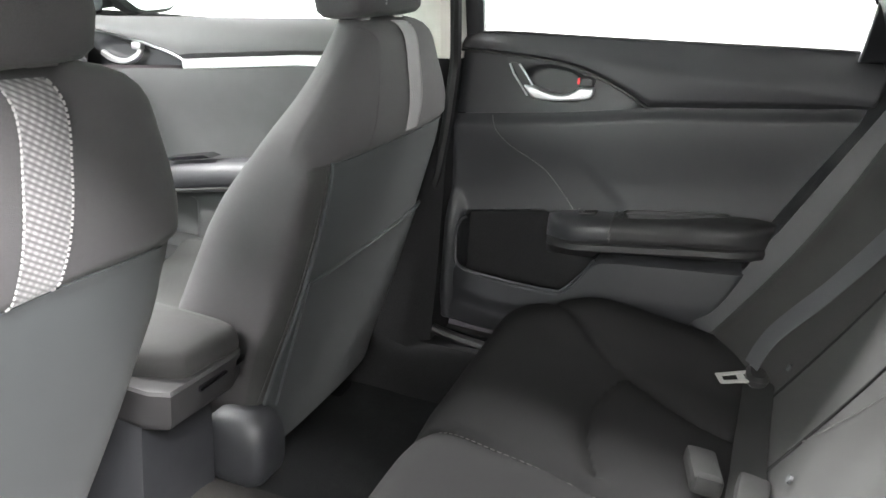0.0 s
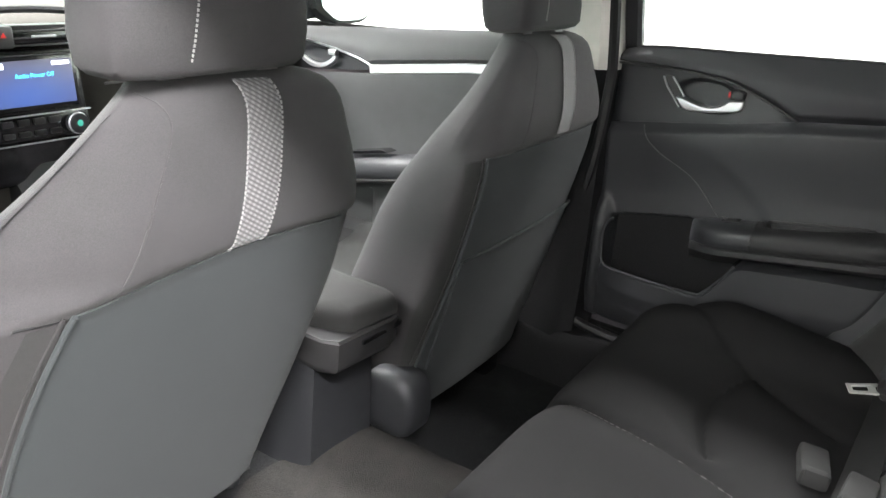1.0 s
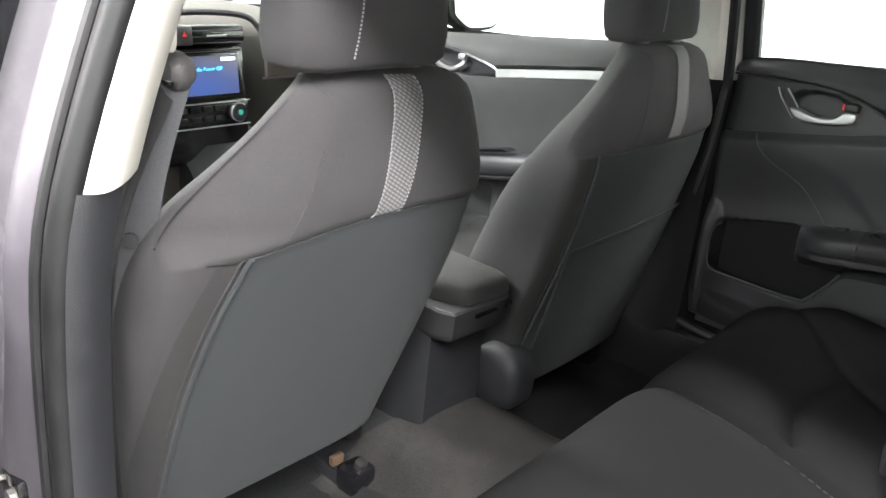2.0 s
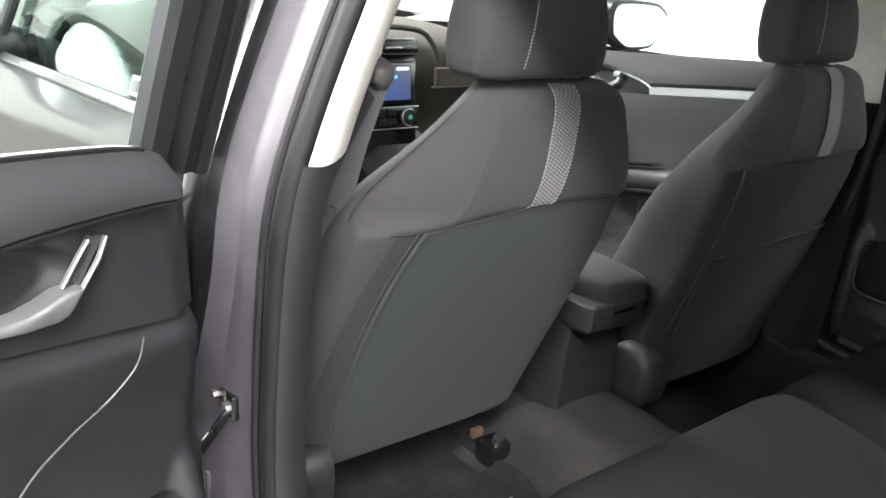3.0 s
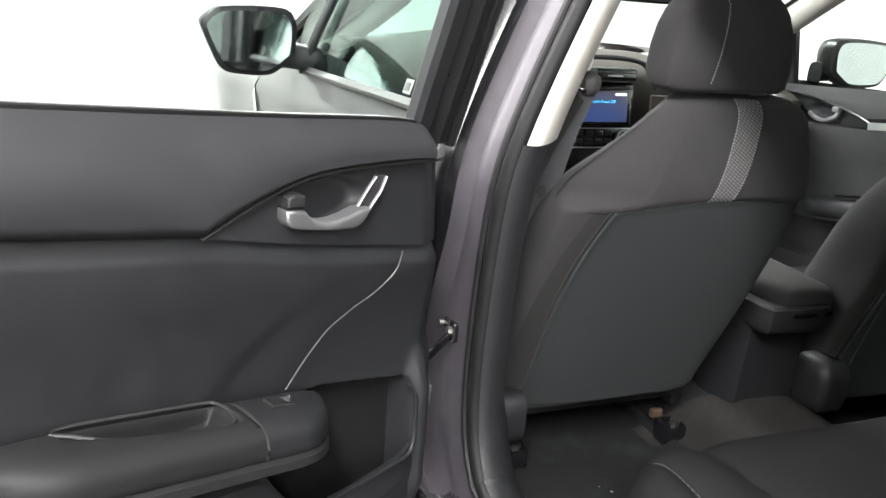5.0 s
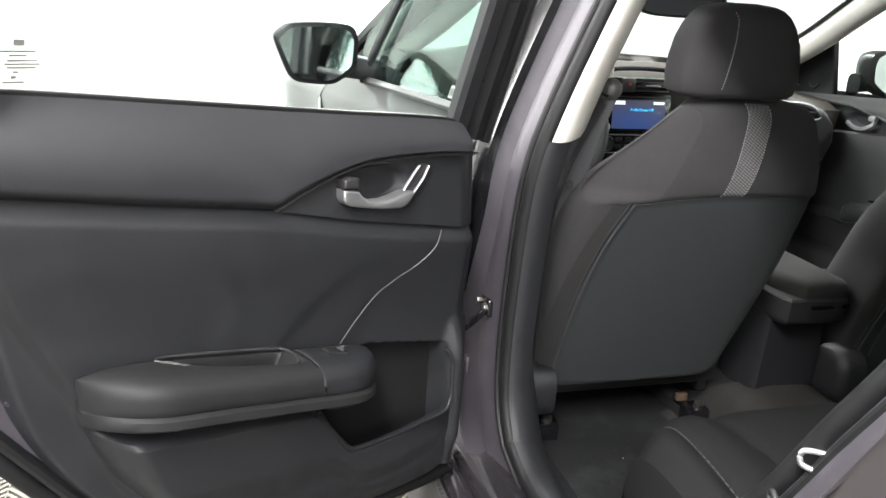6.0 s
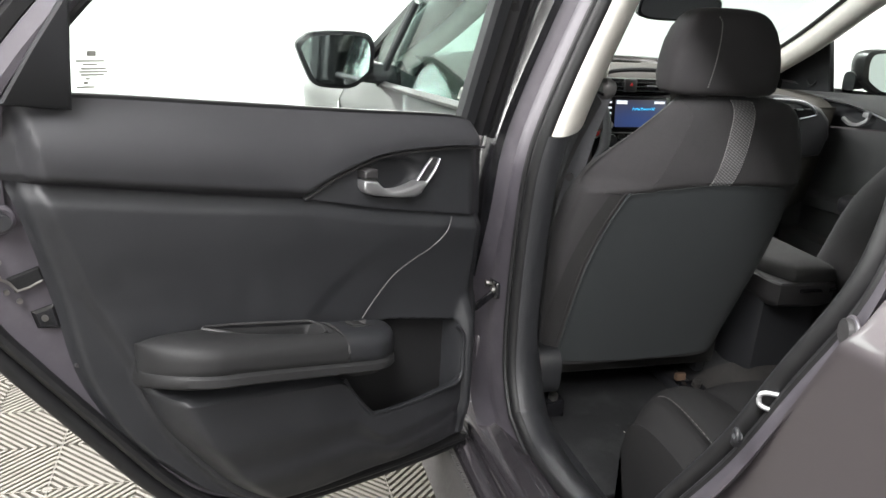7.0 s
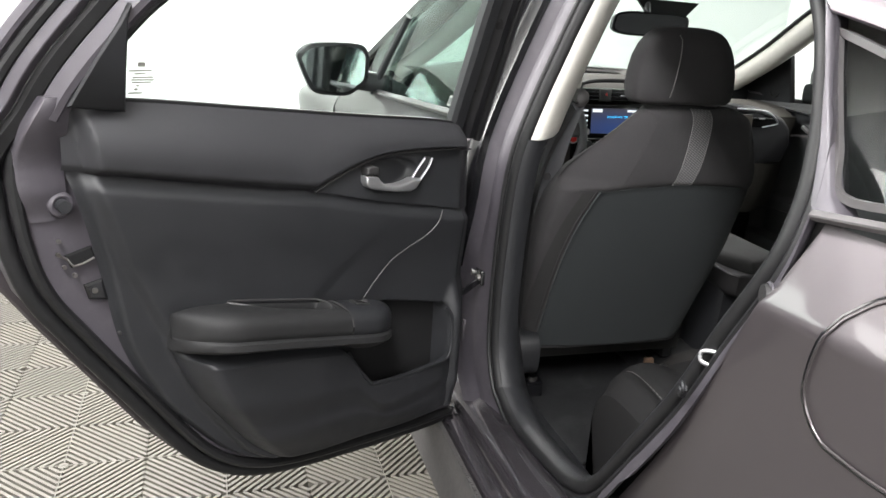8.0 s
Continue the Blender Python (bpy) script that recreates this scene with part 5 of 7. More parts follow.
# climate controls
clim = panel("climate_panel", -0.20, 0.04, 0.782, 0.832, SY + 0.001, M["gloss"], 0.016, 0.006, label="black climate control panel")
panel("trim_line", -0.20, 0.04, 0.829, 0.832, SY - 0.009, M["satin"], 0.004, 0.001, parent=clim)
panel("trim_line", -0.20, 0.04, 0.778, 0.781, SY - 0.012, M["satin"], 0.004, 0.001, parent=clim)
for kx in (-0.165, 0.006):
    kn = part("dial", disc((kx + STACK_DX, SY - 0.008, 0.806 + STACK_DZ), (0, -1, 0.1), 0.019, 0.018, 28), M["plastic"], clim, "round climate dial")
    part("dial_ring", ring_geo((kx + STACK_DX, SY - 0.020, 0.807 + STACK_DZ), (0, -1, 0.1), 0.018, 0.0028), M["satin"], kn, "silver dial ring")
    part("dial_mark", disc((kx + STACK_DX, SY - 0.025, 0.808 + STACK_DZ), (0, -1, 0.1), 0.006, 0.0015, 16), M["teal"] if kx > -0.1 else M["plastic_grey"], kn)
for k in range(4):
    panel("button", -0.135 + 0.03 * k, -0.113 + 0.03 * k, 0.792, 0.802, SY - 0.010, M["plastic_grey"], 0.006, 0.002, parent=clim)
    panel("button", -0.135 + 0.03 * k, -0.113 + 0.03 * k, 0.812, 0.824, SY - 0.008, M["plastic_grey"], 0.006, 0.002, parent=clim)
panel("socket_icon", -0.045, -0.022, 0.742, 0.752, 0.776, M["amber"], 0.004, 0.001, parent=stack, label="glowing amber icon")
panel("socket_flap", -0.12, -0.06, 0.735, 0.752, 0.778, M["plastic"], 0.006, 0.003, parent=stack)
# passenger side trim
part("dash_strip", band([Vector((x, 0.772 + 0.10 * sstep(0.53, 0.70, abs(x - CX)), 0.893 - 0.02 * (x > 0.5) * (x - 0.5))) for x in [0.07 + 0.36 * i / 20 for i in range(21)]], 0.045, 0.01, (0, -1, 0.1)), M["wood"], dash, "dark brown dash trim strip")
part("dash_line", band([Vector((x, 0.768 + 0.10 * sstep(0.53, 0.70, abs(x - CX)), 0.868)) for x in [0.06 + 0.37 * i / 20 for i in range(21)]], 0.005, 0.006, (0, -1, 0.1)), M["trim_grey"], dash, "thin silver dash line")
sv = part("side_vent", pebble([(0.33, 0.948), (0.46, 0.938), (0.53, 0.922), (0.585, 0.900), (0.625, 0.865), (0.640, 0.81), (0.61, 0.745), (0.33, 0.725)], lambda a, b, t: Vector((a, 0.84 - t + 0.16 * max(0.0, a - 0.45), b)), 0.0, 0.062, 0.018), M["plastic"], dash, "rounded black dash end with a side air vent", angle=75)
part("vent_mouth", prism([(0.37, 0.926), (0.47, 0.920), (0.525, 0.905), (0.548, 0.884), (0.47, 0.872), (0.37, 0.874)], lambda a, b, t: Vector((a, 0.785 + t + 0.16 * max(0.0, a - 0.45), b)), -0.010, 0.012), M["deep_shade"], sv, "black vent opening")
part("vent_ring", tube(smooth_path([Vector((a, 0.775 + 0.16 * max(0.0, a - 0.45), b)) for a, b in ((0.37, 0.934), (0.47, 0.928), (0.52, 0.914), (0.545, 0.896), (0.553, 0.884), (0.530, 0.878), (0.485, 0.872))], 5), 0.0026, 8), M["satin"], sv, "silver vent trim")
part("vent_slat", rbox(0.455, 0.776, 0.902, 0.13, 0.008, 0.004, 0.001), M["plastic"], sv)
part("vent_tab", rbox(0.470, 0.770, 0.902, 0.022, 0.006, 0.004, 0.001), M["satin"], sv, "silver vent tab")

# steering wheel
wheel_thing = thing("steering_wheel", (-0.40, 0.66, 0.86), "black steering wheel with a red start button behind", "steering wheel")
wm = Matrix.Translation((-0.41, 0.70, 0.862)) @ Matrix.Rotation(radians(66), 4, "X")
part("rim", placed(ring_geo((0, 0, 0), (0, 0, 1), 0.178, 0.0155, 48, 10), wm), M["plastic_soft"], wheel_thing, "black leather rim")
part("hub", placed(loft([[Vector((a, b, z)) for a, b in superring(hx, hy, 2.8, 28)] for z, hx, hy in ((-0.05, 0.05, 0.05), (-0.01, 0.075, 0.065), (0.02, 0.07, 0.06), (0.032, 0.05, 0.04))]), wm), M["plastic"], wheel_thing)
for ang in (0, 180, 270):
    a = radians(ang)
    part("spoke", placed(band([Vector((0.06 * math.cos(a), 0.06 * math.sin(a), 0.0)), Vector((0.175 * math.cos(a), 0.175 * math.sin(a), 0.0))], 0.045, 0.016), wm), M["plastic_grey"], wheel_thing)
part("column", tube([Vector((-0.41, 0.72, 0.852)), Vector((-0.41, 0.90, 0.77))], 0.045, 16), M["plastic"], wheel_thing)
part("stalk", tube([Vector((-0.37, 0.76, 0.845)), Vector((-0.28, 0.75, 0.875))], 0.009, 8), M["plastic"], wheel_thing)
part("start_button", disc((-0.226, 0.784, 0.825), (0, -1, 0.1), 0.016, 0.014, 20), M["red"], dash, "red engine start button")
part("start_ring", ring_geo((-0.226, 0.772, 0.826), (0, -1, 0.1), 0.016, 0.003), M["satin"], dash)
part("cluster", rbox(-0.40, 0.80, 0.95, 0.26, 0.05, 0.075, 0.02), M["gloss"], dash, "black instrument cluster")

# interior mirror and sun shade band
rv = thing("rear_view_mirror", (-0.06, 0.70, 1.26), "black interior rear-view mirror on the windscreen", "mirror")
part("housing", loft([[Vector((-0.058 + a, 0.68 + k - 0.22 * b, 1.188 + b)) for a, b in superring(hx, hz, 4, 32)] for k, hx, hz in ((0.03, 0.10, 0.022), (0.015, 0.125, 0.034), (-0.005, 0.128, 0.036))]), M["plastic"], rv)
part("mirror_glass", loft([[Vector((-0.058 + a, 0.68 + k - 0.22 * b, 1.188 + b)) for a, b in superring(0.121, 0.030, 4, 32)] for k in (-0.004, -0.008)]), M["mirror"], rv, "mirror glass")
part("sensor_cover", prism([(-0.10, 1.262), (0.118, 1.258), (0.073, 1.195), (-0.02, 1.193)], lambda a, b, t: Vector((a, 0.735 + t - 0.4 * (b - 1.2), b)), -0.004, 0.004), M["plastic_grey"], rv, "dark grey sensor cover on the glass")
part("stem", tube([Vector((-0.058, 0.70, 1.20)), Vector((-0.055, 0.72, 1.25)), Vector((-0.05, 0.71, 1.27))], 0.012, 10), M["plastic"], rv)


# ---------------------------------------------------------------- front doors
def far_front_door():
    th = thing("front_door", (0.72, 0.6, 0.33), "closed black front passenger door with a silver trim strip", "car door", "front doors")
    X0 = 0.71

    def sill(y):
        return interp([(0.0, 1.012), (0.3, 0.992), (0.8, 0.950), (1.1, 0.93)], y)

    def strip(y):
        return interp([(0.0, 0.935), (0.33, 0.905), (0.62, 0.865), (0.9, 0.835), (1.1, 0.82)], y)

    def swp(y):
        return interp([(0.60, 0.868), (0.66, 0.888), (0.73, 0.902), (0.83, 0.915), (1.1, 0.92)], y)

    def P(y, z, w):
        return Vector((X0 - w + 0.02 * max(0, 0.3 - y) * 0 - 0.09 * max(0.0, 0.15 - y) * 0.5, y, z))

    def upper(s, t):
        y = 0.045 + 1.06 * s
        zt, zb = sill(y), (swp(y) if y > 0.60 else strip(y) + 0.012)
        w = -0.01 + 0.03 * math.sin(math.pi * min(0.62 * t + 0.02, 0.5)) - 0.02 * sstep(0.88, 1, t)
        return P(y, zt + (zb - zt) * t, w)
    part("upper_pad", grid(upper, 50, 16), M["door_lit"], th, "soft black upper door pad")

    def trim(s, t):
        y = 0.60 + 0.505 * s
        return P(y, swp(y) * (1 - t) + (strip(y) - 0.004) * t, -0.006 - 0.012 * (1 - sstep(0.5, 1.1, ((y - 0.79) / 0.07) ** 2 + ((0.5 - t) / 0.32) ** 2)))
    part("handle_trim", grid(trim, 40, 12), M["plastic"], th)
    part("silver_strip", band([P(y, strip(y), 0.010) for y in [0.05 + 0.565 * i / 20 for i in range(21)]], 0.022, 0.008, (-1, 0, 0)), M["silver_strip"], th, "satin silver trim strip")
    part("sweep_edge", tube([P(y, swp(y), 0.004) for y in [0.60 + 0.5 * i / 24 for i in range(25)]], 0.0045, 8), M["satin"], th, "silver curved edge")
    part("handle", band(smooth_path([P(0.835, 0.868, 0.012), P(0.80, 0.856, 0.016), P(0.765, 0.856, 0.016), P(0.735, 0.872, 0.012), P(0.73, 0.885, 0.010)], 5), 0.013, 0.012, (-1, 0, 0)), M["satin"], th, "satin silver inner door handle")
    part("lock_knob", rbox(X0 - 0.012, 0.735, 0.893, 0.018, 0.026, 0.016, 0.004), M["satin"], th)

    def lower(s, t):
        y = 0.045 + 1.06 * s
        zt = strip(y) - 0.010
        z = zt + (0.37 - zt) * t
        w = 0.010 - 0.02 * sstep(0.0, 0.3, t) + 0.03 * sstep(0.49, 0.53, t)
        pk = sstep(0.58, 0.62, y) * (1 - sstep(1.0, 1.04, y)) * sstep(0.60, 0.63, t) * (1 - sstep(0.83, 0.86, t))
        return P(y, z, w - 0.05 * pk)
    part("lower_panel", grid(lower, 70, 60), M["door_lit"], th, "black lower door panel")
    part("stitch_line", tube([P(y, interp([(0.05, 0.895), (0.325, 0.854), (0.516, 0.815), (0.75, 0.80)], y), -0.001) for y in [0.06 + 0.66 * i / 20 for i in range(21)]], 0.0018, 6), M["belt_dim"], th)
    arm = []
    for i in range(25):
        y = 0.12 + 0.62 * i / 24
        k = math.sqrt(max(0.03, 1 - (max(0, y - 0.66) / 0.085) ** 2))
        zt = interp([(0.1, 0.735), (0.46, 0.682), (0.68, 0.640), (0.74, 0.63)], y)
        arm.append([P(y, zt - 0.03 + b * 0.03, 0.05 * k + a * 0.05 * k) for a, b in superring(1, 1, 3, 20)])
    part("armrest", loft(arm), M["plastic_soft"], th, "padded black armrest")
    part("armrest_rail", tube([P(y, interp([(0.1, 0.735), (0.46, 0.682), (0.68, 0.640), (0.74, 0.63)], y) - 0.058, 0.085) for y in [0.12 + 0.54 * i / 20 for i in range(21)]], 0.007, 8), M["plastic_grey"], th, "grey armrest edge")
    part("pull_cup", prism([(0.50, 0.678), (0.60, 0.657), (0.62, 0.660), (0.52, 0.682)], lambda a, b, t: Vector((X0 - 0.06 + t, a, b + 0.006)), -0.02, 0.02), M["gloss"], th)
    gl = part("window_glass", prism([(0.04, 0.98), (1.02, 0.93), (1.0, 1.06), (0.62, 1.24), (0.45, 1.30), (0.10, 1.325)], lambda a, b, t: Vector((X0 + 0.045 - 0.32 * max(0, b - 0.95) + t, a, b)), -0.002, 0.002), M["glass"], th, "clear front door window")
    gl.visible_shadow = False
    part("corner_trim", prism([(0.945, 0.93), (1.30, 0.92), (1.24, 0.98), (1.12, 1.045), (0.97, 1.115), (0.945, 1.11)], lambda a, b, t: Vector((X0 + 0.02 - 0.25 * max(0, b - 0.95) + t, a, b)), -0.012, 0.012, 0.004), M["plastic"], th, "black triangular mirror trim")
    part("tweeter", ring_geo((X0 + 0.004, 1.035, 0.975), (-1, 0, 0.2), 0.024, 0.004), M["plastic_grey"], th, "round tweeter grille")
    part("outer_skin", grid(lambda s, t: far(front_skin(s, t)), 20, 16), M["paint_out"], th)
    return th


far_front_door()

nfd = thing("front_door", (-0.86, 0.55, 0.33), "closed grey metallic driver's door with clear window", "car door", "front doors")
part("outer_skin", grid(front_skin, 60, 50), M["paint_out"], nfd, "grey metallic outer skin")
part("inner_panel", grid(lambda s, t: Vector((-0.755 + 0.02 * math.sin(3 * t), 0.10 + 1.0 * s, 0.34 + 0.62 * t)), 20, 20), M["plastic"], nfd, "black inner panel")
bl = [Vector((-0.842 - 0.035 * min(max(y, 0), 0.7), y, 0.990 - 0.052 * y)) for y in [0.06 + 1.02 * i / 20 for i in range(21)]]
part("belt_moulding", band(bl, 0.017, 0.020, (-1, 0, 0), r=0.45), M["trim_grey"], nfd, "grey window belt moulding")
g = part("window_glass", prism([(0.10, 0.985), (0.98, 0.935), (0.97, 1.06), (0.62, 1.23), (0.42, 1.30), (0.12, 1.32)], lambda a, b, t: Vector((-0.845 - 0.03 * min(a, 0.7) + 0.33 * max(0, b - 0.95) + t, a, b)), -0.002, 0.002), M["glass_green"], nfd, "clear front door window")
g.visible_shadow = False
for nm, m_st, k, lift in (("glass_sticker", M["ink"], 1.0, 0.003), ("sticker_middle", M["strip"], 0.62, 0.0045)):
    part(nm, prism([(0.142 - 0.016 * k, 1.006 - 0.011 * k), (0.142 + 0.016 * k, 1.005 - 0.011 * k), (0.142 + 0.016 * k, 1.005 + 0.011 * k), (0.142 - 0.016 * k, 1.006 + 0.011 * k)], lambda a, b, t: Vector((-0.845 - 0.03 * a + 0.33 * max(0, b - 0.95) - lift - t, a, b)), 0, 0.001), m_st, g, "small pale square sticker with a dark mark")
part("window_frame", band(smooth_path([(-0.825, 0.105, 0.98), (-0.765, 0.10, 1.15), (-0.715, 0.11, 1.31), (-0.715, 0.42, 1.305), (-0.745, 0.64, 1.235), (-0.82, 0.98, 1.065), (-0.865, 1.06, 0.99)], 5), 0.035, 0.03, (-1, 0, 0)), M["gloss"], nfd, "black window frame")
part("sail_post", band([Vector((-0.880, 0.79, 0.945)), Vector((-0.845, 0.755, 1.05)), Vector((-0.803, 0.70, 1.17))], 0.026, 0.016, (-1, 0, 0)), M["plastic"], nfd, "black window divider post")


def wing_mirror(put, name, label):
    th = thing(name, put(Vector((-0.90, 0.80, 0.95))), label, "wing mirror", "wing mirrors")
    # housing, open towards the rear
    out = [(-0.905, 0.985), (-0.900, 1.035), (-0.905, 1.066), (-0.925, 1.084), (-0.99, 1.087), (-1.06, 1.082), (-1.086, 1.070), (-1.104, 1.052), (-1.102, 1.035), (-1.086, 0.995), (-1.070, 0.962), (-1.052, 0.947), (-1.02, 0.942), (-0.97, 0.941), (-0.945, 0.950), (-0.918, 0.972)]
    cx, cz = -1.0, 1.014
    ringp = [(p.x, p.y) for p in smooth_path([(*q, 0) for q in out + out[:1]], 2)][:-1]
    rr = []
    for dy, k in ((0.0, 0.955), (0.002, 1.0), (0.03, 1.02), (0.07, 0.92), (0.10, 0.70), (0.115, 0.35)):
        rr.append([put(Vector((cx + (a - cx) * k, 0.735 + dy + 0.04 * (a + 1.01) + 0.05 * (b - cz), cz + (b - cz) * k))) for a, b in ringp])
    part("housing", loft(rr), M["pillar_black"], th, "satin black mirror housing")
    part("mirror_glass", loft([[put(Vector((cx + (a - cx) * 0.875, 0.7305 + dy + 0.04 * (a + 1.01) + 0.05 * (b - cz), cz + (b - cz) * 0.86))) for a, b in ringp] for dy in (0.0, -0.002)]), M["mirror"], th, "mirror glass")
    part("arm", loft([[put(Vector((x, 0.79 + b, z + a))) for a, b in superring(h, 0.028, 3, 16)] for x, z, h in ((-0.93, 0.985, 0.032), (-0.895, 0.98, 0.03), (-0.86, 0.975, 0.028), (-0.835, 0.97, 0.03))]), M["plastic"], th, "black mirror arm")
    return th


wing_mirror(lambda p: Vector(p), "wing_mirror", "black wing mirror on the driver's door")
wing_mirror(lambda p: far((min(-0.838, -1.104 + 1.28 * (p[0] + 1.104)), p[1], p[2])) + Vector((-0.040, 0.11, 0.004)), "wing_mirror", "black wing mirror on the passenger door")

# ---------------------------------------------------------------- seats
def seat(x0, dy=0.0, dz=0.0, turn=0.0, pocket=False, label="", near=True):
    """A front seat. turn: degrees by which the back stands more upright."""
    th = thing("front_seat", (x0, 0.25 + dy, 0.30), label, "car seat", "front seats")
    COV = -0.055 if turn else 0.0
    piv = Vector((0, -0.06, 0.86))
    rot = Matrix.Translation(piv) @ Matrix.Rotation(radians(turn), 4, "X") @ Matrix.Translation(-piv)

    def P(x, y, z):
        q = rot @ Vector((x, y, z))
        return Vector((x0 + q.x, q.y + dy, q.z + dz))
    HW = [(0.36, 0.215), (0.43, 0.222), (0.55, 0.236), (0.70, 0.243), (0.82, 0.241), (0.90, 0.231), (0.95, 0.224), (0.985, 0.214), (1.005, 0.202), (1.022, 0.176), (1.032, 0.13), (1.035, 0.06)]
    YR = [(0.36, 0.125), (0.43, 0.10), (0.55, 0.056), (0.70, 0.0), (0.80, -0.037), (0.85, -0.053), (0.90, -0.062), (0.95, -0.064), (1.0, -0.058), (1.02, -0.045), (1.032, -0.02), (1.035, -0.005)]
    TH = [(0.36, 0.20), (0.5, 0.235), (0.62, 0.20), (0.7, 0.18), (0.85, 0.145), (0.95, 0.11), (1.0, 0.085), (1.022, 0.062), (1.032, 0.035), (1.035, 0.02)]
    RN, FN = 5.0, 3.0          # how square the rear and the front of the section are

    HWL = HW[:4] + [(0.82, 0.240), (0.875, 0.226), (0.906, 0.205), (0.945, 0.157), (0.97, 0.126), (0.995, 0.096), (1.012, 0.074), (1.025, 0.055), (1.035, 0.03)]

    def hw(z, left=False):
        return sinterp(HWL if left else HW, z)

    def depths(z):
        d = sinterp(TH, z)
        return 0.36 * d, 0.64 * d

    ZF = [(-0.215, 0.853), (-0.19, 0.850), (-0.15, 0.848), (-0.08, 0.848), (0.02, 0.848), (0.12, 0.850), (0.20, 0.854)] if pocket else [(-0.19, 0.847), (-0.142, 0.8425), (-0.08, 0.849), (0.02, 0.857), (0.10, 0.856), (0.20, 0.850)]

    def bump(x, z):
        """How far the padded upper cloth stands out over the cover."""
        zf = sinterp(ZF, x)
        return 0.0095 * sstep(zf - 0.002, zf + 0.014, z) * (1 - 0.8 * sstep(0.885, 0.97, z)) * sstep(-0.215, -0.16, x)

    def chamfer(x, z):
        """The shoulder panel turns away beside its seam."""
        d = interp([(0.84, -0.113), (0.906, -0.083), (0.97, -0.051), (1.0, -0.040), (1.03, -0.030)], z) - x
        return (0.06 if pocket else 0.16) * (d + math.sqrt(d * d + 0.00006)) * sstep(0.845, 0.875, z) * (1 - 0.6 * sstep(0.99, 1.03, z))

    def rear(x, z):
        h = hw(z, x < 0)
        dr, df = depths(z)
        n = RN - 2.0 * sstep(0.86, 0.98, z)
        k = min(abs(x) / h, 0.999)
        return sinterp(YR, z) + dr - dr * (1 - k ** n) ** (1 / n) - bump(x, z) + chamfer(x, z)
    zs = [0.412, 0.418, 0.43, 0.48, 0.55, 0.62, 0.70, 0.76, 0.80, 0.825, 0.836, 0.840, 0.844, 0.848, 0.852, 0.856, 0.860, 0.864, 0.868, 0.873, 0.88, 0.89, 0.90, 0.93, 0.955, 0.975, 0.992, 1.005, 1.016, 1.024, 1.030, 1.034]
    rings = []
    for z in zs:
        h = hw(z)
        dr, df = depths(z)
        yc = sinterp(YR, z) + dr
        n = RN - 2.0 * sstep(0.86, 0.98, z)
        g = sstep(0.78, 1.0, z)
        ring = []
        for i in range(112):
            a = 2 * math.pi * i / 112
            c, q = math.cos(a), math.sin(a)
            m = FN if q > 0 else n
            h = hw(z, c < 0)
            px = h * math.copysign(abs(c) ** (2 / m), c)
            qy = math.copysign(abs(q) ** (2 / m), q)
            if qy > 0:
                px *= 1 - 0.30 * g * qy
                y = yc + df * qy + 0.05 * sstep(0.45, 0.9, abs(px) / h) * sstep(0.42, 0.55, z) * (1 - sstep(0.74, 0.98, z)) * qy
            else:
                y = yc + dr * qy + (chamfer(px, z) - bump(px, z)) * sstep(0.0, 0.5, -qy)
            ring.append(P(px, y, z))
        rings.append(ring)
    back = part("backrest", loft(rings), M["fabric"], th, "dark cloth backrest with a rounded shoulder")

    def on_back(x, z, off):
        return P(x, rear(x, z) - off, z)

    # cloth cover over the lower rear, with piped edge
    zb = 0.385 if turn else 0.425
    if pocket:
        L = polyline([(-0.192, sinterp(ZF, -0.192) + 0.004), (-0.188, 0.77), (-0.190, 0.68), (-0.199, 0.60), (-0.206, 0.53), (-0.212, zb)])
    else:
        L = polyline([(-0.150, sinterp(ZF, -0.150) + 0.004), (-0.174, 0.777), (-0.188, 0.70), (-0.193, 0.63), (-0.194, 0.55), (-0.192, zb)])
    xr = 0.198
    Rr = polyline([(xr, sinterp(ZF, xr) + 0.004), (0.222, 0.79), (0.235, 0.69), (0.232, 0.57), (0.220, zb)])
    xl = L(0).x
    tp = lambda s: Vector((xl + (xr - xl) * s, sinterp(ZF, xl + (xr - xl) * s) + 0.004))
    bt = polyline([(L(1).x, zb), (0.0, zb - 0.007), (0.220, zb)])
    patch = coons(tp, bt, L, Rr)
    cov = part("back_cover", thick(grid(lambda s, t: on_back(patch(s, t).x, patch(s, t).y, 0.0035 + 0.004 * math.sin(math.pi * s) * math.sin(math.pi * t)), 40, 50), (0, 0.006, 0)), M["backcover"], th, "smooth blue-grey cloth seat back cover")
    part("piping", tube([on_back(L(i / 40).x, L(i / 40).y, 0.0045) for i in range(41)], 0.0030, 8), M["backcover"], cov)
    part("piping", tube([on_back(L(i / 40).x - 0.008, L(i / 40).y, 0.0015) for i in range(41)], 0.0016, 6), M["fabric_side"], cov)
    part("bottom_hem", tube([on_back(bt(i / 30).x, bt(i / 30).y - 0.002, -0.001) for i in range(31)], 0.0030, 6), M["fabric_side"], cov)
    # shade on the corner beside the cover, laid on as a darker strip
    strip = part("side_shade_strip", grid(lambda s, t: on_back(max(L(t).x - 0.004 - 0.034 * (1 - s), -0.985 * hw(L(t).y, True)), L(t).y - 0.004 * (1 - t), 0.0012), 6, 40), M["bench_back"] if pocket else M["fabric_side"], th, "darker strip for the shade beside the back cover")
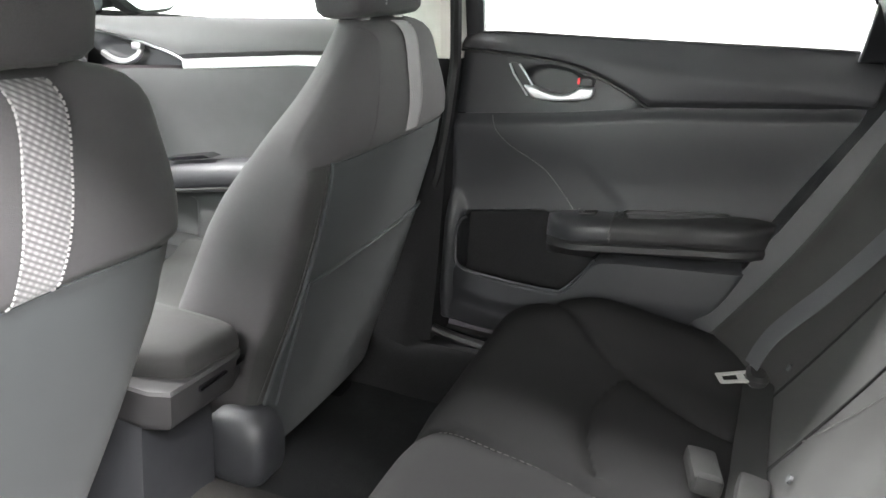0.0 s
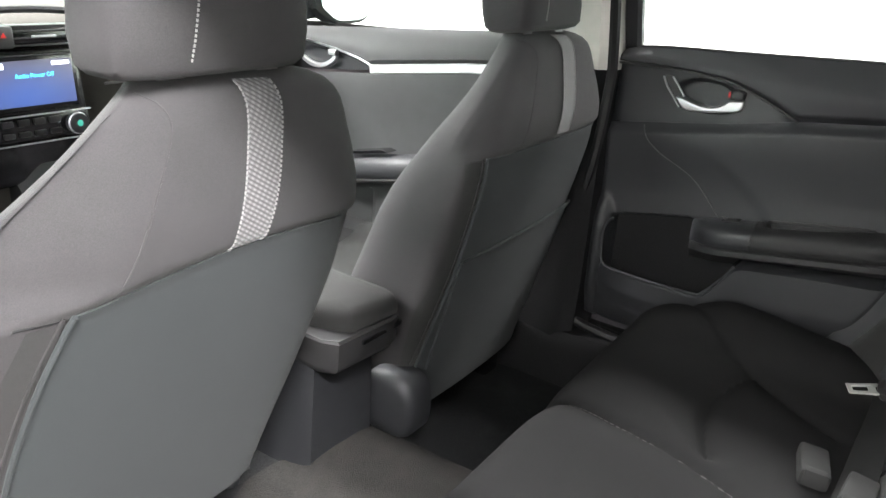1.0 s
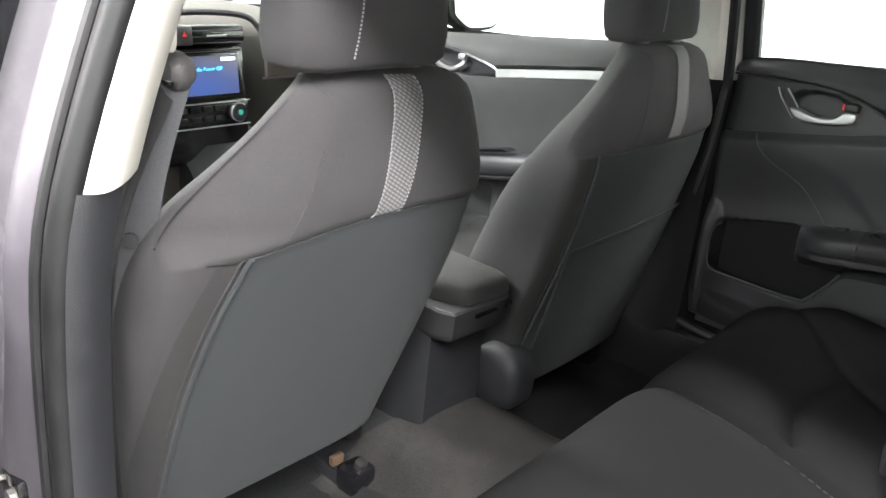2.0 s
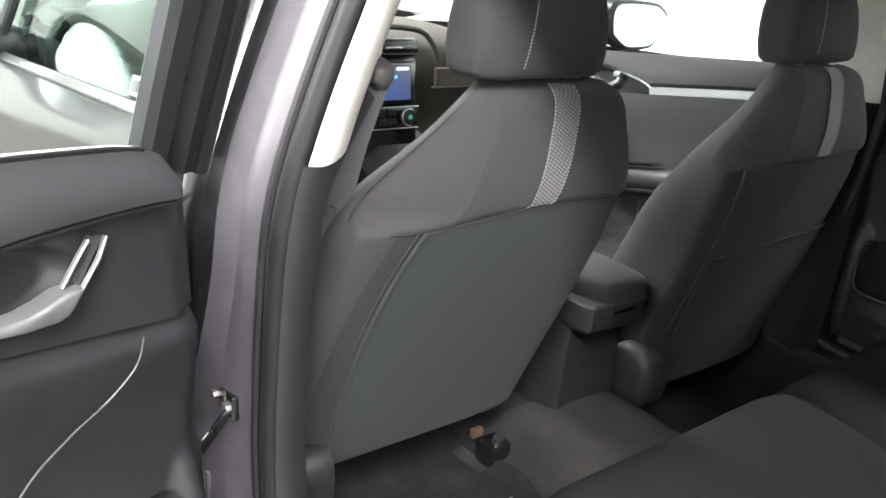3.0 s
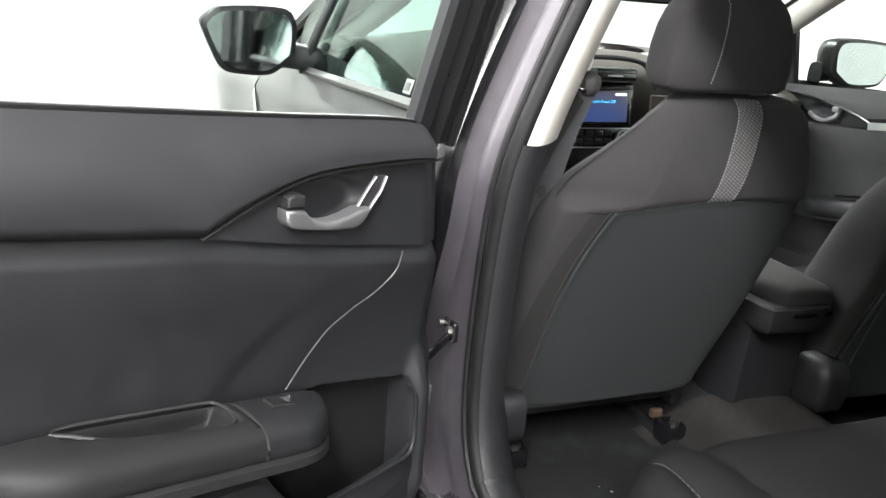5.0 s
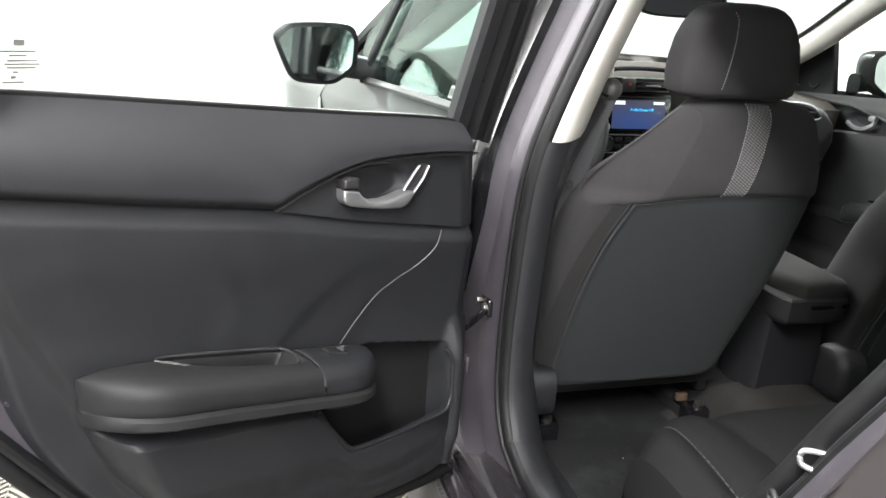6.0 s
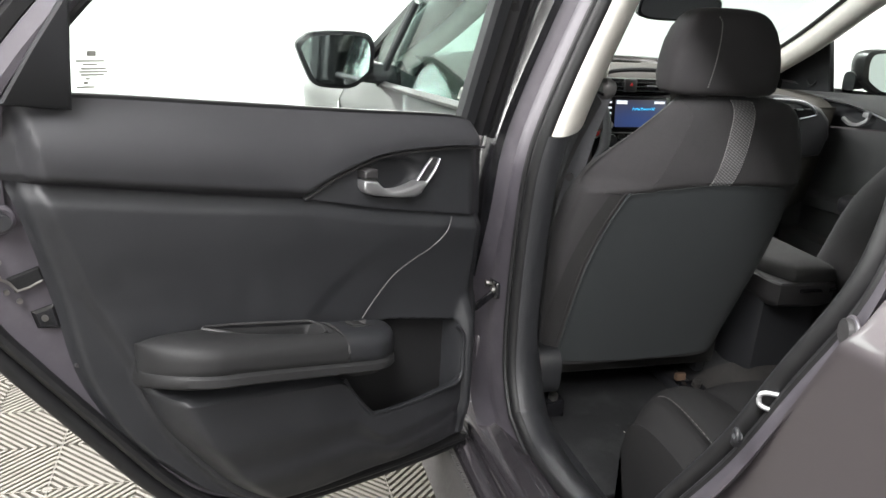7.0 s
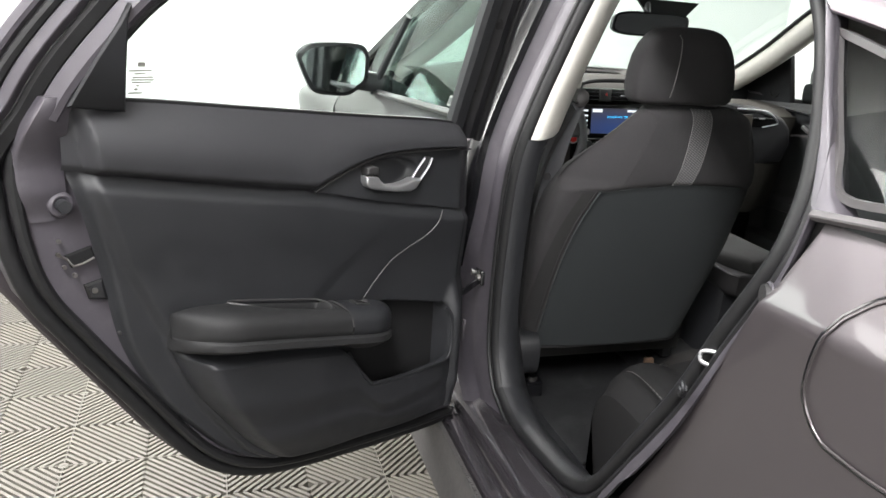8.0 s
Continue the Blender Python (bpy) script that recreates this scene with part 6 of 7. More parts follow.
    if pocket:
        pk = coons(lambda s: Vector((-0.186 + 0.41 * s, 0.678 + 0.016 * s + 0.004 * math.sin(3.14 * s))), lambda s: Vector((-0.186 + 0.392 * s, 0.47)),
                   lambda t: Vector((-0.186, 0.678 - 0.208 * t)), lambda t: Vector((0.224 - 0.018 * t, 0.694 - 0.224 * t)))
        pc = part("pocket", thick(grid(lambda s, t: on_back(pk(s, t).x, pk(s, t).y, 0.008 + 0.007 * math.sin(3.14 * s) * (1 - 0.6 * t)), 24, 20), (0, 0.005, 0)), M["backcover"], th, "sagging cloth map pocket")
        part("pocket_hem", tube([on_back(pk(i / 30, 0).x, pk(i / 30, 0).y, 0.010 + 0.007 * math.sin(3.14 * i / 30)) for i in range(31)], 0.0025, 6), M["backcover"], pc)
    # shade line, a dark tube, where the upper cloth ends over the cover
    fx = [(-0.222 if pocket else -0.198) + (0.405 if pocket else 0.395) * i / 50 for i in range(51)]
    part("fold_shade", tube([on_back(x, sinterp(ZF, x) - 0.0005, -0.0006) for x in fx], 0.0016, 6), M["rubber"], th, "dark tube for the shade under the padded upper cloth")
    # shoulder seam: from the fold up to the top
    for sx, pts in ((-1, [(-0.113, 0.850), (-0.098, 0.875), (-0.083, 0.906), (-0.066, 0.94), (-0.051, 0.97), (-0.042, 0.995), (-0.046, 1.012), (-0.058, 1.022)]),):
        q = polyline(pts)
        part("shoulder_seam", tube([on_back(q(i / 30).x, q(i / 30).y, -0.0006) for i in range(31)], 0.0011, 6), M["fabric"], th)
    # woven stripe with thread along both edges
    el = polyline([(0.014, 0.862), (0.024, 0.90), (0.036, 0.95), (0.044, 1.0), (0.046, 1.026)])
    er = polyline([(0.058, 0.862), (0.070, 0.90), (0.083, 0.95), (0.091, 1.0), (0.091, 1.024)])
    stripe = part("stripe", grid(lambda s, t: on_back(el(t).x * (1 - s) + er(t).x * s, el(t).y * (1 - s) + er(t).y * s, 0.0022), 8, 40), M["weave"], th, "light grey diagonal woven stripe")
    for e, nm in ((el, "stitching"), (er, "stitching")):
        dashes = []
        for i in range(34):
            a, b = e((i + 0.15) / 34), e((i + 0.75) / 34)
            dashes.append(tube([on_back(a.x, a.y, 0.0032), on_back(b.x, b.y, 0.0032)], 0.0010, 5))
        part(nm, join(*dashes), M["thread"], stripe, "light grey stitches")
    # headrest
    hz = [(1.033, 0.092, 0.024), (1.036, 0.109, 0.038), (1.044, 0.117, 0.045), (1.07, 0.120, 0.048), (1.10, 0.117, 0.049), (1.13, 0.110, 0.048),
          (1.155, 0.099, 0.045), (1.172, 0.086, 0.041), (1.183, 0.072, 0.035), (1.189, 0.055, 0.026), (1.192, 0.026, 0.012)]
    hr = part("headrest", loft([[P(a + 0.025, -0.020 + 0.02 * (z - 1.04) + b, z) for a, b in superring(h, d, 4.2, 48)] for z, h, d in hz]), M["fabric"], th, "dark cloth headrest with a vertical seam")

    def on_head(x, z):
        h = interp([(q[0], q[1]) for q in hz], z)
        d = interp([(q[0], q[2]) for q in hz], z)
        k = min(abs(x) / h, 0.99)
        return P(x + 0.025, -0.020 + 0.02 * (z - 1.04) - d * (1 - k ** 3.6) ** (1 / 3.6) - 0.001, z)
    dashes = []
    for i in range(30):
        z = 1.05 + 0.128 * i / 30
        x = -0.048 + 0.014 * math.sin((z - 1.05) / 0.13 * 1.6) - 0.008 * max(0, (z - 1.165) / 0.015)
        dashes.append(tube([on_head(x, z), on_head(x + 0.0005, z + 0.0027)], 0.0011, 5))
    part("stitching", join(*dashes), M["thread"], hr, "light grey stitches")
    for px in (-0.015, 0.105):
        part("headrest_post", tube([P(px, -0.005, 1.02), P(px, -0.005, 1.05)], 0.006, 10), M["chrome"], th, "chrome headrest post")
        part("post_guide", placed(rbox(0, 0, 0, 0.034, 0.030, 0.010, 0.004), Matrix.Translation(P(px, -0.014, 1.031))), M["trim_grey"], th, "bright headrest post collar")
    # cushion
    prof = [(0.17, 0.36), (0.16, 0.43), (0.165, 0.475), (0.19, 0.495), (0.30, 0.50), (0.42, 0.505), (0.50, 0.49), (0.53, 0.45), (0.52, 0.38), (0.48, 0.34)]
    cr = []
    for k in range(17):
        x = -0.255 + 0.51 * k / 16
        e = abs(x) / 0.255
        drop = 0.03 * sstep(0.85, 1.0, e) - 0.03 * sstep(0.55, 0.8, e) * (1 - sstep(0.85, 1, e))
        cr.append([Vector((x0 + x, y + dy, z + dz - (drop if z > 0.45 else 0))) for y, z in prof])
    part("cushion", loft(cr), M["bench_back"], th, "dark cloth seat cushion")
    # plastic side covers, recliner, rails
    for sx in (-1, 1):
        rr = []
        q = 0.80 if turn else 0.72
        for k, (hx, hz2) in ((-0.03, (0.070 * q, 0.078 * q)), (0.012, (0.070 * q, 0.078 * q)), (0.026, (0.062 * q, 0.070 * q)), (0.033, (0.045 * q, 0.052 * q)), (0.035, (0.02 * q, 0.025 * q))):
            rr.append([Vector((x0 + sx * ((0.236 if turn else 0.222) + k), 0.120 + dy + COV + a, 0.408 + dz + b)) for a, b in superring(hx, hz2, 2.8, 28)])
        if sx < 0:
            part("side_cover", loft(rr), M["plastic"], th, "rounded black plastic recliner cover")
        part("cushion_skirt", rbox(x0 + sx * 0.235, 0.36 + dy, 0.37 + dz, 0.03, 0.36, 0.09, 0.012), M["plastic"], th)
        rail = part("seat_rail", rbox(x0 + sx * 0.185, 0.36 + dy, 0.295, 0.045, 0.50, 0.03, 0.004), M["plastic"], th, "black steel seat rail")
        part("rail_end", rbox(x0 + sx * 0.185, 0.125 + dy, 0.302, 0.055, 0.05, 0.05, 0.01), M["gloss"], rail)
        part("rail_bolt", disc((x0 + sx * 0.185, 0.115 + dy, 0.325), (0, -0.2, 1), 0.011, 0.014, 12), M["steel"], rail, "zinc bolt")
    part("seat_pan", rbox(x0, 0.40 + dy, 0.350 + dz, 0.40, 0.30, 0.03, 0.006), M["rubber"], th)
    part("cross_tube", tube([Vector((x0 - 0.2, 0.25 + dy, 0.36 + dz)), Vector((x0 + 0.2, 0.25 + dy, 0.36 + dz))], 0.012, 8), M["rubber"], th)
    return th


driver_seat = seat(-0.40, 0.0, 0.0, 0.0, label="dark grey cloth driver's seat with a woven stripe")
passenger_seat = seat(0.325, -0.006, 0.012, -7.0, pocket=True, label="dark grey cloth passenger seat with a map pocket")
part("rail_bracket", rbox(-0.238, 0.150, 0.336, 0.026, 0.012, 0.018, 0.002), M["rust"], driver_seat, "rusty brown steel bracket")

# ---------------------------------------------------------------- rear bench
bench = thing("rear_bench", (CX, -0.5, 0.27), "dark cloth rear bench seat with stitched seams", "car seat")


def bench_top(x, s):
    """The cushion's profile at x: s 0 at the foot of the front, 1 at the backrest."""
    prof = [(0.0, -0.250, 0.285), (0.10, -0.228, 0.36), (0.20, -0.208, 0.43), (0.28, -0.202, 0.475), (0.36, -0.214, 0.511), (0.46, -0.258, 0.535), (0.6, -0.36, 0.54), (0.75, -0.47, 0.53), (0.9, -0.60, 0.512), (1.0, -0.70, 0.50)]
    y = sinterp([(a, b) for a, b, c in prof], s)
    z = sinterp([(a, c) for a, b, c in prof], s)
    xc = x - CX
    e = abs(xc) / 0.62
    if s > 0.25:
        z += 0.012 * sstep(0.28, 0.5, s) * (math.exp(-((abs(xc) - 0.52) / 0.07) ** 2))
        z -= 0.010 * math.exp(-(xc / 0.12) ** 2) * sstep(0.5, 0.8, s)
        if xc > 0:
            z += 0.032 * sstep(0.70, 0.90, e) * sstep(0.40, 0.62, s) * (1 - 0.4 * sstep(0.85, 1.0, s))
            z -= 0.030 * sstep(0.955, 1.0, e)
        else:
            z -= 0.028 * sstep(0.90, 0.968, e)
    if xc > 0:
        y -= 0.03 * sstep(0.90, 1.0, e) * (1 - sstep(0.5, 0.9, s))
    else:
        y -= 0.07 * sstep(0.80, 0.968, e) * (1 - sstep(0.45, 0.9, s))
    return Vector((x, y, z))


SEAMS = [[(0.095, -0.185), (0.12, -0.24), (0.10, -0.33), (0.085, -0.44), (0.06, -0.55)], [(0.63, -0.23), (0.52, -0.33), (0.402, -0.454), (0.345, -0.55), (0.32, -0.64)],
         [(0.402, -0.454), (0.31, -0.428), (0.21, -0.43), (0.12, -0.46)], [(-0.545, -0.24), (-0.548, -0.30), (-0.555, -0.42), (-0.56, -0.55)], [(-0.45, -0.20), (-0.44, -0.32), (-0.42, -0.45), (-0.38, -0.62)]]


seam_arr = np.array([q for sm in SEAMS for q in [(p.x, p.y) for p in smooth_path([(*c, 0) for c in sm], 40)]])


def groove(x, y):
    """How deep the seams draw the cushion in at a place."""
    d = float(np.sqrt(((seam_arr - (x, y)) ** 2).sum(1).min()))
    return 0.009 * math.exp(-(d / 0.009) ** 2) + 0.010 * math.exp(-(d / 0.036) ** 2)


def bench_skin(s, t):
    q = s * 1.05 - 0.025
    p = bench_top(CX - 0.60 + 1.22 * min(max(q, 0.0), 1.0), t)
    p.z -= groove(p.x, p.y)
    p.z += (0.285 - p.z) * min(max(-q, q - 1.0, 0.0) / 0.025, 1.0)
    p.z += 0.003 * noise.noise(Vector((p.x * 7, p.y * 7, 1.3)))
    return p


part("cushion", grid(bench_skin, 190, 110), M["bench"], bench, "dark cloth bench cushion, shade in its colour")


def on_bench(x, y, off=0.0):
    lo, hi = 0.25, 1.0
    for _ in range(30):
        mid = (lo + hi) / 2
        if bench_top(x, mid).y > y:
            lo = mid
        else:
            hi = mid
    p = bench_top(x, lo)
    return Vector((p.x, p.y, p.z + off - groove(p.x, p.y)))


def bench_seam(pts, r, mat, name, stitched=False):
    q = smooth_path([(a, b, 0) for a, b in pts], 10)
    if stitched:
        geo = join(*[tube([on_bench(a.x, a.y, 0.0015), on_bench(a.x + (b.x - a.x) * 0.65, a.y + (b.y - a.y) * 0.65, 0.0015)], r, 5) for a, b in zip(q, q[1:])])
    else:
        geo = tube([on_bench(a.x, a.y, 0.0) for a in q], r, 6)
    return part(name, geo, mat, bench)


bench_seam([(0.095, -0.185), (0.12, -0.24), (0.10, -0.33), (0.085, -0.44), (0.06, -0.55)], 0.0008, M["thread_dark"], "stitching", True)
bench_seam([(-0.545, -0.24), (-0.548, -0.30), (-0.555, -0.42), (-0.56, -0.55)], 0.0008, M["thread_dark"], "stitching", True)


def bench_back(s, t):
    """Backrest surface; s across, t from the cushion up."""
    x = CX - 0.64 + 1.28 * s
    xc = x - CX
    z = 0.50 + 0.47 * t
    y = -0.655 - 0.23 * t - 0.02 * math.sin(3.14 * t)
    e = abs(xc) / 0.62
    y += 0.11 * sstep(0.72, 0.97, e) * (1 - 0.1 * t)
    y += 0.02 * (1 - sstep(0.0, 0.25, e)) * sstep(0.1, 0.4, t)
    y -= 0.10 * sstep(0.9, 1.0, t) ** 2
    return Vector((x, y, z))


back = part("backrest", thick(grid(bench_back, 70, 40), (0, -0.12, 0)), M["bench_back"], bench, "dark cloth bench backrest, half shaded in its colour")
for sx in (0.31, 0.69, 0.84):
    part("seam", tube([bench_back(sx + 0.01 * math.sin(3 * i / 20), i / 20) + Vector((0, 0.0, 0)) for i in range(20)], 0.003, 6), M["bench"], bench)
part("panel_stitching", join(*[tube([bench_back(0.70 - 0.10 * i / 40, 0.12 + 0.6 * i / 40) + Vector((0, 0.002, 0)), bench_back(0.70 - 0.10 * (i + 0.6) / 40, 0.12 + 0.6 * (i + 0.6) / 40) + Vector((0, 0.002, 0))], 0.0008, 5) for i in range(40)]), M["thread_dark"], back, "dull grey stitches")
for sx in (-0.36, 0.36):
    hz = [(0.955, 0.10, 0.03), (0.97, 0.125, 0.05), (1.0, 0.135, 0.055), (1.05, 0.125, 0.05), (1.08, 0.09, 0.035), (1.09, 0.04, 0.015)]
    part("headrest", loft([[Vector((CX + sx + a, -0.93 - 0.2 * (z - 0.95) + b, z)) for a, b in superring(h, d, 3.2, 36)] for z, h, d in hz]), M["bench"], bench, "low dark cloth rear headrest")

# ---------------------------------------------------------------- belts and buckles
def strap_geo(pts, w, h, up):
    return band(smooth_path(pts, 8), w, h, up, r=0.4)


belt = thing("seat_belt", (-0.64, 0.03, 0.862), "black driver's seat belt hanging from a grey pillar guide", "seat belt", "seat belts")
part("webbing", strap_geo([(-0.604, 0.002, 1.03), (-0.622, 0.018, 0.95), (-0.630, 0.037, 0.86), (-0.622, 0.066, 0.74), (-0.612, 0.112, 0.60), (-0.606, 0.16, 0.45), (-0.606, 0.19, 0.36)], 0.046, 0.0016, (-0.6, -0.8, 0)), M["belt_lit"], belt, "grey belt webbing")
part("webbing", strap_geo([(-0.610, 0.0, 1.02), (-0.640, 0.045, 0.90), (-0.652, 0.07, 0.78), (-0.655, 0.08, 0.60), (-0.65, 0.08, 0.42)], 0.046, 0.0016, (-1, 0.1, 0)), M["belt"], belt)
part("stop_button", disc((-0.637, 0.032, 0.861), (-0.6, -0.8, 0), 0.0085, 0.005, 16), M["plastic_grey"], belt, "round grey belt stop button")
gd = part("belt_guide", loft([[Vector((-0.590 - 0.012 * k, 0.002 + a, 1.037 + b)) for a, b in superring(hx, hz, 2.6, 24)] for k, hx, hz in ((-0.8, 0.014, 0.012), (0.0, 0.021, 0.019), (0.9, 0.021, 0.019), (1.5, 0.015, 0.013))]), M["strip"], belt, "grey plastic belt guide")
part("guide_slot", band([Vector((-0.608, -0.014, 1.027)), Vector((-0.608, 0.016, 1.030))], 0.005, 0.004, (-1, 0, 0)), M["gloss"], gd)
part("guide_cap", loft([[Vector((-0.606 + q, -0.006 + a, 1.078 + b)) for a, b in superring(0.017, 0.022, 3, 16)] for q in (0.0, -0.016, -0.02)]), M["beige"], belt, "beige guide cover")

# near side: floor anchor of the seat, and its bolt
anchor = thing("seat_anchor", (-0.593, 0.15, 0.28), "black steel seat anchor bracket bolted to the floor", "bracket")
part("bracket", rbox(-0.593, 0.165, 0.300, 0.045, 0.06, 0.035, 0.008), M["gloss"], anchor)
part("bolt", disc((-0.593, 0.14, 0.305), (0, -1, 0.3), 0.010, 0.010, 8), M["steel"], anchor, "worn steel bolt")

# rear belts
rb = thing("rear_seat_belt", (0.46, -0.64, 0.53), "grey rear seat belt with a steel tongue lying on the bench", "seat belt", "seat belts")


def on_backrest(x, z, off=0.006):
    t = (z - 0.50) / 0.47
    p = bench_back((x - (CX - 0.64)) / 1.28, t)
    return Vector((p.x, p.y + off, z + 0.4 * off))


# one belt in two tones: shoulder part lit, lap part shaded
part("shoulder_webbing", strap_geo([on_backrest(0.475, 0.545, 0.012), on_backrest(0.487, 0.60, 0.012), on_backrest(0.480, 0.70, 0.010), on_backrest(0.468, 0.82, 0.010), on_backrest(0.455, 0.93, 0.014)], 0.047, 0.0016, (-0.35, 1, 0.5)), M["belt_lit"], rb, "belt webbing with its lit tone in the colour")
part("lap_webbing", strap_geo([(0.470, -0.655, 0.536), (0.425, -0.655, 0.532), (0.36, -0.652, 0.526), (0.28, -0.648, 0.524), (0.20, -0.645, 0.522), (0.12, -0.64, 0.520)], 0.047, 0.0016, (0.05, 0.35, 1)), M["belt_dim"], rb, "lap webbing with shade in its colour")
tg = part("tongue_cover", loft([[Vector((0.462 + a * 0.8, -0.652 + b, 0.540 + k)) for a, b in superring(hx, hy, 2.6, 20)] for k, hx, hy in ((-0.010, 0.034, 0.012), (-0.004, 0.040, 0.018), (0.004, 0.040, 0.018), (0.010, 0.032, 0.012))]), M["plastic_grey"], rb, "grey plastic tongue cover")
for g0 in ([(0.470, -0.640, 0.541), (0.452, -0.595, 0.533)], [(0.440, -0.645, 0.541), (0.428, -0.600, 0.533)], [(0.454, -0.593, 0.533), (0.426, -0.602, 0.533)]):
    part("tongue", band([Vector(q) for q in g0], 0.008, 0.003), M["white_metal"], tg, "bright steel belt tongue")
part("tongue", band([Vector((0.464, -0.625, 0.537)), Vector((0.436, -0.632, 0.537))], 0.012, 0.003), M["white_metal"], tg)
part("belt_button", disc(on_backrest(0.44, 0.575, 0.004), (0, 1, 0.4), 0.006, 0.004, 12), M["belt_lit"], rb, "pale belt stop button")
part("belt_button", disc(on_backrest(0.15, 0.56, 0.004), (0, 1, 0.4), 0.006, 0.004, 12), M["belt_lit"], rb)
for bx, by, ry in ((0.185, -0.588, 10), (0.150, -0.648, -4)):
    bk = thing("belt_buckle", (bx, by, 0.53), "black plastic rear belt buckle lying on the bench", "belt buckle", "belt buckles")
    m = pose(bx - 0.02, by, 0.533, 6, 4, ry)
    part("buckle_body", placed(rbox(0, 0, 0, 0.085, 0.040, 0.026, 0.006), m), M["belt_dim"], bk)
    part("release_button", placed(rbox(-0.036, 0, 0.003, 0.016, 0.030, 0.022, 0.003), m), M["belt_dim"], bk, "dark release button")

# ---------------------------------------------------------------- near side hardware
striker = thing("door_striker", (-0.735, -0.735, 0.785), "bright steel door striker loop on the rear jamb", "striker")
sp = [Vector((-0.714, -0.745, 0.776)), Vector((-0.727, -0.731, 0.776)), Vector((-0.733, -0.723, 0.779)), Vector((-0.733, -0.722, 0.790)), Vector((-0.727, -0.731, 0.795)), Vector((-0.713, -0.745, 0.795))]
part("loop", tube(smooth_path(sp, 4), 0.0029, 10), M["satin"], striker)
part("plate", rbox(-0.714, -0.748, 0.786, 0.010, 0.016, 0.030, 0.004), M["paint"], striker)
plug = thing("jamb_plug", (xb(-0.822, 0.907), -0.822, 0.907), "round grey plastic plug on the rear jamb", "plug")
part("cap", disc((xb(-0.822, 0.907) - 0.016, -0.822, 0.907), (-1, 0.35, 0), 0.013, 0.008, 24), M["plastic_grey"], plug)
part("rim", ring_geo((xb(-0.822, 0.907) - 0.016, -0.822, 0.907), (-1, 0.35, 0), 0.014, 0.0025, 24), M["paint"], plug)
cl = thing("jamb_clip", (-0.745, -0.69, 0.70), "black plastic trim clip on the rear jamb", "trim clip")
part("clip_body", tube([Vector((-0.747, -0.715, 0.735)), Vector((-0.742, -0.708, 0.722))], 0.006, 10), M["plastic"], cl)
part("clip_ring", ring_geo((-0.749, -0.715, 0.737), (-1, 0.3, 0), 0.006, 0.003, 20), M["plastic"], cl)

# fuel flap: a proud plate with a dark gap round it
FF = [(-0.944, 0.931), (-0.975, 0.962), (-1.03, 0.978), (-1.09, 0.975), (-1.13, 0.95), (-1.14, 0.90), (-1.125, 0.84), (-1.09, 0.795), (-1.04, 0.782), (-0.985, 0.783), (-0.945, 0.792), (-0.920, 0.83), (-0.925, 0.88)]
ff = [(p.x, p.y) for p in smooth_path([(*q, 0) for q in FF + FF[:1]], 6)][:-1]
flap = part("fuel_flap", tube([Vector((xo(a, b) + 0.0005, a, b)) for a, b in ff], 0.0020, 6, (1, 0, 0), True), M["gloss"], car_body, "dark gap round the fuel flap")
part("flap_edge", tube([Vector((xo(a, b) - 0.003, a - 0.005 * (a + 1.03) / 0.1, b - 0.005 * (b - 0.88) / 0.1)) for a, b in ff], 0.0014, 6, (1, 0, 0), True), M["paint_out"], flap, "bright rolled flap edge")

# black gap hinges at the pillar, and hinge bolts
for hz in (0.50, 0.86):
    part("hinge_leaf", rbox(-0.798, 0.045, hz, 0.02, 0.04, 0.07, 0.005), M["paint"], car_body, "grey painted door hinge")
    part("hinge_pin", tube([Vector((-0.812, 0.062, hz - 0.03)), Vector((-0.812, 0.062, hz + 0.035))], 0.008, 10), M["steel"], car_body)

# litter on the carpet
random.seed(4)
for k in range(14):
    x, y = random.uniform(-0.55, -0.25), random.uniform(-0.25, 0.06)
    dust = part("dust_fleck", placed(rbox(0, 0, 0, random.uniform(0.003, 0.009), random.uniform(0.002, 0.005), 0.0015, 0.0005, 1), pose(x, y, 0.2925, 0, 0, random.uniform(0, 180))), M["ink"] if k % 3 == 0 else M["belt_dim"])
    tagged(dust, "pale fleck of dust on the floor mat", "dust", "dust flecks")

# ---------------------------------------------------------------- floor tiles, last
TS = 0.406
TX, TY = -1.728, 0.455          # the middle of one tile


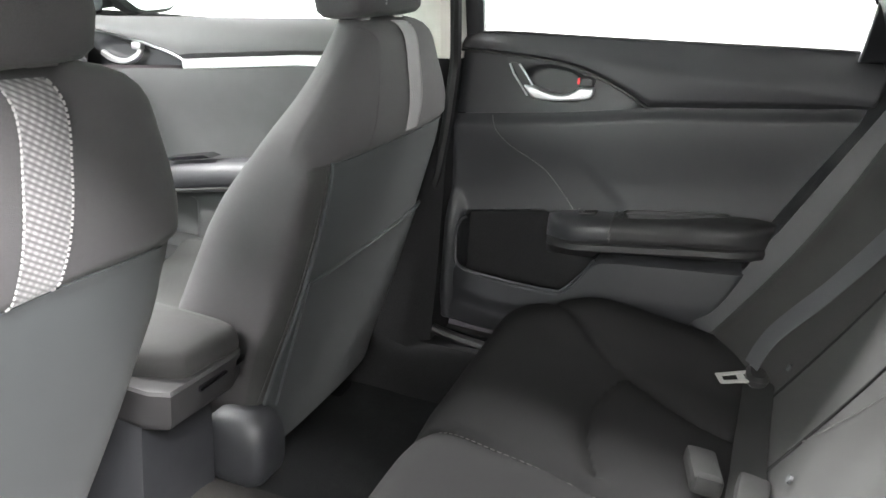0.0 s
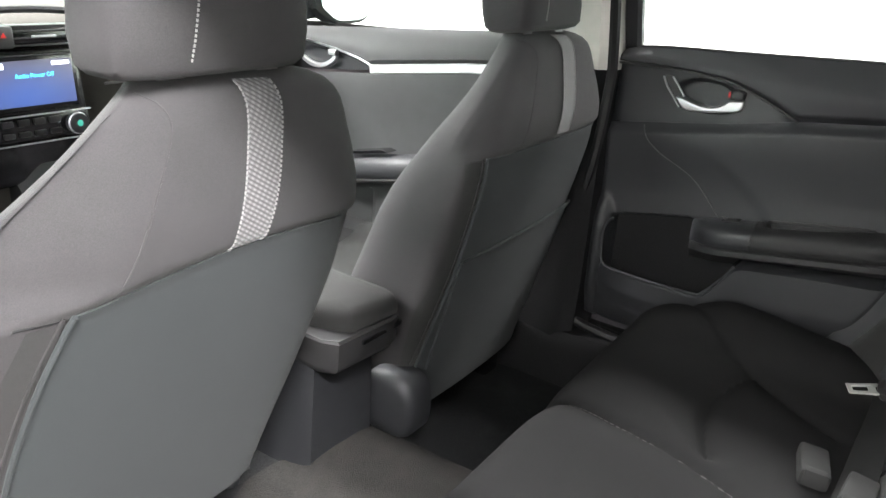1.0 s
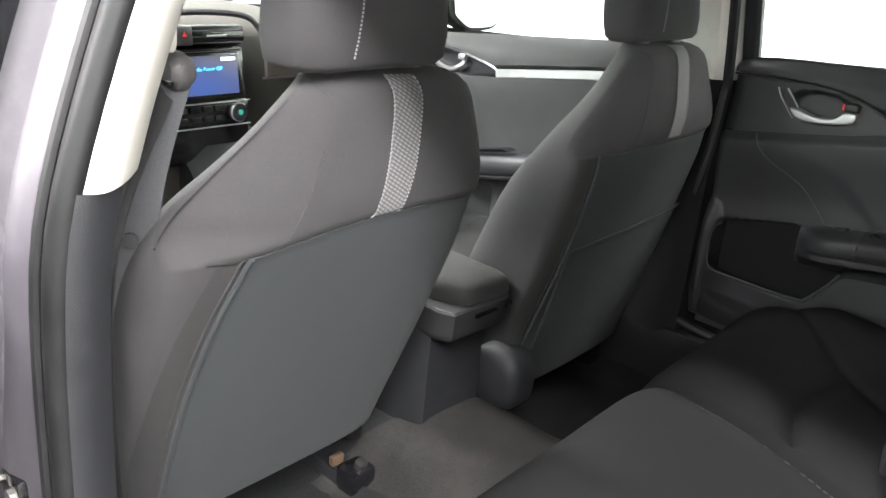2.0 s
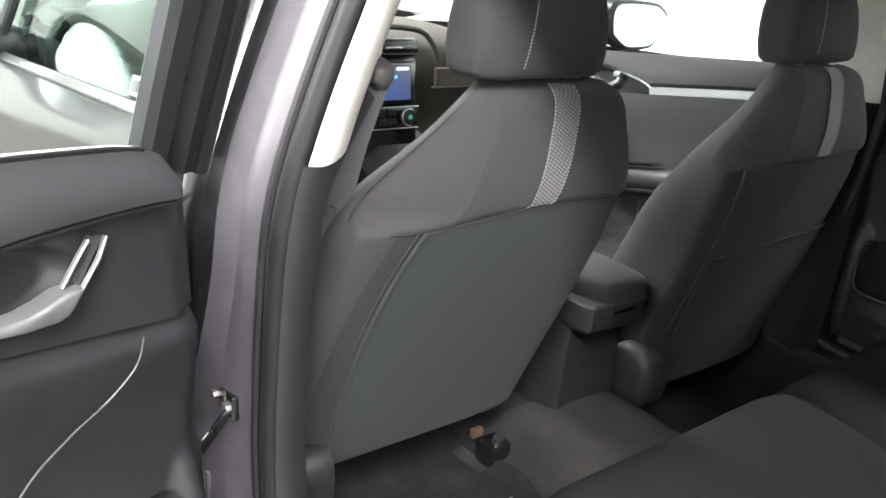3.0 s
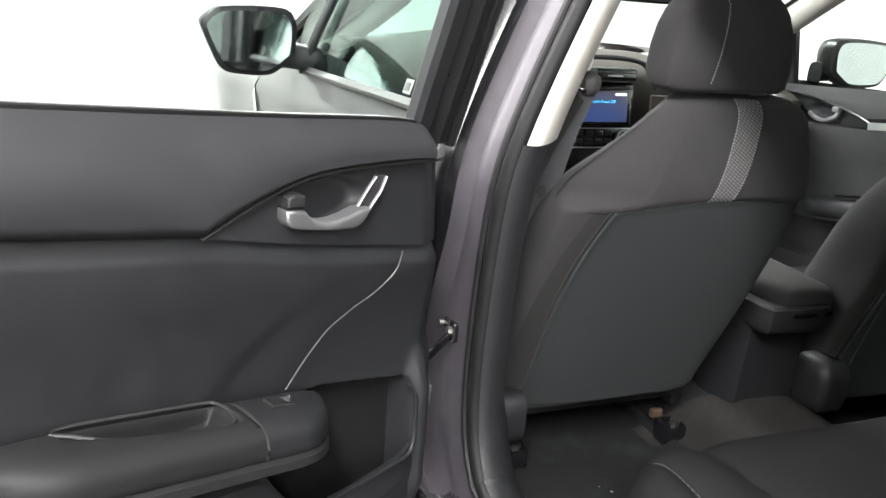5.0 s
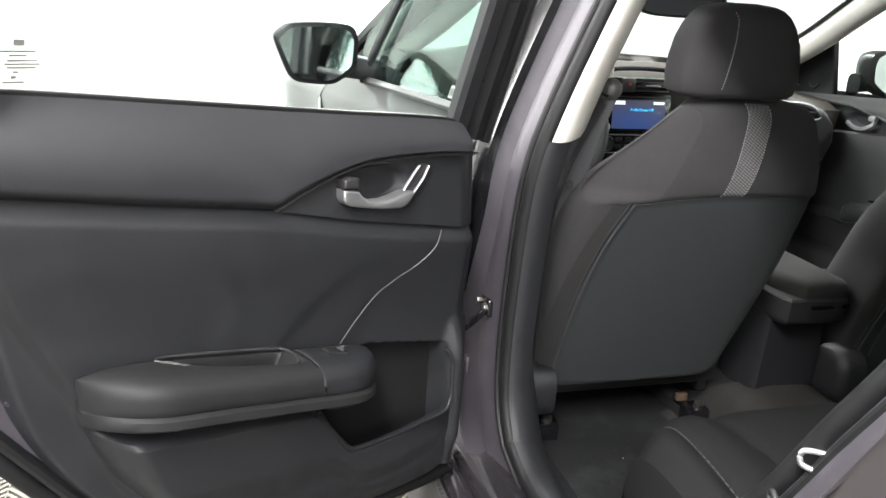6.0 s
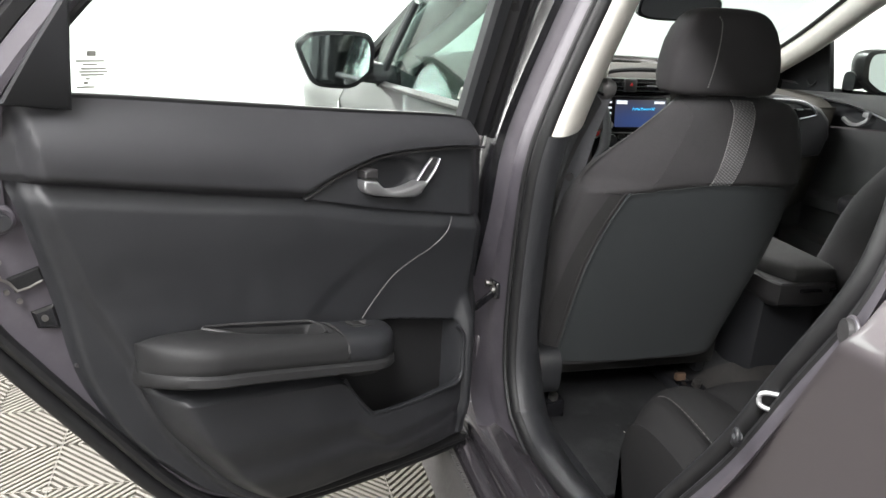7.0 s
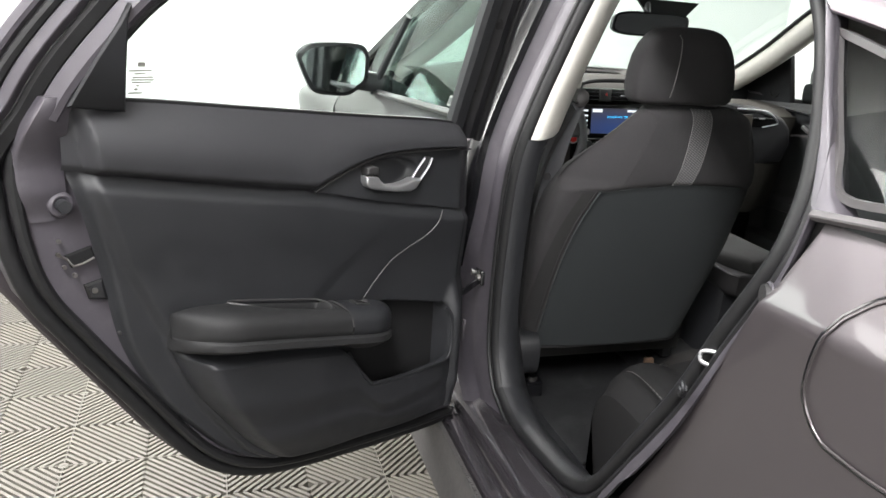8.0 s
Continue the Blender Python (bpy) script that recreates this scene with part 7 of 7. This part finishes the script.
def rib_tile():
    """One tile: concentric diamond ribs, each rib a low bar, split by seams through the middle."""
    h, geo = TS / 2, []
    n, pitch = 17, (TS) / 17.5
    for qx in (-1, 1):
        for qy in (-1, 1):
            for i in range(n + 1):
                # the line |x| + |y| = c inside the quadrant
                c = (i + 0.5) * pitch
                lo, hi = max(0.002, c - h), min(h, c - 0.002)
                if hi - lo < 0.006:
                    continue
                a = Vector((qx * lo, qy * (c - lo), 0))
                b = Vector((qx * hi, qy * (c - hi), 0))
                w = pitch * 0.25
                d = (b - a).normalized()
                sd = Vector((-d.y, d.x, 0)) * w
                z0, z1 = -0.016, 0.0
                e = 0.25
                vs = [a - sd + Vector((0, 0, z0)), b - sd + Vector((0, 0, z0)), b + sd + Vector((0, 0, z0)), a + sd + Vector((0, 0, z0)),
                      a - sd * (1 - e) + Vector((0, 0, z1)), b - sd * (1 - e) + Vector((0, 0, z1)), b + sd * (1 - e) + Vector((0, 0, z1)), a + sd * (1 - e) + Vector((0, 0, z1))]
                geo.append((vs, [(4, 5, 6, 7), (0, 1, 5, 4), (2, 3, 7, 6), (1, 2, 6, 5), (3, 0, 4, 7)]))
    for sx, sy in ((h, 0.0016), (0.0016, h)):
        vs = [Vector((a * sx, b * sy, z)) for z, k in ((-0.016, 1), (0.0006, 1)) for a, b in ((-1, -1), (1, -1), (1, 1), (-1, 1))]
        geo.append((vs, [(4, 5, 6, 7), (0, 1, 5, 4), (2, 3, 7, 6), (1, 2, 6, 5), (3, 0, 4, 7)]))
    return join(*geo)


rib_mesh = mesh_from(*rib_tile(), "floor_tile", smooth=False)
rib_mesh.materials.append(M["tile"])
count = 0
far_tiles = []
i0, i1 = math.floor((R["x0"] - TX) / TS) + 1, math.floor((R["x1"] - TX) / TS)
j0, j1 = math.floor((R["y0"] - TY) / TS) + 1, math.floor((R["y1"] - TY) / TS)
for i in range(i0, i1 + 1):
    for j in range(j0, j1 + 1):
        cx, cy = TX + i * TS, TY + j * TS
        if cx > -0.5 and cy > -1.2 and cx < 1.2 and cy < 2.4:
            continue
        if cx > 1.3 or cy < -3.0:
            far_tiles.append((cx, cy))
            continue
        ob = new("floor_tile", rib_mesh)
        ob.location = (cx, cy, 0)
        ob.parent = floor
        count += 1
tile_geo = rib_tile()
rest = part("floor_tiles_beyond", join(*[placed(tile_geo, Matrix.Translation((a, b, 0))) for a, b in far_tiles]), M["tile"], floor, smooth=False)
tagged(rest, kind="stuff")
